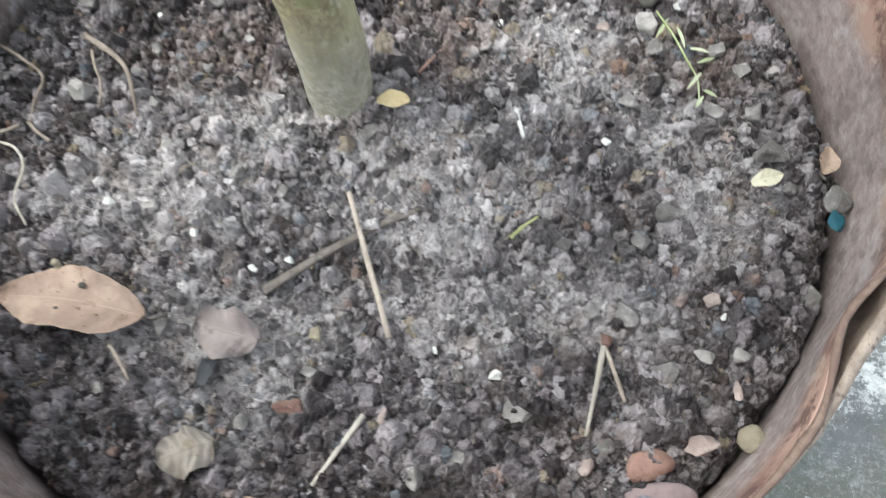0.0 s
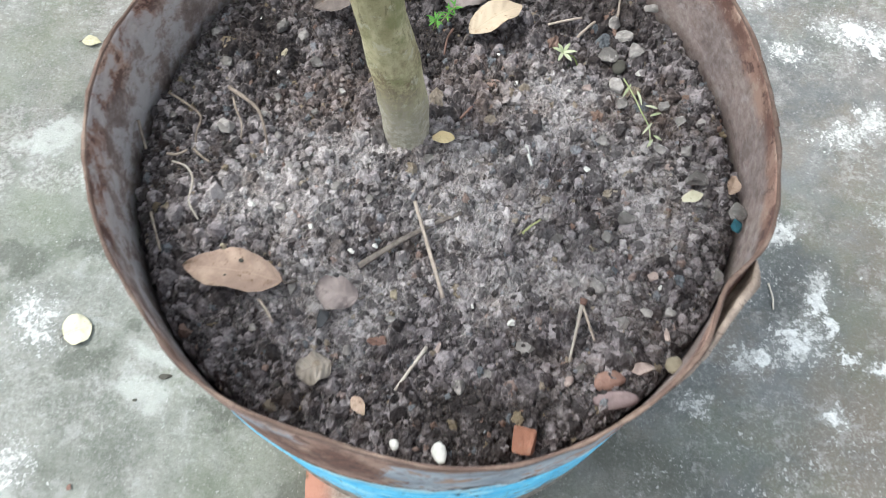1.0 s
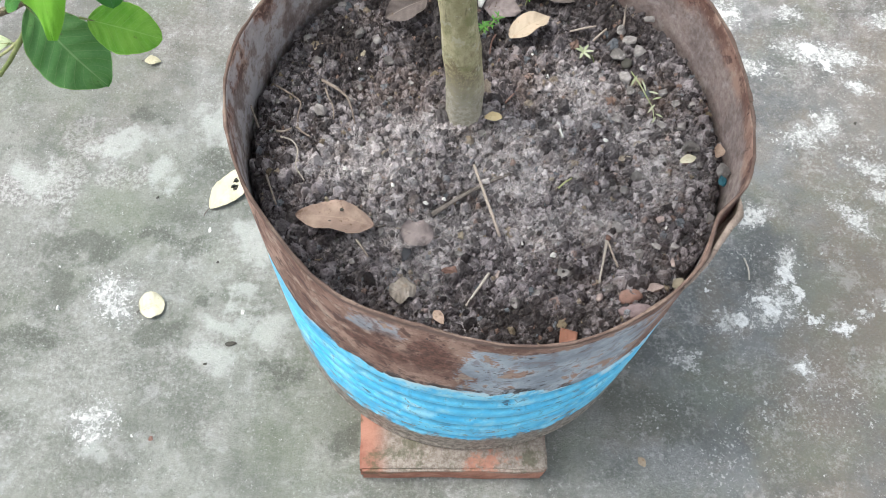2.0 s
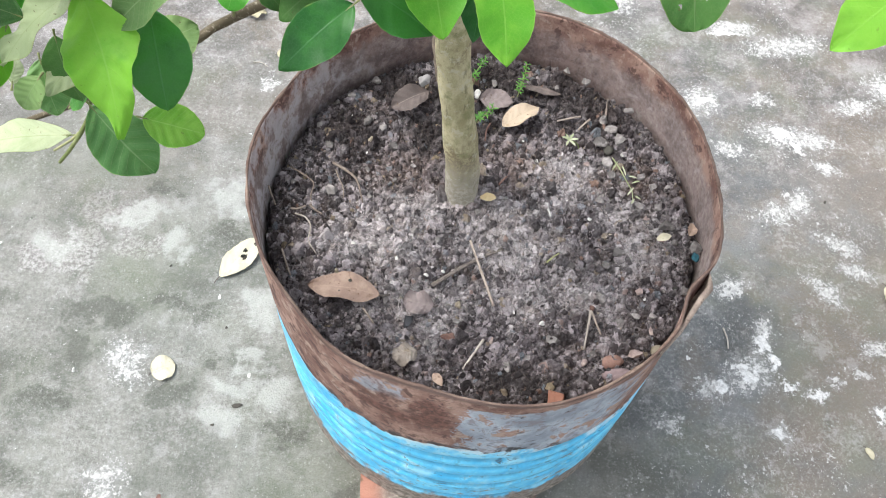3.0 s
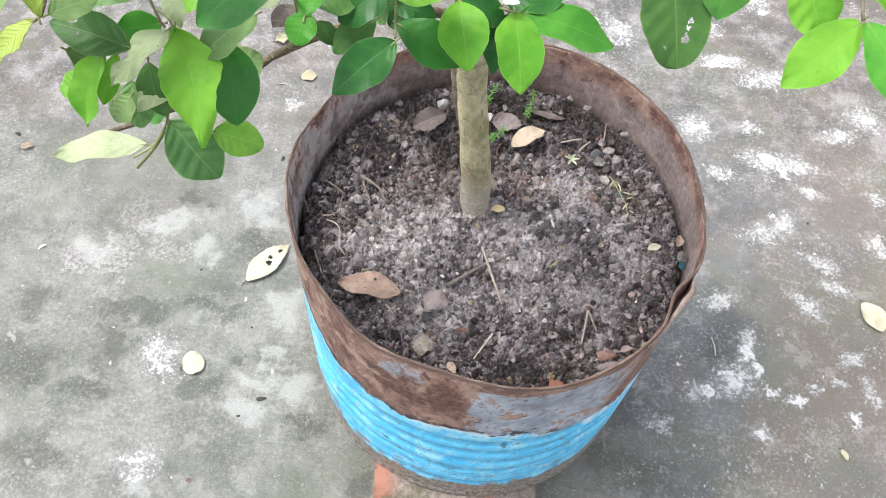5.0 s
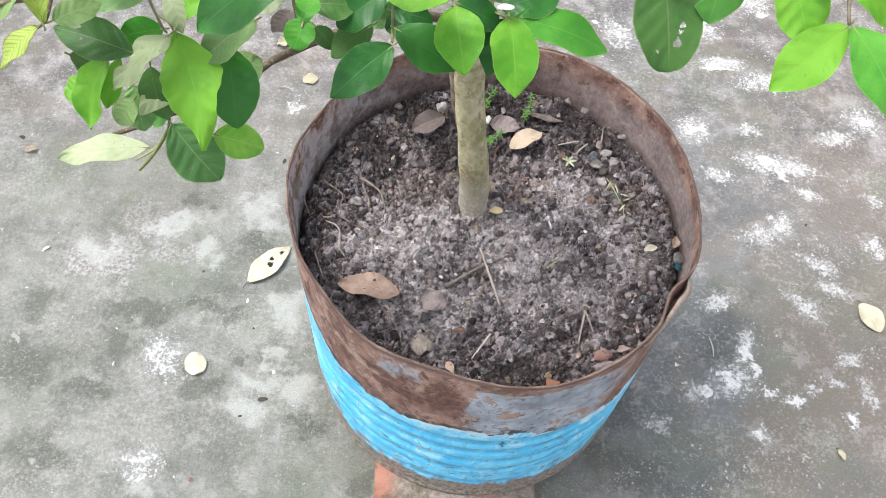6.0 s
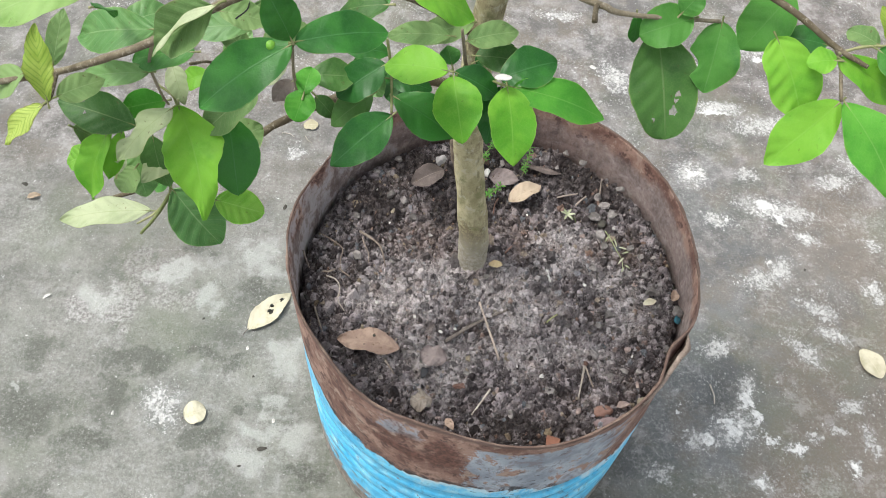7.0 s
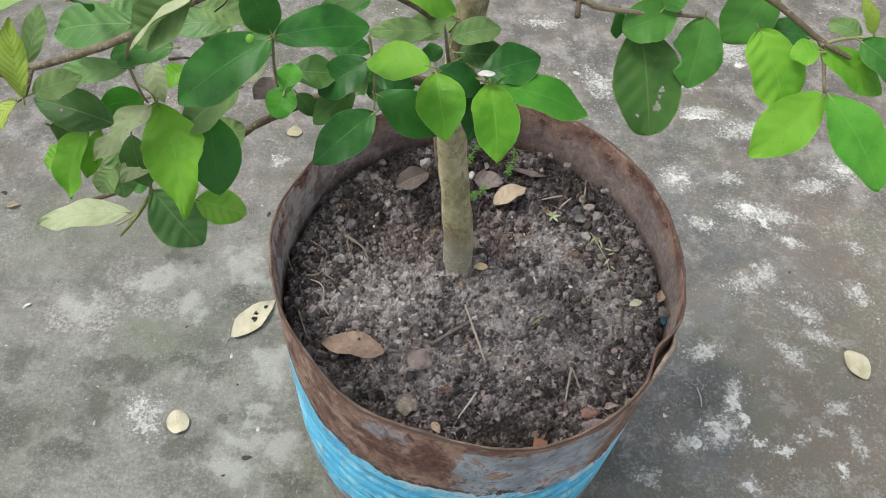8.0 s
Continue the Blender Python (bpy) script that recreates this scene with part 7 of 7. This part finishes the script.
stone("chip", (0.292, 0.960, 0.002), (0.0296, 0.0160, 0.004), WHITE, "small whitish chip on the concrete", "chip", 0, 157, 0.5, "bits on the yard")
stone("chip", (-0.684, -0.064, 0.002), (0.0075, 0.0116, 0.004), WHITE, "small whitish chip on the concrete", "chip", 0, 158, 0.5, "bits on the yard")
stone("dirt_crumb", (-0.387, -0.115, 0.002), (0.0254, 0.0101, 0.004), BLACK_BIT, "dark crumb of dirt on the concrete", "dirt crumb", 0, 159, 0.5, "bits on the yard")
stone("dirt_crumb", (-0.425, -0.151, 0.002), (0.0104, 0.0063, 0.004), BLACK_BIT, "dark crumb of dirt on the concrete", "dirt crumb", 0, 160, 0.5, "bits on the yard")
stone("dirt_crumb", (-0.556, 0.152, 0.002), (0.0069, 0.0083, 0.004), BLACK_BIT, "dark crumb of dirt on the concrete", "dirt crumb", 0, 161, 0.5, "bits on the yard")
stone("dirt_crumb", (-0.431, 0.030, 0.002), (0.0067, 0.0067, 0.004), BLACK_BIT, "dark crumb of dirt on the concrete", "dirt crumb", 0, 162, 0.5, "bits on the yard")
stone("dirt_crumb", (-1.029, 0.462, 0.002), (0.0152, 0.0137, 0.004), BLACK_BIT, "dark crumb of dirt on the concrete", "dirt crumb", 0, 163, 0.5, "bits on the yard")
stone("dirt_crumb", (-0.433, 0.447, 0.002), (0.0102, 0.0153, 0.004), BLACK_BIT, "dark crumb of dirt on the concrete", "dirt crumb", 0, 164, 0.5, "bits on the yard")
stone("dirt_crumb", (0.738, 0.371, 0.002), (0.0076, 0.0091, 0.004), BLACK_BIT, "dark crumb of dirt on the concrete", "dirt crumb", 0, 165, 0.5, "bits on the yard")
stone("brick_chip", (-0.491, -0.275, 0.002), (0.0119, 0.0095, 0.004), TERRACOTTA, "small orange brick crumb on the concrete", "brick chip", 0, 166, 0.5, "bits on the yard")
stick("straw", [(0.488, 0.077, 0.003), (0.493, 0.056, 0.003), (0.492, 0.036, 0.003)], 0.0018, 0.0014, PALE_STICK, "pale straw lying on the concrete", "straw")
